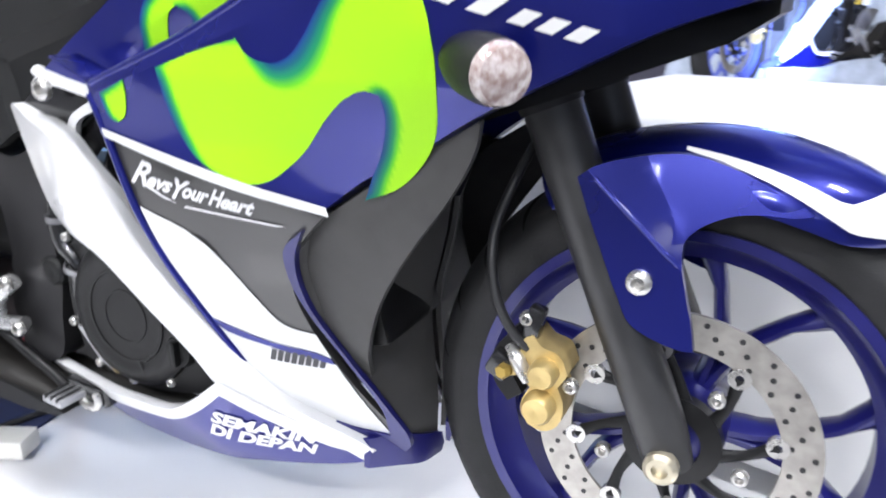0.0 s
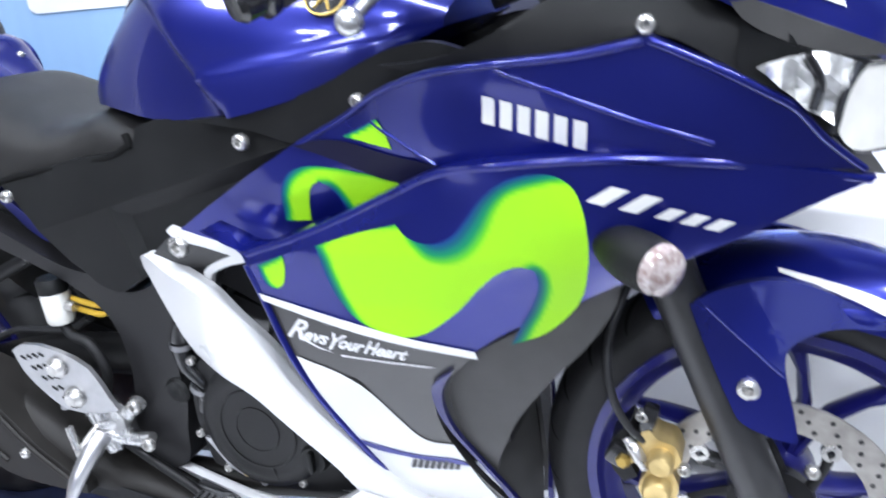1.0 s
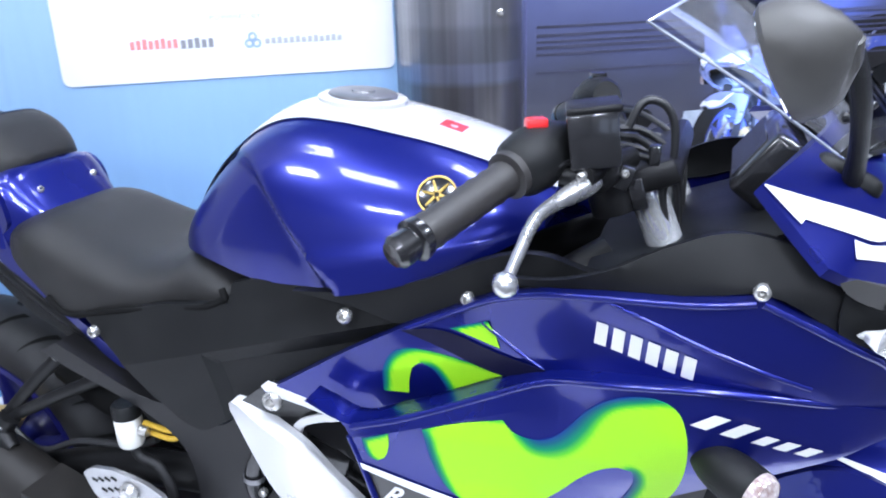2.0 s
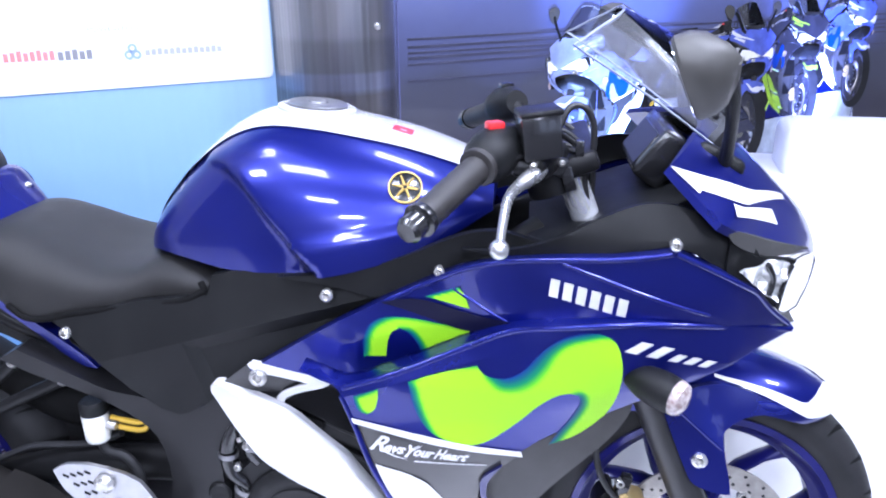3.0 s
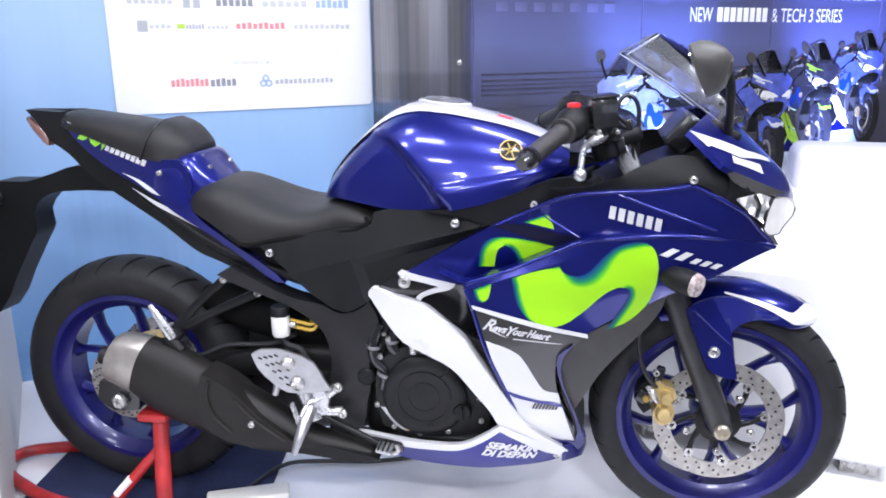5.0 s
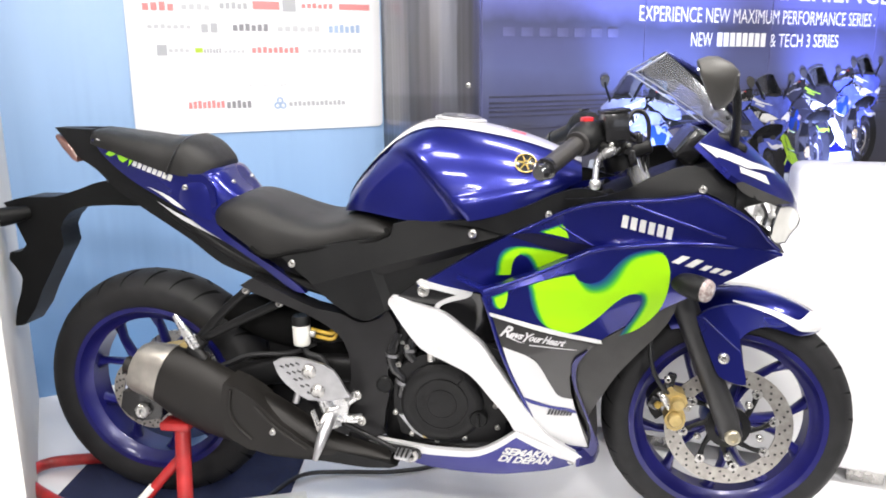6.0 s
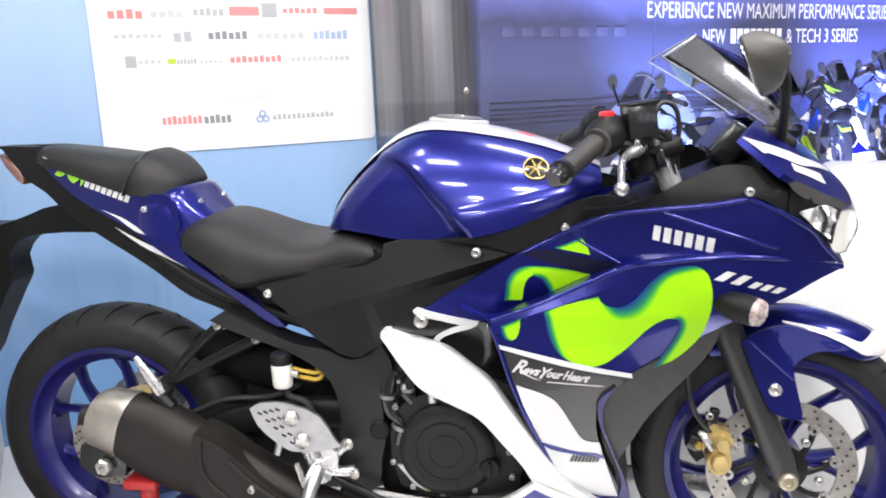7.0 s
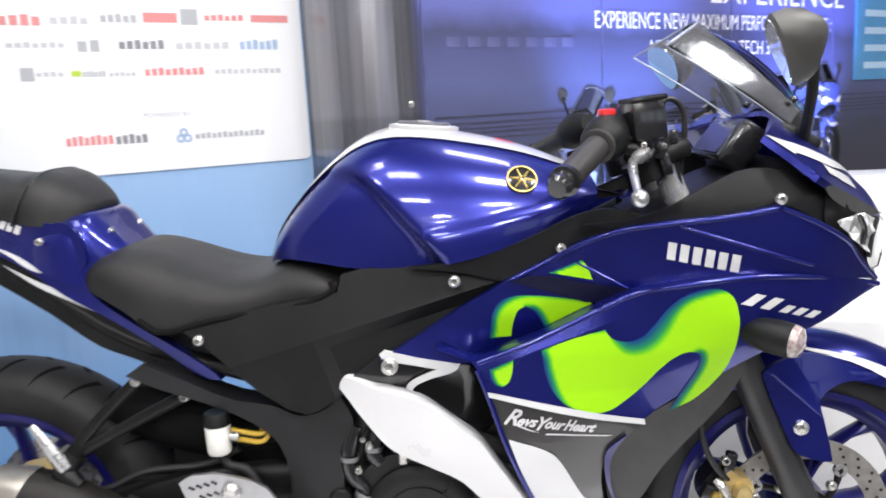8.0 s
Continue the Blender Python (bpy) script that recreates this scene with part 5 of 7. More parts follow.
LIP = [(0.505, 1.036), (0.47, 1.025), (0.43, 1.030), (0.39, 1.036), (0.35, 1.048), (0.30, 1.063), (0.25, 1.070), (0.215, 1.070), (0.195, 1.074)]
INNER = [(0.505, 1.105), (0.47, 1.100), (0.43, 1.090), (0.39, 1.080), (0.35, 1.079), (0.30, 1.083), (0.25, 1.086), (0.215, 1.085), (0.190, 1.084)]
for side in (1, -1):
    bm = bmesh.new()
    rows = []
    for (z, xl), (z2, xi) in zip(curve_line(LIP, 3, False), curve_line(INNER, 3, False)):
        yl = low_y(xl, z) + 0.004
        row = []
        for k in range(7):
            t = k / 6
            x = xl + (xi - xl) * t
            y = yl + (-0.012 - yl) * t
            row.append((x, side * y, z))
        rows.append(row + [(x - 0.005, y + side * 0.004, z) for x, y, z in reversed(row)])
    rings(bm, rows)
    pan = part("lower_inner_panel", bm, INNERM, bike, "black inner panel beside the front wheel" if side > 0 else "")
    bm = bmesh.new()
    rows = []
    for x, y, z, h in curve_line([(1.040, -0.112, 0.212, 0.020), (1.064, -0.080, 0.206, 0.022), (1.080, -0.048, 0.194, 0.020), (1.088, -0.012, 0.186, 0.014)], 4, False):
        rows.append([(x + 0.003, side * y, z + h), (x + 0.006, side * y, z), (x + 0.002, side * y, z - h), (x - 0.004, side * y, z - h), (x - 0.004, side * y, z + h)])
    rings(bm, rows)
    part("chin_lip", bm, RIM, pan, "dark blue lip closing the chin" if side > 0 else "")
blend_decal("swoosh", O_TEAL_S, low_y, FAIR_LOW, "lime green swoosh fading into teal at its rim", -0.0012, crisp=CREASE_E)
blend_decal("swoosh_drop", O_GREEN_DOT, low_y, FAIR_LOW, "lime green drop", -0.0012, 0.008, (-1, 0))
blend_decal("swoosh_leg", O_GREEN_LEG, up_y, FAIR_UP, "lime green arch", -0.0012, 0.012, (-1, 0.2))
blend_decal("swoosh_tip", O_GREEN_TIP, up_y, FAIR_UP, "lime green tip", -0.0012, 0.004)
decal("air_slot", O_SLOT, up_y, SLOTM, FAIR_UP, "dark decal for the shade in the air slot", -0.0030)
decal("white_line", O_WHITE_LINE, low_y, WHITE, FAIR_LOW, "thin white line", -0.003)
decal("white_panel", O_WHITE_A, low_y, WHITE, FLANK, "white panel", 0.001)
decal("white_panel", O_WHITE_B, low_y, WHITE, FLANK, "white panel", 0.001)
decal("blue_stripe", O_STRIPE_B, low_y, BLUE, FLANK, "blue stripe", -0.0005)
shell("scoop_hook", O_HOOK, up_y, WHITE, INSERT, "white hooked trim", off=-0.002, thick=0.006, edge=0.001)


def rolled_edge(pts, yf, r, parent, off=0.0, side=1):
    """A thin rounded lip along a panel's edge or crease."""
    b = bmesh.new()
    tube(b, [(x, side * (yf(x, z) + off), z) for x, z in pts], r, 10, 3)
    part("rolled_edge", b, BLUE, parent)


def stretch(a, b2, n=8):
    return [(a[0] + (b2[0] - a[0]) * k / n, a[1] + (b2[1] - a[1]) * k / n) for k in range(n + 1)]


rolled_edge([(0.835, 0.650), (0.891, 0.670), (0.954, 0.695), (1.01, 0.721), (1.065, 0.745), (1.13, 0.7555), (1.215, 0.7625), (1.315, 0.7555), (1.43, 0.7265)], low_y, 0.0042, FAIR_LOW, 0.0022)
rolled_edge(stretch((1.125, 0.8375), (1.306, 0.7745)), up_y, 0.0026, FAIR_UP, 0.0006)
rolled_edge([(0.89, 0.761), (0.95, 0.790), (0.995, 0.8145), (1.051, 0.8335), (1.116, 0.8415), (1.189, 0.8475), (1.225, 0.8530), (1.252, 0.8585)], up_y, 0.0036, FAIR_UP, 0.0005)
rolled_edge([(1.257, 0.8590), (1.285, 0.8460), (1.312, 0.8325), (1.340, 0.8160), (1.365, 0.7985), (1.380, 0.7810), (1.391, 0.7680), (1.424, 0.7370)], up_y, 0.0036, FAIR_UP, 0.0005)
rolled_edge([(0.834, 0.640), (0.848, 0.600), (0.868, 0.531), (0.890, 0.466), (0.915, 0.401), (0.938, 0.338)], low_y, 0.0042, FLANK, 0.001)
rolled_edge(stretch((0.985, 0.7865), (1.055, 0.7475), 5), up_y, 0.0026, FAIR_UP, 0.0006)


def along_side(x0, z0, x1, z1, yf, off):
    d = Vector((x1 - x0, 0, z1 - z0)).normalized()
    n = Vector((-d.z, 0, d.x))

    def place(u, v):
        p = Vector((x0, 0, z0)) + d * u + n * v
        return (p.x, yf(p.x, p.z) + off, p.z)
    return place


def maker_bars(name, n, place, length, h, mat, parent, slant=0.25, gap=0.78):
    """A row of slanted blocks standing in for a maker's mark, laid on the flank."""
    w = length / n
    for k in range(n):
        bm = bmesh.new()
        a, b2 = k * w, k * w + w * gap
        rows = []
        for j in range(4):
            v = h * j / 3
            rows.append([place(a + (b2 - a) * i / 3 + slant * v, v) for i in range(4)])
        rings(bm, rows, False, False)
        part(name, bm, mat, parent)


maker_bars("maker_mark", 6, along_side(1.108, 0.790, 1.205, 0.768, up_y, -0.0015), 0.104, 0.025, WHITE, FAIR_UP, -0.12, 0.68)
pl = along_side(1.205, 0.726, 1.318, 0.693, low_y, -0.0016)
maker_bars("model_mark", 2, pl, 0.056, 0.019, WHITE, FAIR_LOW, 0.9, 0.55)
maker_bars("model_mark", 3, lambda u, v: pl(u + 0.058, v), 0.062, 0.012, WHITE, FAIR_LOW, 0.9, 0.62)
bm = bmesh.new()
pl2 = along_side(0.868, 0.557, 1.030, 0.5255, low_y, 0.0022)
pen = 0.0
for body, h, w, lift in (("R", 0.025, 0.026, -0.001), ("evs", 0.0155, 0.031, 0.0), ("Y", 0.021, 0.022, -0.004), ("our", 0.0155, 0.030, 0.0), ("H", 0.017, 0.018, 0.0), ("eart", 0.0155, 0.036, 0.0)):
    write(bm, body, h, lambda u, v, p=pen, q=lift: pl2(p + u, v + q), w, 0.55, 0.0008)
    pen += w - {"R": 0.006, "Y": 0.010, "H": 0.005}.get(body, 0.0015)
bm.faces.new([bm.verts.new(pl2(u, v)) for u, v in ((0.064, -0.011), (0.110, -0.0085), (0.158, -0.006), (0.168, -0.0035), (0.156, -0.0042), (0.110, -0.0062), (0.066, -0.0085))])
bm.faces.new([bm.verts.new(pl2(u, v)) for u, v in ((0.017, -0.001), (0.040, -0.0075), (0.057, -0.0085), (0.040, -0.0055), (0.021, 0.001))])
part("slogan", bm, WHITE, FLANK, "white slanted lettering")
bm = bmesh.new()
write(bm, "SEMAKIN", 0.0195, along_side(0.869, 0.2508, 0.965, 0.2248, belly_y, -0.0015), 0.120, 0.3, 0.0013)
write(bm, "DI DEPAN", 0.0195, along_side(0.859, 0.2288, 0.957, 0.2038, belly_y, -0.0015), 0.123, 0.3, 0.0013)
part("slogan", bm, WHITE, BELLY, "white lettering")
maker_bars("oil_mark", 8, along_side(0.968, 0.353, 1.022, 0.341, low_y, -0.0005), 0.056, 0.016, BARINK, FLANK, 0.15, 0.75)
for nm, p, r, par in (("fairing_bolt", (0.699, -0.206, 0.634), 0.013, INSERT), ("cover_bolt", (0.804, -0.190, 0.759), 0.0095, COVER), ("cover_bolt", (0.394, -0.178, 0.678), 0.0085, COVER),
                      ("cowl_bolt", (1.255, -0.266, 0.871), 0.0075, FAIR_UP), ("fairing_bolt", (0.964, -0.203, 0.805), 0.0075, FAIR_UP), ("belly_bolt", (1.026, -0.090, 0.199), 0.013, BELLY),
                      ("belly_bolt", (0.615, -0.158, 0.222), 0.013, BELLY)):
    bolt(nm, p, r, par)


# ---- tank, seats and tail ----
def smooth_rows(rows, n=4):
    return curve_line(rows, n, False, 80)


def hull(rows, p=0.85, q=0.85, seg=24, shape=None, lift=0.0, a0=0.0, a1=math.pi):
    """Arched cross-sections along x: rows of (x, z bottom, z top, half width)."""
    loops = []
    for x, zb, zt, w in rows:
        loop = []
        for k in range(seg + 1):
            a = a0 + (a1 - a0) * k / seg
            c, s = math.cos(a), math.sin(a)
            y = -w * math.copysign(abs(c) ** p, c)
            z = zb + (zt - zb) * abs(s) ** q
            if shape:
                y, z = shape(x, y, z, zb, zt, w)
            nrm = Vector((0, -c * max(zt - zb, 0.02), abs(s) * w + 1e-4)).normalized()
            loop.append((x, y + nrm.y * lift, z + nrm.z * lift))
        loops.append(loop)
    return loops


TANK = smooth_rows([(0.485, 0.775, 0.795, 0.055), (0.505, 0.785, 0.832, 0.100), (0.535, 0.790, 0.872, 0.132), (0.586, 0.786, 0.927, 0.158), (0.654, 0.778, 0.976, 0.180), (0.70, 0.778, 0.989, 0.188),
                    (0.76, 0.782, 0.986, 0.192), (0.824, 0.792, 0.974, 0.190), (0.901, 0.812, 0.954, 0.178), (0.977, 0.842, 0.924, 0.155), (1.03, 0.866, 0.896, 0.115)], 10)


def knee(x, y, z, zb, zt, w):
    """The knee hollow: the flank draws in behind a slanting crease, low down."""
    edge = 0.676 + 0.90 * (0.923 - z)
    d = -math.log(math.exp(-70 * (edge - x)) + math.exp(-70 * (0.940 - z))) / 70
    f = np.clip(d / 0.024, 0, 1)
    f = f * f * (3 - 2 * f)
    ledge = np.clip((0.835 + 0.16 * (x - 0.74) - z) / 0.012, 0, 1) * np.clip((x - 0.74) / 0.03, 0, 1)
    return y * (1 - 0.15 * f + 0.035 * ledge), z


bm = bmesh.new()
rings(bm, hull(TANK, 0.86, 0.82, 80, knee))
tank = part("fuel_tank", bm, BLUE, bike, "glossy blue fuel tank with a silver white top")
bm = bmesh.new()
top_rows = [r for r in TANK if r[0] > 0.487]
loops = []
for r, lp in zip(top_rows, hull(top_rows, 0.86, 0.82, 40, None, 0.0028, radians(66), radians(114))):
    loops.append(lp)
rings(bm, loops, False, False)
part("tank_top", bm, PEARL, tank, "silver white painted top")
bm = bmesh.new()
lathe(bm, [(0.060, -0.01), (0.060, 0.003), (0.054, 0.006), (0.042, 0.005), (0.038, 0.002), (0.0, 0.003)], (0.755, 0, 0.9875), (0.10, 0, 1), 40)
cap = part("filler_ring", bm, PEARL, tank, "silver filler ring")
bm = bmesh.new()
lathe(bm, [(0.046, 0.0), (0.046, 0.006), (0.042, 0.0085), (0.016, 0.0085), (0.015, 0.0105), (0.0, 0.0105)], (0.755, 0, 0.9895), (0.10, 0, 1), 40)
part("filler_cap", bm, CAPM, cap, "grey metal filler cap")


def tank_y(x, z):
    """The tank's right flank at (x, z)."""
    r = [np.interp(x, [q[0] for q in TANK], [q[i] for q in TANK]) for i in (1, 2, 3)]
    s = np.clip((z - r[0]) / (r[1] - r[0]), 0.001, 1) ** (1 / 0.82)
    return -float(r[2] * math.sqrt(1 - s * s) ** 0.86)


EM = Vector((0.912, tank_y(0.912, 0.903) - 0.001, 0.903))
bm = bmesh.new()
lathe(bm, [(0.0235, -0.004), (0.0235, 0.002), (0.020, 0.004), (0.0, 0.0035)], EM, (0.12, -0.78, 0.6), 36)
emb = part("emblem", bm, GLOSS, tank, "round gold and black emblem")
bm = bmesh.new()
ax = Vector((0.12, -0.78, 0.6)).normalized()
u = ax.orthogonal().normalized()
w = ax.cross(u)
c = EM + ax * 0.0045
lathe(bm, [(0.0215, -0.001), (0.0235, -0.001), (0.0235, 0.001), (0.0215, 0.001)], c - ax * 0.0005, ax, 36, True)
part("emblem_ring", bm, BRASS, emb)
for k in range(6):
    bm = bmesh.new()
    a = math.pi / 3 * k
    d = u * math.cos(a) + w * math.sin(a)
    tube(bm, [c + d * 0.003, c + d * 0.018], [0.0022, 0.0012], 8, 1)
    part("emblem_ray", bm, BRASS, emb)
bm = bmesh.new()
zt = lambda x: float(np.interp(x, [q[0] for q in TANK], [q[2] for q in TANK]))
rings(bm, [[(x, y, zt(x) + 0.0022 + n - 1.2 * y * y) for x, y in ((0.875, -0.035), (0.905, -0.035), (0.905, -0.005), (0.875, -0.005))] for n in (0.0, 0.0012)])
part("tank_sticker", bm, REDPL, tank, "small red caution sticker")

SEAT = smooth_rows([(0.168, 0.764, 0.778, 0.080), (0.185, 0.754, 0.800, 0.108), (0.215, 0.742, 0.813, 0.126), (0.25, 0.726, 0.817, 0.138), (0.31, 0.690, 0.802, 0.148), (0.37, 0.696, 0.779, 0.152), (0.43, 0.708, 0.764, 0.150),
                    (0.48, 0.716, 0.768, 0.144), (0.52, 0.722, 0.782, 0.140), (0.56, 0.730, 0.780, 0.147), (0.595, 0.738, 0.769, 0.152), (0.614, 0.745, 0.758, 0.150)], 4)
bm = bmesh.new()
rings(bm, hull(SEAT, 0.50, 0.62, 36))
seat = part("rider_seat", bm, VINYL, bike, "charcoal vinyl rider seat")
# near-black tube put in place of the shaded gap between seat and cover
bm = bmesh.new()
line = [(0.285, -0.146, 0.706), (0.315, -0.150, 0.687), (0.40, -0.156, 0.701), (0.50, -0.154, 0.718), (0.585, -0.160, 0.733), (0.613, -0.160, 0.747), (0.607, -0.157, 0.760)]
tube(bm, line, 0.0050, 10, 6)
part("seat_piping", bm, GROOVE, seat, "near-black line for the shaded gap under the seat")
PILLION = smooth_rows([(-0.168, 0.938, 0.950, 0.025), (-0.145, 0.932, 0.967, 0.060), (-0.075, 0.913, 0.962, 0.080), (0.01, 0.886, 0.951, 0.094), (0.060, 0.871, 0.945, 0.100), (0.086, 0.866, 0.949, 0.104), (0.110, 0.862, 0.951, 0.105), (0.136, 0.862, 0.940, 0.098), (0.157, 0.865, 0.922, 0.085), (0.174, 0.872, 0.903, 0.066), (0.183, 0.880, 0.890, 0.04)], 4)
bm = bmesh.new()
rings(bm, hull(PILLION, 0.60, 0.70, 28))
pill = part("pillion_seat", bm, VINYL, bike, "charcoal vinyl pillion seat")
bm = bmesh.new()
seam_row = [0.094] + [float(np.interp(0.094, [q[0] for q in PILLION], [q[i] for q in PILLION])) for i in (1, 2, 3)]
arch = hull([seam_row], 0.60, 0.70, 28)[0]
tube(bm, [(0.108 - 0.45 * (0.951 - p[2]), p[1] * 1.005, p[2] + 0.0005) for p in arch], 0.0026, 6, 1)
part("seat_seam", bm, GLOSS, pill)


def tail_y(x, z):
    return -float(np.interp(x, (-0.26, -0.15, 0.0, 0.2, 0.4, 0.55), (0.03, 0.062, 0.088, 0.112, 0.135, 0.152)))


for side in (1, -1):
    cow = shell("tail_cowl", O_TAIL_BLUE, tail_y, BLUE, bike, "blue tail cowl" if side > 0 else "", thick=0.02, side=side, edge=0.006)
    und = shell("tail_undertray", O_TAIL_UNDER, tail_y, PLASTIC, bike, off=0.008, thick=0.03, side=side, edge=0.006)
    if side > 0:
        decal("tail_line", [(0.030, 0.797), (0.095, 0.766), (0.185, 0.731), (0.262, 0.690), (0.252, 0.688), (0.217, 0.703), (0.152, 0.731), (0.093, 0.757)], tail_y, WHITE, und, "thin white line", 0.0055)
        decal("tail_line", [(0.011, 0.834), (0.064, 0.814), (0.112, 0.782), (0.089, 0.788), (0.044, 0.817)], tail_y, WHITE, cow, "thin white line", -0.0018)
        b = bmesh.new()
        tube(b, [(x, tail_y(x, z) - 0.001, z) for x, z in ((-0.125, 0.945), (-0.05, 0.923), (0.03, 0.900), (0.085, 0.884))], 0.0016, 6, 3)
        part("cowl_edge", b, PEARL, cow, "thin pale edge line")
        bolt("cowl_bolt", (0.120, -0.116, 0.838), 0.0065, cow)
        decal("tail_swoosh", [(-0.102, 0.909), (-0.076, 0.925), (-0.061, 0.922), (-0.052, 0.906), (-0.033, 0.918), (-0.011, 0.915), (-0.025, 0.894), (-0.038, 0.883), (-0.033, 0.901), (-0.053, 0.89), (-0.064, 0.898), (-0.068, 0.912), (-0.087, 0.904)], tail_y, LIME, cow, "small lime swoosh", -0.0022)
        maker_bars("tail_mark", 8, along_side(-0.028, 0.884, 0.085, 0.846, tail_y, -0.0022), 0.112, 0.015, WHITE, cow, 0.2, 0.78)
core = smooth_rows([(-0.24, 0.945, 0.960, 0.02), (-0.15, 0.880, 0.948, 0.055), (0.0, 0.815, 0.890, 0.08), (0.10, 0.77, 0.815, 0.088), (0.2, 0.72, 0.775, 0.095), (0.4, 0.62, 0.70, 0.11), (0.55, 0.58, 0.72, 0.12)], 3)
bm = bmesh.new()
rings(bm, hull(core, 0.5, 0.5, 16))
part("tail_core", bm, SATIN, bike)
bm = bmesh.new()
rings(bm, hull(smooth_rows([(0.088, 0.80, 0.840, 0.096), (0.11, 0.785, 0.862, 0.107), (0.145, 0.770, 0.874, 0.113), (0.168, 0.760, 0.880, 0.112), (0.184, 0.760, 0.878, 0.106), (0.204, 0.765, 0.855, 0.098), (0.226, 0.775, 0.829, 0.086), (0.248, 0.785, 0.803, 0.065)], 3), 0.45, 0.42, 26))
hump = part("seat_hump", bm, BLUE, bike, "blue hump between the seats")
for side in (1, -1):
    bolt("hump_bolt", (0.212, -side * 0.055, 0.843), 0.0055, hump, (0.7, -side * 0.35, 0.6))
bm = bmesh.new()
rings(bm, hull([(-0.268, 0.944, 0.952, 0.018), (-0.246, 0.922, 0.945, 0.030), (-0.212, 0.894, 0.926, 0.044), (-0.200, 0.886, 0.905, 0.044)], 0.6, 0.6, 14))
part("tail_lamp", bm, TAILRED, bike, "smoky reddish tail lamp")

# number plate hanger with a rear signal
bm = bmesh.new()
prism(bm, O_HANGER[:10] + O_HANGER[10:21] + O_HANGER[23:], 0.030, -0.035, 0.008, 2)
hang = part("plate_hanger", bm, PLASTIC, bike, "black plastic rear mudguard and plate hanger")
bm = bmesh.new()
tube(bm, [(-0.36, -0.03, 0.755), (-0.40, -0.08, 0.750), (-0.45, -0.13, 0.748)], [0.016, 0.024, 0.012], 14, 3)
sig = part("rear_signal", bm, PLASTIC, hang)
bm = bmesh.new()
lathe(bm, [(0.022, 0), (0.022, 0.006), (0.012, 0.014), (0, 0.016)], (-0.415, -0.10, 0.740), (-0.5, -0.6, -0.2), 18)
part("signal_lens", bm, LENS, sig)

# ---- frame, engine, swinging arm ----
for side in (1, -1):
    bm = bmesh.new()
    prism(bm, O_FRAME, -side * 0.105, -side * 0.152, 0.008)
    spar = part("frame_plate", bm, FRAMEM, bike, "satin black frame plate" if side > 0 else "")
    bm = bmesh.new()
    tube(bm, [(0.66, -side * 0.135, 0.60), (0.80, -side * 0.15, 0.66), (0.95, -side * 0.14, 0.74), (1.10, -side * 0.07, 0.82)], [0.028, 0.026, 0.026, 0.028], 12, 4)
    part("frame_rail", bm, SATIN, spar)
    bm = bmesh.new()
    tube(bm, [(0.56, -side * 0.12, 0.57), (0.40, -side * 0.115, 0.615), (0.25, -side * 0.10, 0.66), (0.05, -side * 0.075, 0.78)], 0.014, 10, 4)
    part("seat_rail", bm, SATIN, spar)
bm = bmesh.new()
lathe(bm, [(0.020, -0.01), (0.020, 0.004), (0.016, 0.008), (0.008, 0.008), (0, 0.005)], (0.594, -0.150, 0.389), (0, -1, 0), 24)
part("pivot_cap", bm, PLASTIC, bike)
bm = bmesh.new()
block(bm, (0.36, 0.24, 0.26), Matrix.Translation((0.75, 0, 0.345)), 0.04, 3)
eng = part("engine", bm, CAST, bike, "black twin cylinder engine")
bm = bmesh.new()
block(bm, (0.20, 0.26, 0.24), Matrix.Translation((0.86, 0, 0.53)) @ Matrix.Rotation(radians(25), 4, "Y"), 0.02, 2)
part("cylinder_block", bm, CAST, eng)
for k in range(4):
    bm = bmesh.new()
    block(bm, (0.21, 0.275, 0.008), Matrix.Translation((0.80 + 0.018 * k, 0, 0.47 + 0.03 * k)) @ Matrix.Rotation(radians(25), 4, "Y"), 0.002, 1)
    part("cooling_rib", bm, CAST, eng)
bm = bmesh.new()
prism(bm, [(0.625, 0.42), (0.66, 0.455), (0.72, 0.468), (0.79, 0.44), (0.845, 0.39), (0.875, 0.325), (0.87, 0.275), (0.80, 0.255), (0.70, 0.252), (0.63, 0.27), (0.615, 0.34)], -0.115, -0.150, 0.008)
case = part("clutch_cover", bm, CAST, eng, "black clutch cover with small bolts")
bm = bmesh.new()
lathe(bm, [(0.096, 0.0), (0.096, 0.008), (0.090, 0.014), (0.074, 0.017), (0.070, 0.0155), (0.030, 0.0165), (0.0, 0.0165)], (0.728, -0.148, 0.352), (0, -1, 0), 48)
part("clutch_dome", bm, CAST, case)
for r in (0.060, 0.034):
    bm = bmesh.new()
    lathe(bm, [(r - 0.0025, -0.002), (r - 0.0015, 0.0012), (r + 0.0015, 0.0012), (r + 0.0025, -0.002)], (0.728, -0.1642, 0.352), (0, -1, 0), 48, True)
    part("casting_ring", bm, CAST, case)
for a, r0, r1 in ((52, 0.06, 0.086), (-76, 0.06, 0.082)):
    bm = bmesh.new()
    ca, sa = math.cos(radians(a)), math.sin(radians(a))
    tube(bm, [(0.728 + r0 * ca, -0.1635, 0.352 + r0 * sa), (0.728 + r1 * ca, -0.1615, 0.352 + r1 * sa)], 0.0030, 8, 1)
    part("casting_rib", bm, CAST, case)
bm = bmesh.new()
lathe(bm, [(0.021, 0), (0.021, 0.014), (0.018, 0.019), (0.0, 0.019)], (0.814, -0.150, 0.322), (0, -1, 0), 24)
oil = part("oil_cap", bm, PLASTIC, case)
bm = bmesh.new()
block(bm, (0.007, 0.012, 0.032), Matrix.Translation((0.814, -0.172, 0.322)), 0.002, 2)
part("cap_bar", bm, PLASTIC, oil)
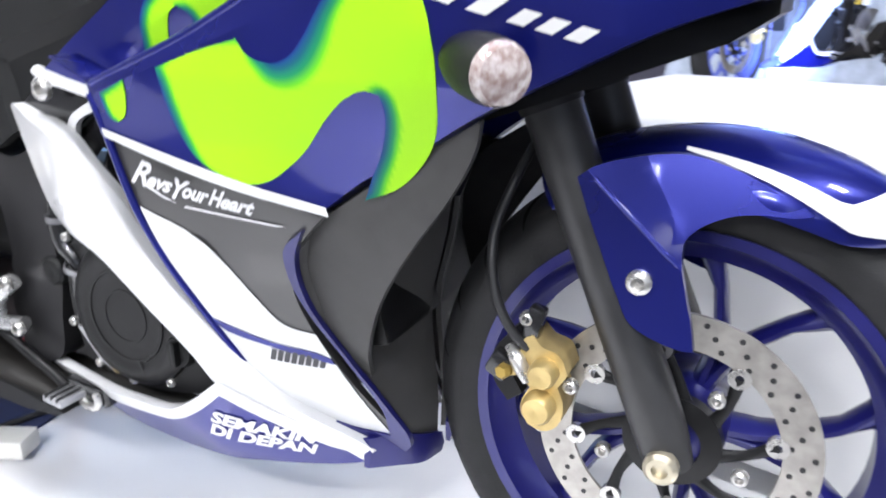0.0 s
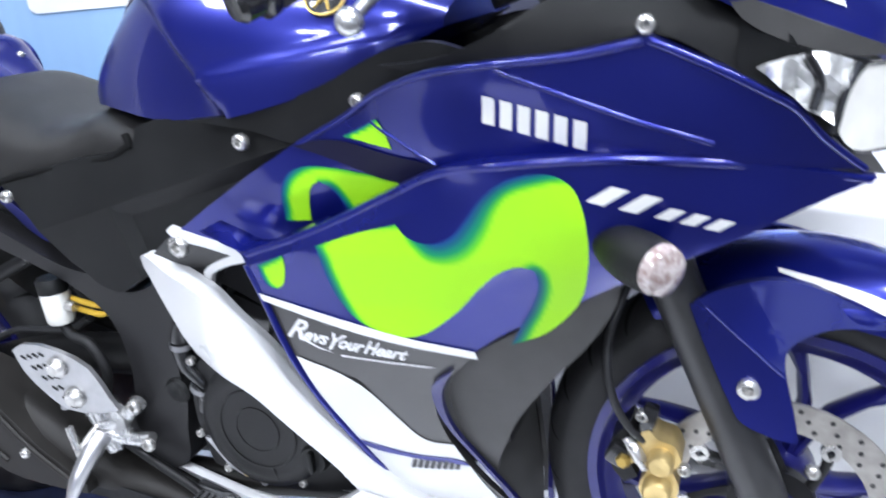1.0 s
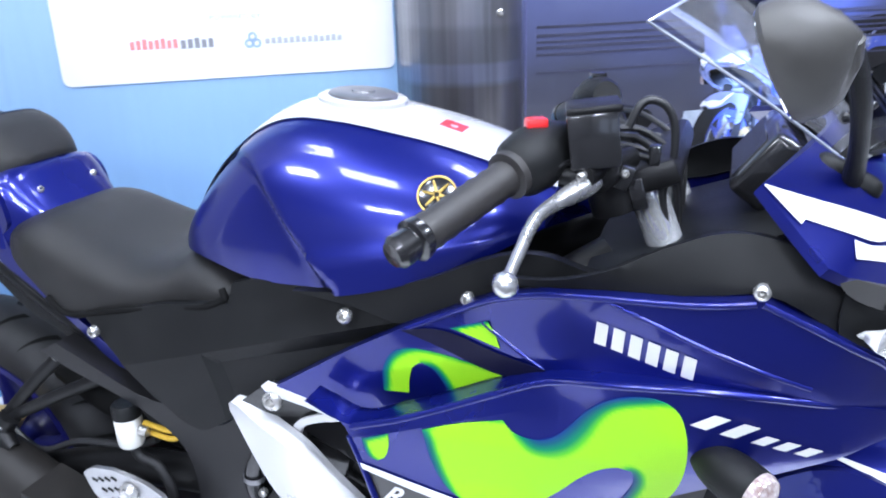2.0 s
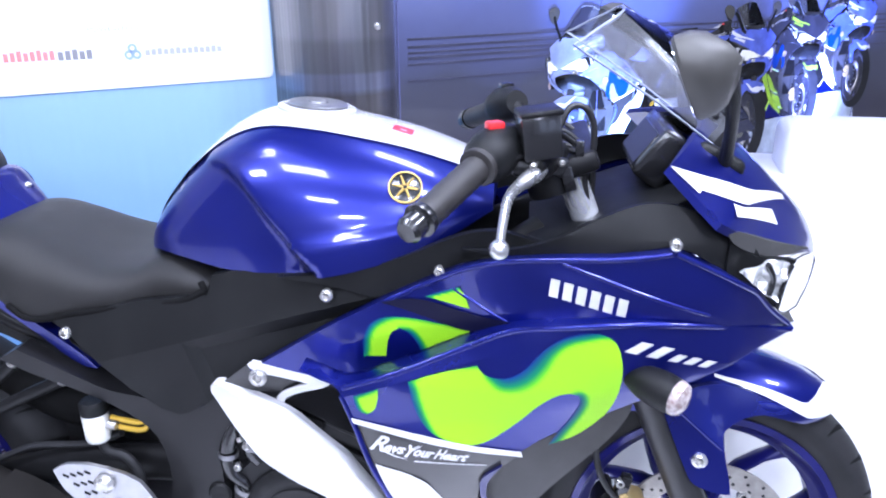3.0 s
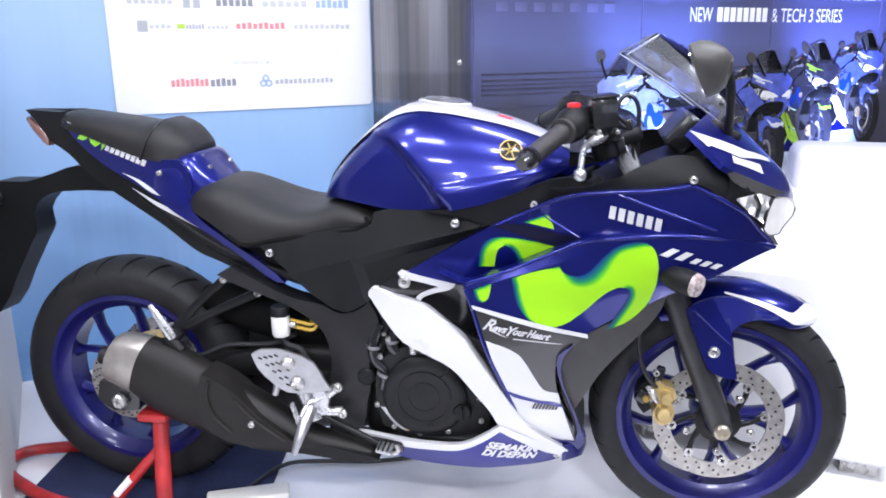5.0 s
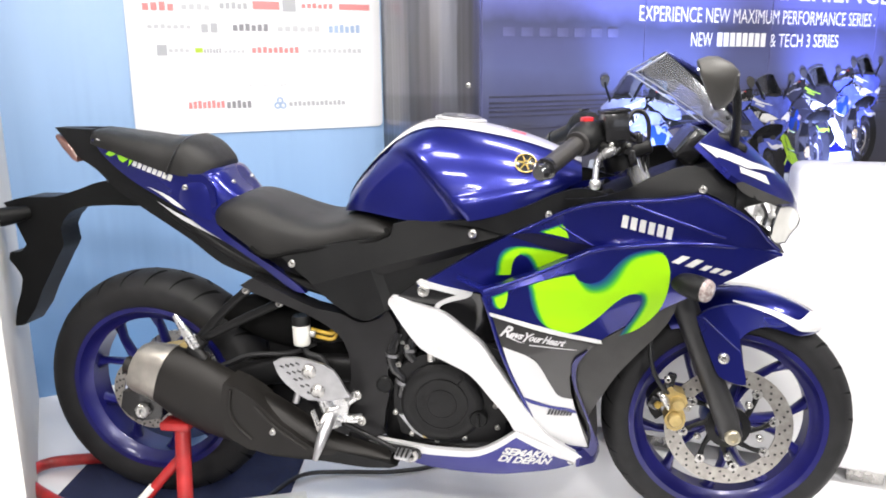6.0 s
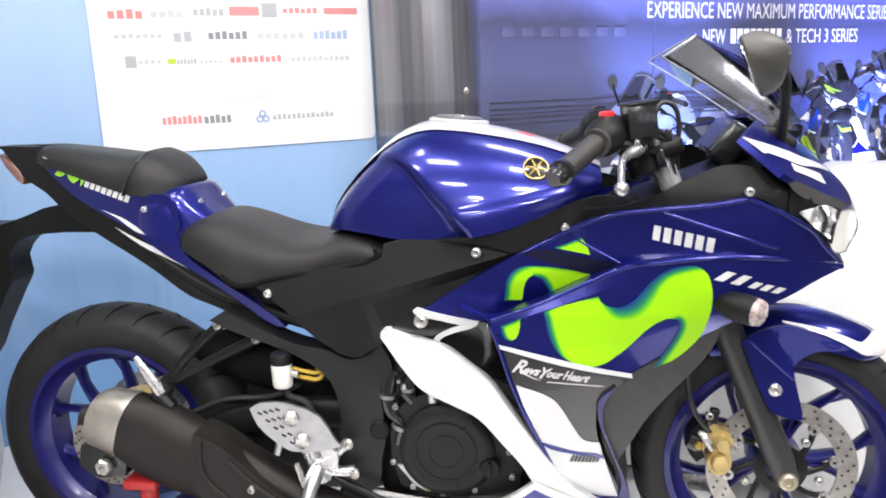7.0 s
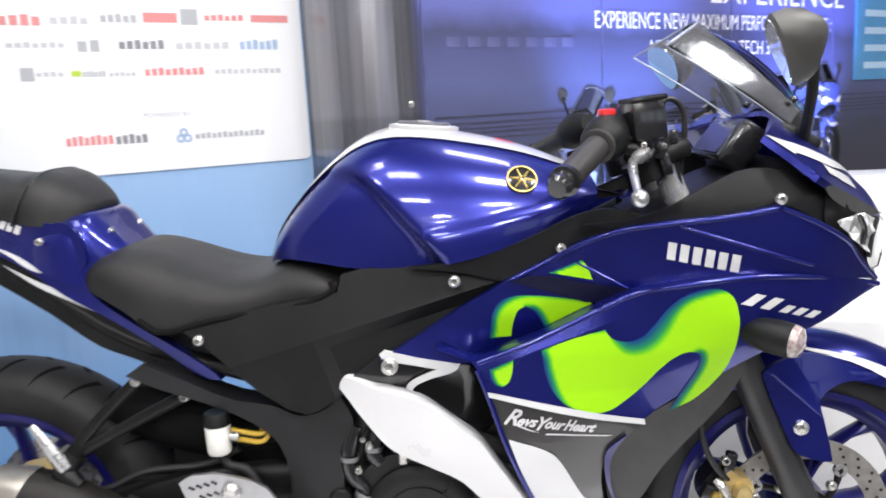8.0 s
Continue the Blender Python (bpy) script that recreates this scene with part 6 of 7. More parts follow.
for p in ((0.618, 0.322), (0.640, 0.385), (0.656, 0.270), (0.716, 0.258), (0.781, 0.268), (0.851, 0.352), (0.856, 0.299), (0.628, 0.440)):
    bolt("case_bolt", (p[0], -0.152, p[1]), 0.0065, case)
bolt("drain_bolt", (0.690, -0.153, 0.271), 0.009, case, mat=GOLD)
bm = bmesh.new()
tube(bm, [(0.703, -0.150, 0.452), (0.704, -0.152, 0.480)], 0.009, 14, 1)
part("cable_end", bm, STEEL, eng)
bm = bmesh.new()
tube(bm, [(0.704, -0.152, 0.480), (0.70, -0.13, 0.54), (0.74, -0.10, 0.62), (0.9, -0.06, 0.72)], 0.006, 8, 5)
part("clutch_cable", bm, BLACKCABLE, eng)
bm = bmesh.new()
tube(bm, [(0.63, -0.13, 0.50), (0.66, -0.135, 0.55), (0.72, -0.12, 0.60)], [0.014, 0.018, 0.014], 10, 4)
tube(bm, [(0.62, -0.12, 0.44), (0.64, -0.13, 0.49), (0.68, -0.13, 0.53)], 0.011, 10, 4)
part("coolant_hose", bm, RUBBER, eng)
# glossy castings, pipe and clips in the gap between frame and clutch cover
bm = bmesh.new()
tube(bm, [(0.628, -0.142, 0.515), (0.612, -0.146, 0.470), (0.616, -0.148, 0.430), (0.636, -0.148, 0.405), (0.630, -0.148, 0.360)], [0.012, 0.014, 0.013, 0.011, 0.009], 12, 5)
tube(bm, [(0.66, -0.132, 0.500), (0.652, -0.140, 0.468), (0.664, -0.142, 0.448)], [0.016, 0.017, 0.013], 12, 4)
loom = part("water_pipe", bm, GLOSS, eng, "glossy black water pipe")
for p, d in (((0.6135, -0.148, 0.462), (0.1, 0, 1)), ((0.634, -0.149, 0.398), (0.5, 0, 1)), ((0.653, -0.141, 0.475), (0.1, 0, 1))):
    bm = bmesh.new()
    lathe(bm, [(0.0150, -0.004), (0.0160, -0.004), (0.0160, 0.004), (0.0150, 0.004)], p, d, 20, True)
    part("hose_clip", bm, CAPM, loom)
bolt("clip_screw", (0.650, -0.160, 0.486), 0.0065, loom, (-0.3, -1, 0.3))
bolt("clip_screw", (0.640, -0.158, 0.496), 0.0045, loom, (-0.3, -1, 0.3))
bm = bmesh.new()
block(bm, (0.07, 0.05, 0.055), Matrix.Translation((0.735, -0.125, 0.515)) @ Matrix.Rotation(radians(20), 4, "Y"), 0.012, 2)
part("starter_case", bm, GLOSS, eng)
bm = bmesh.new()
block(bm, (0.05, 0.24, 0.30), Matrix.Translation((1.02, 0, 0.50)) @ Matrix.Rotation(radians(-14), 4, "Y"), 0.01, 2)
part("radiator", bm, SATIN, bike)
bm = bmesh.new()
tube(bm, [(1.0, -0.05, 0.40), (0.98, -0.06, 0.28), (0.90, -0.06, 0.215), (0.76, -0.06, 0.195), (0.62, -0.09, 0.20), (0.50, -0.14, 0.235)], 0.024, 14, 4)
part("exhaust_pipe", bm, MUFFLER, bike)
bm = bmesh.new()
prism(bm, [(0.66, 0.275), (0.685, 0.262), (0.64, 0.318), (0.626, 0.318)], -0.150, -0.156, 0.001, 1)
part("lower_bracket", bm, ALLOY, eng)
bm = bmesh.new()
block(bm, (0.075, 0.02, 0.03), Matrix.Translation((0.642, -0.162, 0.229)), 0.004)
clampb = part("belly_bracket", bm, GLOSS, bike)
bm = bmesh.new()
tube(bm, [(0.632, -0.174, 0.224), (0.650, -0.176, 0.214), (0.668, -0.176, 0.220), (0.666, -0.175, 0.236)], 0.0055, 10, 4)
part("bracket_hook", bm, STEEL, clampb)

for side in (1, -1):
    bm = bmesh.new()
    y = -side * 0.098
    tube(bm, [(0.56, -side * 0.09, 0.40), (0.42, y, 0.40), (0.25, y, 0.375), (0.10, y, 0.335), (RX - 0.04, y, RZ)], [0.036, 0.036, 0.033, 0.028, 0.026], 12, 4, 0.55)
    arm = part("swinging_arm", bm, SATIN, bike, "black swinging arm")
bm = bmesh.new()
lathe(bm, [(0.020, 0), (0.020, 0.010), (0.016, 0.014), (0.008, 0.014), (0.008, 0.005), (0, 0.005)], (-0.022, -0.150, 0.285), (0, -1, 0), 6)
part("axle_nut", bm, STEEL, arm, "large steel axle nut")
bm = bmesh.new()
prism(bm, [(-0.075, 0.33), (-0.02, 0.33), (0.03, 0.31), (0.02, 0.262), (-0.05, 0.258), (-0.085, 0.285)], -0.105, -0.148, 0.004)
part("axle_plate", bm, GLOSS, arm)
bm = bmesh.new()
prism(bm, [(0.02, 0.44), (0.075, 0.452), (0.10, 0.43), (0.075, 0.40), (0.02, 0.405)], -0.088, -0.13, 0.004)
part("rear_caliper", bm, GOLD, bike, "gold rear brake calliper")
bm = bmesh.new()
tube(bm, [(0.09, -0.11, 0.43), (0.16, -0.12, 0.40), (0.25, -0.115, 0.43), (0.36, -0.11, 0.44), (0.42, -0.12, 0.47)], 0.006, 8, 5)
part("rear_hose", bm, BLACKCABLE, bike)
bm = bmesh.new()
pts = [(0.53, 0.42), (0.40, 0.47), (0.28, 0.50), (0.16, 0.52)]
tube(bm, [(x, -0.03, z) for x, z in pts], [0.05, 0.06, 0.06, 0.03], 14, 4, 1.0)
part("tyre_hugger", bm, GROOVE, bike)
bm = bmesh.new()
tube(bm, [(0.50, 0.0, 0.62), (0.44, 0.0, 0.42)], 0.032, 16, 1)
part("rear_shock", bm, SATIN, bike)

bm = bmesh.new()
prism(bm, [(0.275, 0.455), (0.30, 0.47), (0.46, 0.50), (0.60, 0.50), (0.66, 0.42), (0.66, 0.28), (0.60, 0.225), (0.46, 0.205), (0.34, 0.225), (0.28, 0.27)], 0.05, -0.055, 0.012)
part("swinging_arm_body", bm, CAST, bike, "black swinging arm casting and linkage")
bm = bmesh.new()
tube(bm, [(0.36, -0.075, 0.50), (0.42, -0.085, 0.475), (0.50, -0.08, 0.48), (0.57, -0.09, 0.45)], [0.012, 0.016, 0.014, 0.012], 10, 4)
tube(bm, [(0.47, -0.10, 0.53), (0.50, -0.105, 0.47), (0.54, -0.10, 0.42)], 0.010, 10, 4)
part("breather_hose", bm, RUBBER, bike)

# ---- exhaust silencer ----
bm = bmesh.new()
stations = smooth_rows([(0.058, 0.392, 0.066), (0.11, 0.365, 0.078), (0.19, 0.326, 0.076), (0.28, 0.293, 0.066), (0.37, 0.264, 0.050), (0.46, 0.236, 0.027), (0.56, 0.222, 0.017), (0.61, 0.216, 0.008)], 3)
loops = []
for i, (x, z, r) in enumerate(stations):
    tilt = np.interp(x, (0.05, 0.30, 0.5), (0.42, 0.35, 0.05))
    loops.append([(x + r * math.sin(b) * tilt, -0.165 - 0.052 * math.copysign(abs(math.cos(b)) ** 0.8, math.cos(b)) * np.interp(x, (0.05, 0.3, 0.61), (1, 1, 0.45)), z + r * math.copysign(abs(math.sin(b)) ** 0.85, math.sin(b))) for b in (2 * math.pi * k / 28 for k in range(28))])
rings(bm, loops)
muf = part("silencer", bm, MUFFLER, bike, "dark brown black exhaust silencer with a pale metal end cap")
bm = bmesh.new()
loops = []
for x, z, r in ((-0.022, 0.408, 0.045), (-0.018, 0.410, 0.052), (0.0, 0.408, 0.060), (0.058, 0.393, 0.0675)):
    loops.append([(x + r * math.sin(b) * 0.42, -0.165 - 0.0535 * r / 0.0675 * math.copysign(abs(math.cos(b)) ** 0.8, math.cos(b)), z + r * math.copysign(abs(math.sin(b)) ** 0.85, math.sin(b))) for b in (2 * math.pi * k / 28 for k in range(28))])
rings(bm, loops)
part("end_cap", bm, BRUSHED, muf, "brushed titanium coloured end cap")
bm = bmesh.new()
tube(bm, [(-0.020, -0.165, 0.403), (-0.045, -0.165, 0.409)], 0.022, 16, 1)
part("tail_pipe", bm, MUFFLER, muf)
bm = bmesh.new()
prism(bm, [(0.228, 0.400), (0.261, 0.388), (0.301, 0.362), (0.361, 0.304), (0.445, 0.246), (0.443, 0.230), (0.35, 0.230), (0.279, 0.238), (0.225, 0.270), (0.216, 0.336)], -0.150, -0.222, 0.010, 2)
shield = part("heat_shield", bm, MUFFLER, muf, "dark angular heat shield")
for line in ([(0.245, 0.385), (0.240, 0.345), (0.252, 0.300), (0.290, 0.262)], [(0.300, 0.345), (0.345, 0.300), (0.420, 0.248)]):
    bm = bmesh.new()
    tube(bm, [(x, -0.2235, z) for x, z in line], 0.0042, 8, 5)
    part("shield_ridge", bm, MUFFLER, shield)
bm = bmesh.new()
prism(bm, [(0.26, 0.238), (0.40, 0.236), (0.50, 0.234), (0.63, 0.210), (0.61, 0.203), (0.45, 0.209), (0.27, 0.228)], -0.15, -0.20, 0.004)
part("lower_shield", bm, PLASTIC, muf)
bolt("silencer_bolt", (0.345, -0.230, 0.290), 0.0075, muf)
bolt("silencer_bolt", (0.33, -0.20, 0.226), 0.006, muf)

# ---- foot controls ----
bm = bmesh.new()
prism(bm, O_FOOTPLATE, -0.196, -0.202, 0.001, 2)
heel = part("heel_plate", bm, ALLOY, bike, "pierced silver alloy heel plate")
# short black bars on the uncut plate stand for the dark of its slots
for k in range(5):
    for j in range(4):
        x, z = 0.3655 + 0.0155 * k + 0.0125 * j, 0.4400 - 0.0150 * k + 0.0030 * j
        if min(math.hypot(x - 0.430, z - 0.432), math.hypot(x - 0.449, z - 0.386)) < 0.022 or x > 0.445 or z > 0.452:
            continue
        bm = bmesh.new()
        tube(bm, [(x - 0.0048, -0.2015, z + 0.0022), (x + 0.0048, -0.2015, z - 0.0022)], 0.0024, 8, 1)
        part("pierced_slot", bm, GLOSS, heel)
for p in ((0.430, 0.432), (0.449, 0.386)):
    bm = bmesh.new()
    lathe(bm, [(0.0165, 0), (0.0165, 0.005), (0.010, 0.011), (0.004, 0.010), (0, 0.009)], (p[0], -0.203, p[1]), (0, -1, 0), 24)
    part("plate_bolt", bm, STEEL, heel)
bm = bmesh.new()
tube(bm, [(0.533, -0.172, 0.371), (0.500, -0.178, 0.343), (0.472, -0.186, 0.333)], [0.012, 0.011, 0.015], 12, 4)
tube(bm, [(0.542, -0.172, 0.309), (0.505, -0.178, 0.310), (0.472, -0.186, 0.325)], [0.012, 0.011, 0.015], 12, 4)
tube(bm, [(0.455, -0.186, 0.372), (0.470, -0.186, 0.330), (0.485, -0.19, 0.292)], [0.020, 0.020, 0.014], 12, 3, 0.5)
prism(bm, [(0.456, 0.372), (0.500, 0.366), (0.516, 0.348), (0.510, 0.318), (0.490, 0.296), (0.472, 0.300), (0.464, 0.334)], -0.176, -0.190, 0.003)
brk = part("footrest_bracket", bm, POLISH, bike, "cast silver footrest bracket")
for p in ((0.536, 0.372), (0.545, 0.309)):
    bolt("bracket_bolt", (p[0], -0.184, p[1]), 0.0105, brk)
bm = bmesh.new()
tube(bm, [(0.474, -0.195, 0.322), (0.470, -0.225, 0.302), (0.463, -0.250, 0.275), (0.455, -0.264, 0.244)], [0.015, 0.014, 0.011, 0.006], 12, 4)
part("foot_peg", bm, ALLOY, brk, "ribbed silver foot peg")
bm = bmesh.new()
tube(bm, [(0.470, -0.19, 0.338), (0.462, -0.22, 0.318), (0.455, -0.225, 0.300), (0.440, -0.22, 0.345)], 0.006, 10, 4)
part("return_spring", bm, STEEL, brk)
bm = bmesh.new()
tube(bm, [(0.49, -0.175, 0.30), (0.56, -0.18, 0.27), (0.62, -0.185, 0.245), (0.645, -0.195, 0.238)], 0.007, 10, 4)
pedal = part("brake_pedal", bm, SATIN, bike, "black brake pedal with a ribbed silver pad")
bm = bmesh.new()
block(bm, (0.034, 0.040, 0.011), Matrix.Translation((0.645, -0.205, 0.243)) @ Matrix.Rotation(radians(8), 4, "Y"), 0.003, 2)
pad = part("pedal_pad", bm, ALLOY, pedal, "ribbed silver pad")
for k in range(3):
    bm = bmesh.new()
    block(bm, (0.0045, 0.036, 0.006), Matrix.Translation((0.635 + 0.010 * k, -0.207, 0.2488 - 0.0014 * k)) @ Matrix.Rotation(radians(8), 4, "Y"), 0.001)
    part("pad_rib", bm, GLOSS, pad)
bm = bmesh.new()
tube(bm, [(0.392, -0.17, 0.372), (0.382, -0.172, 0.34)], [0.010, 0.008], 10, 1)
part("pedal_stop", bm, ALLOY, brk)

# pillion footrest hanger
bm = bmesh.new()
tube(bm, [(0.262, -0.112, 0.600), (0.20, -0.125, 0.545), (0.135, -0.145, 0.475)], 0.011, 10, 3, 0.7)
tube(bm, [(0.342, -0.118, 0.569), (0.24, -0.13, 0.522), (0.135, -0.145, 0.470)], 0.011, 10, 3, 0.7)
tube(bm, [(0.262, -0.112, 0.600), (0.30, -0.115, 0.59), (0.342, -0.118, 0.569)], 0.012, 10, 3, 0.7)
tube(bm, [(0.15, -0.15, 0.48), (0.13, -0.16, 0.455), (0.16, -0.165, 0.43)], [0.018, 0.02, 0.012], 10, 3)
ph = part("pillion_hanger", bm, SATIN, bike, "black triangulated pillion footrest hanger")
for p in ((0.259, 0.598), (0.340, 0.569)):
    bolt("hanger_bolt", (p[0], -0.130, p[1]), 0.0095, ph)
bm = bmesh.new()
tube(bm, [(0.140, -0.168, 0.462), (0.118, -0.170, 0.500), (0.094, -0.172, 0.542)], [0.014, 0.012, 0.0055], 12, 3, 0.7)
part("pillion_peg", bm, POLISH, ph, "folded silver pillion peg")

# rear brake fluid pot
bm = bmesh.new()
lathe(bm, [(0.018, -0.05), (0.020, -0.045), (0.021, 0.0), (0.018, 0.002)], (0.398, -0.150, 0.527), (0, 0, 1), 24)
pot = part("brake_fluid_pot", bm, MILKY, bike, "milky white brake fluid pot with a black cap")
bm = bmesh.new()
lathe(bm, [(0.0215, 0), (0.0215, 0.018), (0.019, 0.022), (0, 0.022)], (0.398, -0.150, 0.526), (0, 0, 1), 20)
part("cap", bm, PLASTIC, pot)
bm = bmesh.new()
tube(bm, [(0.418, -0.150, 0.505), (0.432, -0.150, 0.503)], 0.008, 10, 1)
part("clip", bm, STEEL, pot)
bm = bmesh.new()
for dz, r in ((0.0, 0.0045), (0.014, 0.0045)):
    tube(bm, [(0.418, -0.140, 0.512 - dz), (0.440, -0.138, 0.506 - dz), (0.468, -0.132, 0.502 - dz), (0.476, -0.125, 0.512 - dz), (0.460, -0.120, 0.520 - dz)], r, 8, 5)
part("spring_sleeve", bm, YELLOW, bike, "yellow sleeve")
bm = bmesh.new()
tube(bm, [(0.398, -0.15, 0.475), (0.41, -0.15, 0.455), (0.44, -0.15, 0.445), (0.46, -0.15, 0.40), (0.45, -0.15, 0.36)], 0.008, 10, 5)
part("fluid_hose", bm, RUBBER, bike)

# ---- handlebars and controls ----
def clip_on(side):
    s = -side
    bm = bmesh.new()
    g0, g1 = Vector((1.022, s * 0.215, 0.955)), Vector((0.958, s * 0.338, 0.915))
    d = (g1 - g0).normalized()
    prof = []
    pts, rad = [], []
    for k in range(15):
        pts.append(g0 + d * (0.012 + 0.118 * k / 14))
        rad.append(0.0175 + (0.0012 if k % 2 else 0))
    tube(bm, pts, rad, 20, 1)
    grip = part("grip", bm, GRIP, bike, "ribbed black rubber grip" if side > 0 else "")
    bm = bmesh.new()
    lathe(bm, [(0.020, -0.006), (0.021, 0.0), (0.021, 0.004), (0.016, 0.006), (0.016, 0.012), (0.0165, 0.024), (0.012, 0.03), (0.0, 0.031)], g1 + d * -0.006, d, 24)
    part("bar_end", bm, GLOSS, grip)
    bm = bmesh.new()
    lathe(bm, [(0.024, -0.006), (0.025, 0.0), (0.025, 0.006), (0.019, 0.008)], g0 + d * 0.008, d, 24)
    part("flange", bm, GRIP, grip)
    bm = bmesh.new()
    tube(bm, [g0 - d * 0.075, g0 - d * 0.05, g0 - d * 0.004, g0 + d * 0.006], [0.020, 0.031, 0.031, 0.024], 18, 2)
    sw = part("switch_housing", bm, PLASTIC, bike, "black throttle housing" if side > 0 else "black switch housing")
    bm = bmesh.new()
    block(bm, (0.022, 0.018, 0.012), Matrix.Translation(g0 - d * 0.03 + Vector((0.0, 0, 0.034))) @ Matrix.Rotation(radians(30), 4, "Z"), 0.003)
    part("kill_switch", bm, REDPL if side > 0 else GLOSS, sw, "red kill switch" if side > 0 else "")
    bm = bmesh.new()
    tube(bm, [g0 - d * 0.06, (1.095, s * 0.112, 0.915)], 0.0135, 14, 1)
    part("bar_tube", bm, SATIN, sw)
    bm = bmesh.new()
    lathe(bm, [(0.034, -0.016), (0.034, 0.016), (0.030, 0.018)], (1.108, s * 0.098, 0.905), (-0.36, 0, 1), 24)
    part("bar_clamp", bm, SATIN, sw)
    bm = bmesh.new()
    tip = (1.050, s * 0.358, 0.892)
    line = [(1.108, s * 0.165, 0.950), (1.088, s * 0.195, 0.938), (1.066, s * 0.235, 0.930), (1.056, s * 0.275, 0.925), (1.052, s * 0.318, 0.908), tip]
    tube(bm, line, [0.006, 0.0115, 0.0078, 0.0064, 0.0056, 0.005], 12, 5, 1.0)
    lever = part("lever", bm, POLISH, bike, "polished silver brake lever" if side > 0 else "silver clutch lever")
    bm = bmesh.new()
    bmesh.ops.create_uvsphere(bm, u_segments=18, v_segments=12, radius=0.0115, matrix=Matrix.Translation(tip))
    part("lever_ball", bm, POLISH, lever)
    bm = bmesh.new()
    tube(bm, [(1.105, s * 0.16, 0.944), (1.09, s * 0.18, 0.942), (1.06, s * 0.185, 0.946)], [0.014, 0.017, 0.013], 12, 3)
    part("lever_perch", bm, SATIN, lever)
    return grip


clip_on(1)
clip_on(-1)
bm = bmesh.new()
block(bm, (0.050, 0.054, 0.056), Matrix.Translation((1.090, -0.176, 0.984)) @ Matrix.Rotation(radians(12), 4, "Z") @ Matrix.Rotation(radians(-6), 4, "Y"), 0.004)
resv = part("brake_reservoir", bm, GLOSS, bike, "black square brake fluid reservoir")
bm = bmesh.new()
block(bm, (0.054, 0.058, 0.008), Matrix.Translation((1.089, -0.176, 1.014)) @ Matrix.Rotation(radians(12), 4, "Z") @ Matrix.Rotation(radians(-6), 4, "Y"), 0.003)
part("reservoir_lid", bm, SATIN, resv)
bm = bmesh.new()
tube(bm, [(1.09, -0.158, 0.97), (1.092, -0.16, 0.945)], [0.014, 0.016], 12, 1)
tube(bm, [(1.085, -0.20, 0.948), (1.12, -0.12, 0.952)], 0.013, 12, 1)
part("master_cylinder", bm, SATIN, resv)
bm = bmesh.new()
tube(bm, [(1.118, -0.125, 0.985), (1.135, -0.12, 1.012), (1.155, -0.115, 1.005), (1.165, -0.11, 0.96), (1.155, -0.105, 0.91), (1.165, -0.10, 0.86)], 0.0045, 10, 6)
part("front_hose", bm, BLACKCABLE, bike, "black hose in a loop")
for k, (y0, z0) in enumerate(((-0.115, 0.955), (-0.10, 0.97), (-0.085, 0.935), (-0.06, 0.95), (-0.03, 0.965), (0.05, 0.945), (0.08, 0.96))):
    bm = bmesh.new()
    tube(bm, [(1.06, y0 * 1.8, 0.96), (1.12, y0, z0), (1.16, y0 * 0.8, 0.93), (1.17, y0 * 0.5, 0.86)], 0.0038 + 0.0006 * (k % 3), 8, 5)
    part("control_cable", bm, BLACKCABLE, bike)
bm = bmesh.new()
block(bm, (0.05, 0.05, 0.02), Matrix.Translation((1.09, 0, 0.945)), 0.006)
part("ignition_lock", bm, SATIN, bike)
for at, size, turn in (((1.118, -0.150, 0.938), (0.020, 0.014, 0.026), 20), ((1.132, -0.128, 0.915), (0.016, 0.012, 0.034), -15), ((1.102, -0.135, 0.962), (0.026, 0.016, 0.014), 35), ((1.146, -0.118, 0.955), (0.012, 0.012, 0.022), 0)):
    bm = bmesh.new()
    block(bm, size, Matrix.Translation(at) @ Matrix.Rotation(radians(turn), 4, "Y"), 0.002)
    part("wire_connector", bm, GLOSS, bike)
for at, ax in (((1.121, -0.162, 0.944), (0.3, -1, 0.2)), ((1.106, -0.150, 0.966), (-0.2, -1, 0.4)), ((1.085, -0.205, 0.950), (-0.3, -1, 0))):
    bolt("clamp_screw", at, 0.0045, bike, ax)

# instrument pod and inner cowl
bm = bmesh.new()
block(bm, (0.05, 0.17, 0.080), Matrix.Translation((1.262, 0, 0.932)) @ Matrix.Rotation(radians(38), 4, "Y"), 0.010, 3)
dash = part("instrument_pod", bm, GLOSS, bike, "black instrument pod")
bm = bmesh.new()
block(bm, (0.004, 0.145, 0.055), Matrix.Translation((1.2405, 0, 0.9445)) @ Matrix.Rotation(radians(38), 4, "Y"), 0.002, 1)
part("display", bm, GLOSS, dash)
bm = bmesh.new()
rows = [[(x, y, z) for y, z in ((-w, z0), (-w * 0.7, z0 + 0.012), (0, z0 + 0.02), (w * 0.7, z0 + 0.012), (w, z0), (w, z0 - 0.06), (-w, z0 - 0.06))] for x, w, z0 in ((1.08, 0.165, 0.815), (1.16, 0.175, 0.84), (1.24, 0.155, 0.872), (1.31, 0.115, 0.895), (1.37, 0.075, 0.88))]
rings(bm, rows)
part("inner_cowl", bm, PLASTIC, bike, "matt black inner cowl")

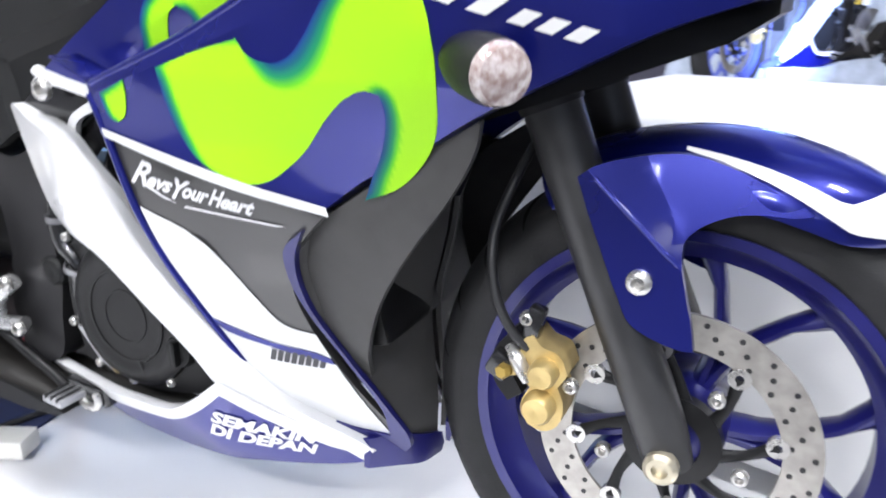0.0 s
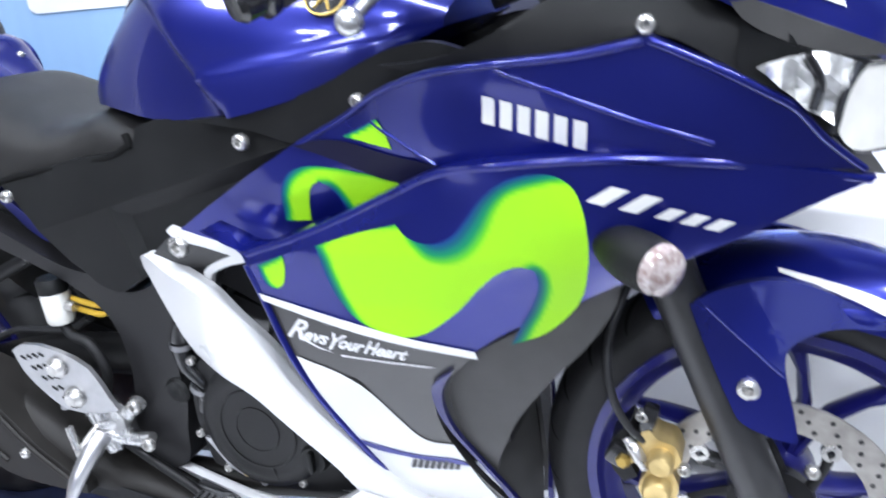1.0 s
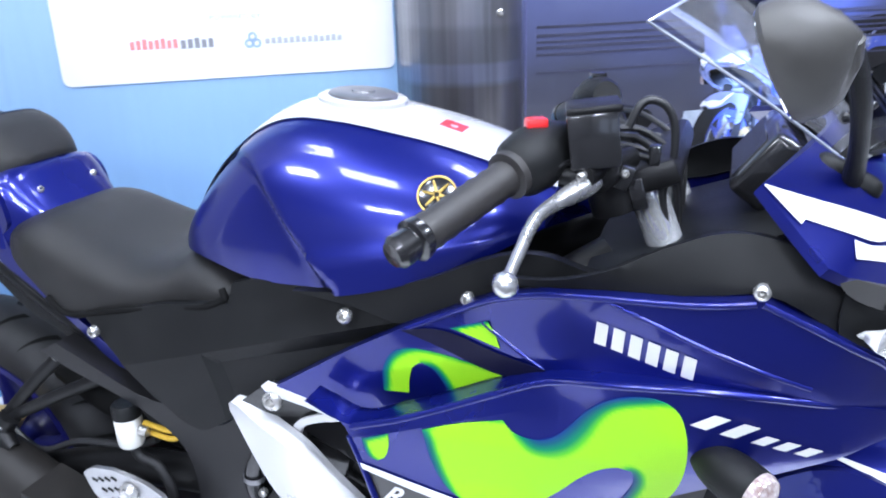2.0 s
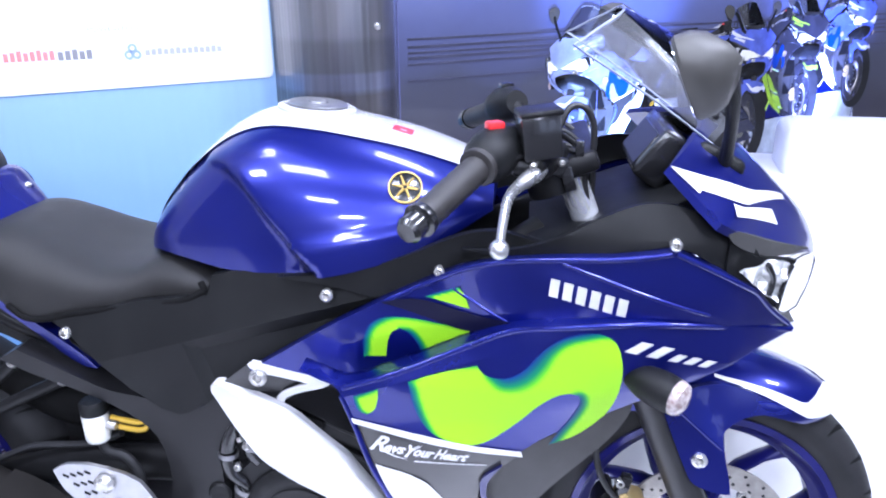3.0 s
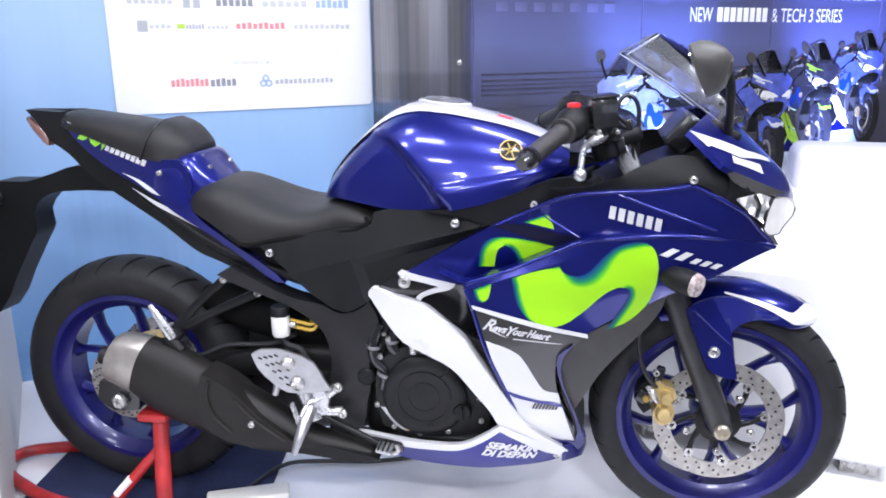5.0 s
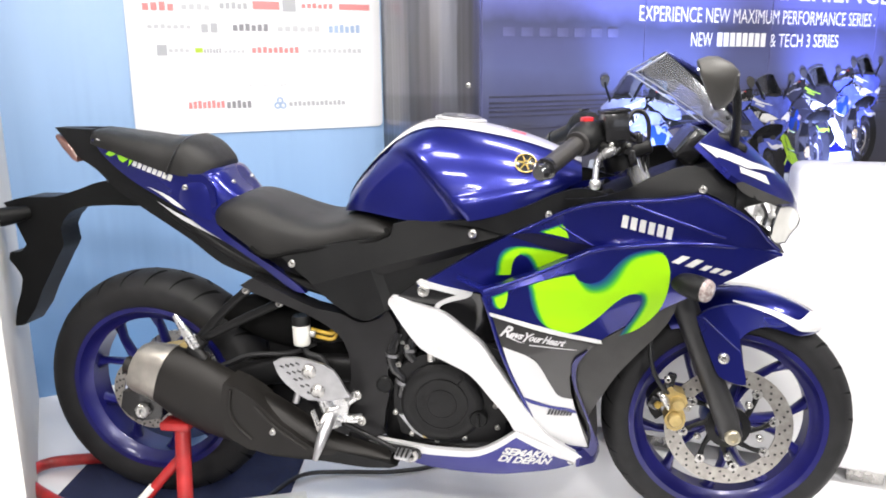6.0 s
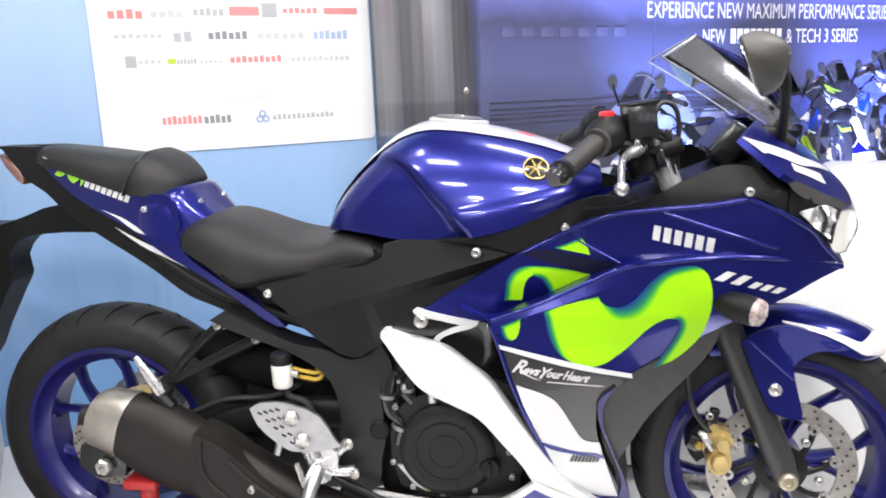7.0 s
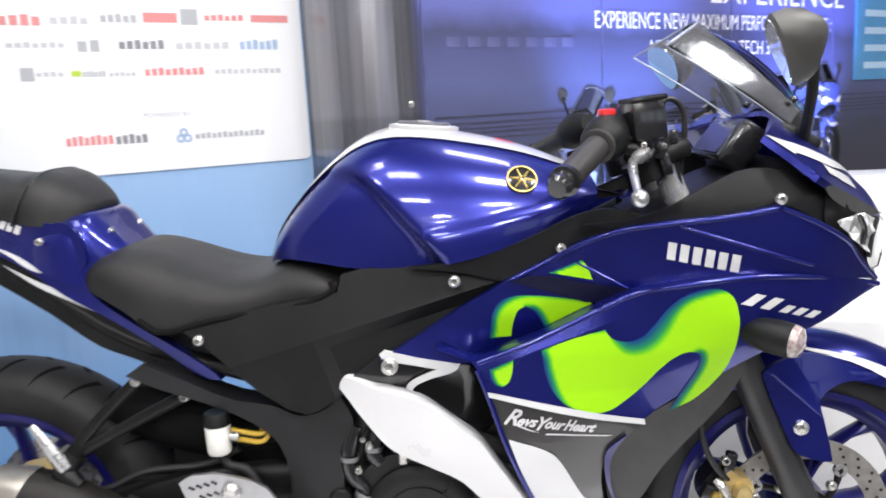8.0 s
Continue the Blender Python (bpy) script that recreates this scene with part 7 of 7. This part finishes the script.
# nose: cowl over the headlights, windscreen
def nose_surface(f, g, lift=0.0):
    """f: 0 at the screen, 1 at the nose tip; g: -1 right edge, 0 ridge, 1 left edge."""
    E = curve_line([(1.247, -0.219, 0.955), (1.276, -0.250, 0.926), (1.307, -0.274, 0.896), (1.356, -0.220, 0.871), (1.404, -0.179, 0.848), (1.456, -0.120, 0.820), (1.500, -0.026, 0.781)], 6, False)
    C = curve_line([(1.322, 0, 0.985), (1.365, 0, 0.955), (1.405, 0, 0.918), (1.440, 0, 0.884), (1.474, 0, 0.849), (1.494, 0, 0.813), (1.505, 0, 0.773)], 6, False)
    k = f * (len(E) - 1)
    i = min(int(k), len(E) - 2)
    t = k - i
    e, c = E[i] * (1 - t) + E[i + 1] * t, C[i] * (1 - t) + C[i + 1] * t
    a = abs(g)
    p = c * (1 - a ** 1.7) + e * a ** 1.7
    y = e[1] * a
    return (p[0] + lift * 0.3, (y - lift * 0.7) if g <= 0 else -(y - lift * 0.7), p[2] + lift * 0.7)


bm = bmesh.new()
loops = [[nose_surface(f / 16, g / 10) for g in range(-10, 11)] + [tuple(np.array(nose_surface(f / 16, g / 10)) - (0.006, 0, 0.008)) for g in range(10, -11, -1)] for f in range(17)]
rings(bm, loops)
nose = part("nose_cowl", bm, BLUE, bike, "blue nose cowl with white flashes")


def nose_patch(name, quad, mat, lab):
    b = bmesh.new()
    (f0, g0), (f1, g1), (f2, g2), (f3, g3) = quad
    rows = []
    for i in range(9):
        s = i / 8
        row = []
        for j in range(5):
            t = j / 4
            f = (f0 * (1 - s) + f1 * s) * (1 - t) + (f3 * (1 - s) + f2 * s) * t
            g = (g0 * (1 - s) + g1 * s) * (1 - t) + (g3 * (1 - s) + g2 * s) * t
            row.append(nose_surface(f, g, 0.0016))
        rows.append(row)
    rings(b, rows, False, False)
    return part(name, b, mat, nose, lab)


nose_patch("white_flash", ((0.006, -0.995), (0.167, -0.970), (0.145, -0.820), (0.007, -0.985)), WHITE, "white flash")
nose_patch("white_flash", ((0.152, -0.952), (0.345, -0.740), (0.300, -0.620), (0.145, -0.820)), WHITE, "white flash")
nose_patch("white_flash", ((0.346, -0.740), (0.520, -0.370), (0.500, -0.300), (0.301, -0.620)), WHITE, "white flash")
nose_patch("white_flash", ((0.338, -0.885), (0.558, -0.785), (0.475, -0.640), (0.292, -0.825)), WHITE, "white flash")


def face_y(x, z):
    """The headlight's face, swept back from the beak."""
    return float(np.interp(x, (1.395, 1.42, 1.46, 1.50), (-0.205, -0.175, -0.120, -0.030)))


def bowl_y(x, z):
    """The lamp's bowl beside the face, broken into facets."""
    return float(np.interp(x, (1.33, 1.41), (-0.258, -0.205)))


def facet_y(x, z):
    return bowl_y(x, z) + 0.010 * math.sin(150 * x + 40 * z) * math.cos(120 * z - 60 * x)


def lip_y(x, z):
    return float(np.interp(x, (1.30, 1.38, 1.45), (-0.272, -0.208, -0.130)))


for side in (1, -1):
    bez = shell("headlight_bezel", O_HL_BLACK, bowl_y, PLASTIC, bike, "black headlight bowl" if side > 0 else "", off=0.012, thick=0.008, side=side, edge=0.002, smooth=2)
    shell("reflector", O_HL_LENS, facet_y, HLREF, bez, "silver reflector", off=-0.004, thick=0.004, side=side, edge=0.001, smooth=1, step=0.011, angle=9)
    b = bmesh.new()
    tube(b, [(x, side * (bowl_y(x, z) - 0.008), z) for x, z in ((1.370, 0.840), (1.381, 0.818), (1.377, 0.798))], 0.0040, 8, 3)
    tube(b, [(x, side * (bowl_y(x, z) - 0.004), z) for x, z in ((1.408, 0.830), (1.399, 0.804), (1.394, 0.776))], 0.0036, 8, 3)
    part("bowl_rib", b, GLOSS, bez)
    hl = shell("headlight", O_HEADLIGHT, face_y, LAMPGLASS, bike, "pale headlight glass" if side > 0 else "", thick=0.016, side=side, edge=0.002, smooth=2)
    b = bmesh.new()
    line = [(p[0], side * (face_y(p[0], p[1]) - 0.0005), p[1]) for p in curve_line(O_HEADLIGHT, 3)]
    tube(b, line + line[:1], 0.0014, 6, 1)
    part("headlight_rim", b, GLOSS, hl)
    lip = shell("nose_lip", O_NOSE_LIP, lip_y, INNERM, bike, "grey plastic lip under the nose" if side > 0 else "", thick=0.006, side=side, edge=0.002)
    shell("tip_fin", O_TIP_FIN, face_y, INNERM, lip, thick=0.006, side=side, edge=0.001, smooth=1)
bm = bmesh.new()
block(bm, (0.06, 0.30, 0.07), Matrix.Translation((1.362, 0, 0.800)), 0.015, 2)
part("nose_filler", bm, GLOSS, bike)
bm = bmesh.new()
rings(bm, hull([(1.20, 0.62, 0.70, 0.16), (1.30, 0.655, 0.72, 0.17), (1.40, 0.69, 0.735, 0.12), (1.434, 0.712, 0.73, 0.10)], 0.6, 0.6, 14))
part("nose_underside", bm, PLASTIC, bike)

def screen_point(f, g):
    """Windscreen: f up from its foot, g across: a flat middle between two folded wings."""
    a = abs(g)
    k = np.array((0.0, 0.48, 0.56, 1.0))
    foot = [np.interp(a, k, q) for q in ((1.392, 1.348, 1.340, 1.318), (0.0, 0.082, 0.094, 0.116), (0.978, 0.984, 0.982, 0.962))]
    tip = [np.interp(a, k, q) for q in ((1.204, 1.200, 1.194, 1.132), (0.0, 0.050, 0.062, 0.128), (1.133, 1.129, 1.125, 1.090))]
    p = np.array(foot) * (1 - f) + np.array(tip) * f + np.array((0.010, 0, 0.016)) * math.sin(math.pi * f) * (1 - 0.85 * min(1.0, a / 0.56))
    return (p[0], math.copysign(p[1], g), p[2])


G_ROW = [-1, -0.86, -0.72, -0.58, -0.55, -0.50, -0.46, -0.3, -0.15, 0, 0.15, 0.3, 0.46, 0.50, 0.55, 0.58, 0.72, 0.86, 1]
bm = bmesh.new()
rings(bm, [[screen_point(f / 14, g) for g in G_ROW] + [tuple(np.array(screen_point(f / 14, g * 0.99)) + (-0.0018, 0, -0.0024)) for g in reversed(G_ROW)] for f in range(15)])
scr = part("windscreen", bm, CLEAR, bike, "clear windscreen with folded side wings and a polished edge")
scr.visible_shadow = False
bm = bmesh.new()
tube(bm, [screen_point(f / 10, -1) for f in range(11)] + [screen_point(1, g) for g in G_ROW[1:]] + [screen_point(1 - f / 10, 1) for f in range(1, 11)], 0.0017, 8, 1)
rim_edge = part("screen_edge", bm, EDGE, scr, "polished screen edge")
rim_edge.visible_shadow = False
for side in (-1, 1):
    bm = bmesh.new()
    rows = []
    for f in range(15):
        rows.append([tuple(np.array(screen_point(f / 14, side * (0.52 + 0.44 * q / 4))) + (0.0006, 0.0008 * side, 0.0014)) for q in range(5)])
    rings(bm, rows, False, False)
    wing = part("screen_wing", bm, WING, scr, "hazy polished wing of the screen" if side < 0 else "")
    wing.visible_shadow = False
bm = bmesh.new()
rows = [[tuple(np.array(screen_point(f, g)) + (0.002, 0, -0.006)) for g in G_ROW] for f in (-0.05, 0.0, 0.07)]
rows = [r + [tuple(np.array(p) - (0.004, 0, 0.014)) for p in reversed(r)] for r in rows]
rings(bm, rows)
part("screen_base", bm, GLOSS, scr, "black screen base")
for gx in (-0.62, -0.3, 0.3, 0.62):
    q = screen_point(0.10, gx)
    bolt("screen_screw", (q[0], q[1], q[2] + 0.001), 0.0055, scr, (0.6, 0.35 * math.copysign(1, gx), 0.7), GLOSS)

# mirrors
def mirror(side):
    c = Vector((1.260, -0.274, 1.070)) if side > 0 else Vector((1.232, 0.288, 1.082))
    rot = Matrix.Rotation(radians(-10 if side > 0 else 24), 4, "Z") @ Matrix.Rotation(radians(-22), 4, "Y") @ Matrix.Rotation(radians(-side * 14), 4, "X")
    bm = bmesh.new()
    loops = []
    for f, k, dx in ((0, 0.93, -0.018), (0.1, 1.0, -0.013), (0.4, 0.98, 0.010), (0.7, 0.84, 0.034), (0.9, 0.55, 0.050), (1.0, 0.14, 0.056)):
        loop = []
        for j in range(24):
            a = 2 * math.pi * j / 24
            yy = 0.049 * k * math.copysign(abs(math.cos(a)) ** 0.75, math.cos(a))
            zz = 0.041 * k * math.copysign(abs(math.sin(a)) ** 0.75, math.sin(a))
            taper = 1.0 if dx < 0 else 0.98 - 0.32 * math.sin(a) ** 2
            low = max(0.0, -math.sin(a))
            yw = yy * (0.98 - 0.50 * low) + side * 0.012 * low * k
            loop.append(c + (rot @ Vector((dx * 0.86 * taper, yw, zz * 1.12 - side * 0.10 * yw))))
        loops.append(loop)
    rings(bm, loops)
    m = part("mirror", bm, SHELLGREY, bike, "matt black rear view mirror")
    bm = bmesh.new()
    def pane(a):
        low = max(0.0, -math.sin(a))
        yw = 0.043 * math.copysign(abs(math.cos(a)) ** 0.75, math.cos(a)) * (0.98 - 0.50 * low) + side * 0.011 * low
        return yw, 0.042 * math.copysign(abs(math.sin(a)) ** 0.75, math.sin(a)) - side * 0.1 * yw

    rings(bm, [[c + (rot @ Vector((dx, *pane(2 * math.pi * j / 24)))) for j in range(24)] for dx in (-0.0170, -0.0150)])
    part("mirror_glass", bm, MIRROR, m, "mirror glass")
    bm = bmesh.new()
    tube(bm, [(1.303, -side * 0.232, 1.072), (1.317, -side * 0.205, 1.035), (1.327, -side * 0.168, 0.985), (1.330, -side * 0.140, 0.945)], [0.013, 0.0135, 0.013, 0.016], 14, 3, 0.6)
    part("mirror_stalk", bm, PLASTIC, m)
    bm = bmesh.new()
    block(bm, (0.07, 0.026, 0.026), Matrix.Translation((1.326, -side * 0.132, 0.945)) @ Matrix.Rotation(radians(28), 4, "Y"), 0.012, 3)
    part("mirror_foot", bm, PLASTIC, m)
    return m


mirror(1)
mirror(-1)

# front signals
for side in (1, -1):
    bm = bmesh.new()
    a, b = Vector((1.212, -side * 0.236, 0.684)), Vector((1.269, -side * 0.281, 0.676))
    tube(bm, [a, a.lerp(b, 0.3), a.lerp(b, 0.65), b], [0.012, 0.021, 0.0250, 0.0240], 20, 3)
    s_ = part("front_signal", bm, PLASTIC, bike, "black indicator with a clear lens")
    bm = bmesh.new()
    d = (b - a).normalized()
    lathe(bm, [(0.0235, -0.001), (0.0235, 0.004), (0.0205, 0.010), (0.011, 0.0145), (0.0, 0.0155)], b, d, 24)
    part("signal_lens", bm, LENS, s_)

# ---- paddock stand ----
stand = thing("paddock_stand", (0.08, -0.05, 0), "worn red tubular paddock stand holding up the rear wheel", "stand")
bm = bmesh.new()
tube(bm, [(0.085, -0.165, 0.250), (0.098, -0.20, 0.14), (0.112, -0.235, 0.022)], 0.019, 14, 2)
part("upright", bm, RED, stand)
bm = bmesh.new()
tube(bm, [(0.092, -0.18, 0.19), (0.03, -0.195, 0.12), (-0.05, -0.215, 0.022)], 0.013, 12, 2)
brace = part("brace", bm, RED, stand)
bm = bmesh.new()
tube(bm, [(0.014, -0.2045, 0.108), (-0.022, -0.2125, 0.066)], 0.0105, 10, 1)
part("worn_patch", bm, MILKY, brace, "worn white patch")
bm = bmesh.new()
tube(bm, [(0.108, -0.232, 0.022), (-0.05, -0.225, 0.022), (-0.20, -0.20, 0.022), (-0.32, -0.155, 0.024), (-0.435, -0.075, 0.026), (-0.44, -0.01, 0.026), (-0.36, 0.035, 0.026), (-0.20, 0.08, 0.024), (-0.02, 0.18, 0.022), (0.108, 0.232, 0.022)], 0.016, 14, 5)
part("frame_hoop", bm, RED, stand)
bm = bmesh.new()
tube(bm, [(0.085, 0.165, 0.250), (0.098, 0.20, 0.14), (0.112, 0.235, 0.022)], 0.019, 14, 2)
part("upright", bm, RED, stand)
for y in (-0.165, 0.165):
    bm = bmesh.new()
    block(bm, (0.075, 0.05, 0.022), Matrix.Translation((0.075, y, 0.262)), 0.006)
    part("rest_pad", bm, RED, stand, "red rest pad")
for y in (-0.235, 0.235):
    bm = bmesh.new()
    lathe(bm, [(0.021, -0.016), (0.021, 0.016)], (0.125, y, 0.022), (0, 1, 0), 20)
    part("roller", bm, RUBBER, stand)


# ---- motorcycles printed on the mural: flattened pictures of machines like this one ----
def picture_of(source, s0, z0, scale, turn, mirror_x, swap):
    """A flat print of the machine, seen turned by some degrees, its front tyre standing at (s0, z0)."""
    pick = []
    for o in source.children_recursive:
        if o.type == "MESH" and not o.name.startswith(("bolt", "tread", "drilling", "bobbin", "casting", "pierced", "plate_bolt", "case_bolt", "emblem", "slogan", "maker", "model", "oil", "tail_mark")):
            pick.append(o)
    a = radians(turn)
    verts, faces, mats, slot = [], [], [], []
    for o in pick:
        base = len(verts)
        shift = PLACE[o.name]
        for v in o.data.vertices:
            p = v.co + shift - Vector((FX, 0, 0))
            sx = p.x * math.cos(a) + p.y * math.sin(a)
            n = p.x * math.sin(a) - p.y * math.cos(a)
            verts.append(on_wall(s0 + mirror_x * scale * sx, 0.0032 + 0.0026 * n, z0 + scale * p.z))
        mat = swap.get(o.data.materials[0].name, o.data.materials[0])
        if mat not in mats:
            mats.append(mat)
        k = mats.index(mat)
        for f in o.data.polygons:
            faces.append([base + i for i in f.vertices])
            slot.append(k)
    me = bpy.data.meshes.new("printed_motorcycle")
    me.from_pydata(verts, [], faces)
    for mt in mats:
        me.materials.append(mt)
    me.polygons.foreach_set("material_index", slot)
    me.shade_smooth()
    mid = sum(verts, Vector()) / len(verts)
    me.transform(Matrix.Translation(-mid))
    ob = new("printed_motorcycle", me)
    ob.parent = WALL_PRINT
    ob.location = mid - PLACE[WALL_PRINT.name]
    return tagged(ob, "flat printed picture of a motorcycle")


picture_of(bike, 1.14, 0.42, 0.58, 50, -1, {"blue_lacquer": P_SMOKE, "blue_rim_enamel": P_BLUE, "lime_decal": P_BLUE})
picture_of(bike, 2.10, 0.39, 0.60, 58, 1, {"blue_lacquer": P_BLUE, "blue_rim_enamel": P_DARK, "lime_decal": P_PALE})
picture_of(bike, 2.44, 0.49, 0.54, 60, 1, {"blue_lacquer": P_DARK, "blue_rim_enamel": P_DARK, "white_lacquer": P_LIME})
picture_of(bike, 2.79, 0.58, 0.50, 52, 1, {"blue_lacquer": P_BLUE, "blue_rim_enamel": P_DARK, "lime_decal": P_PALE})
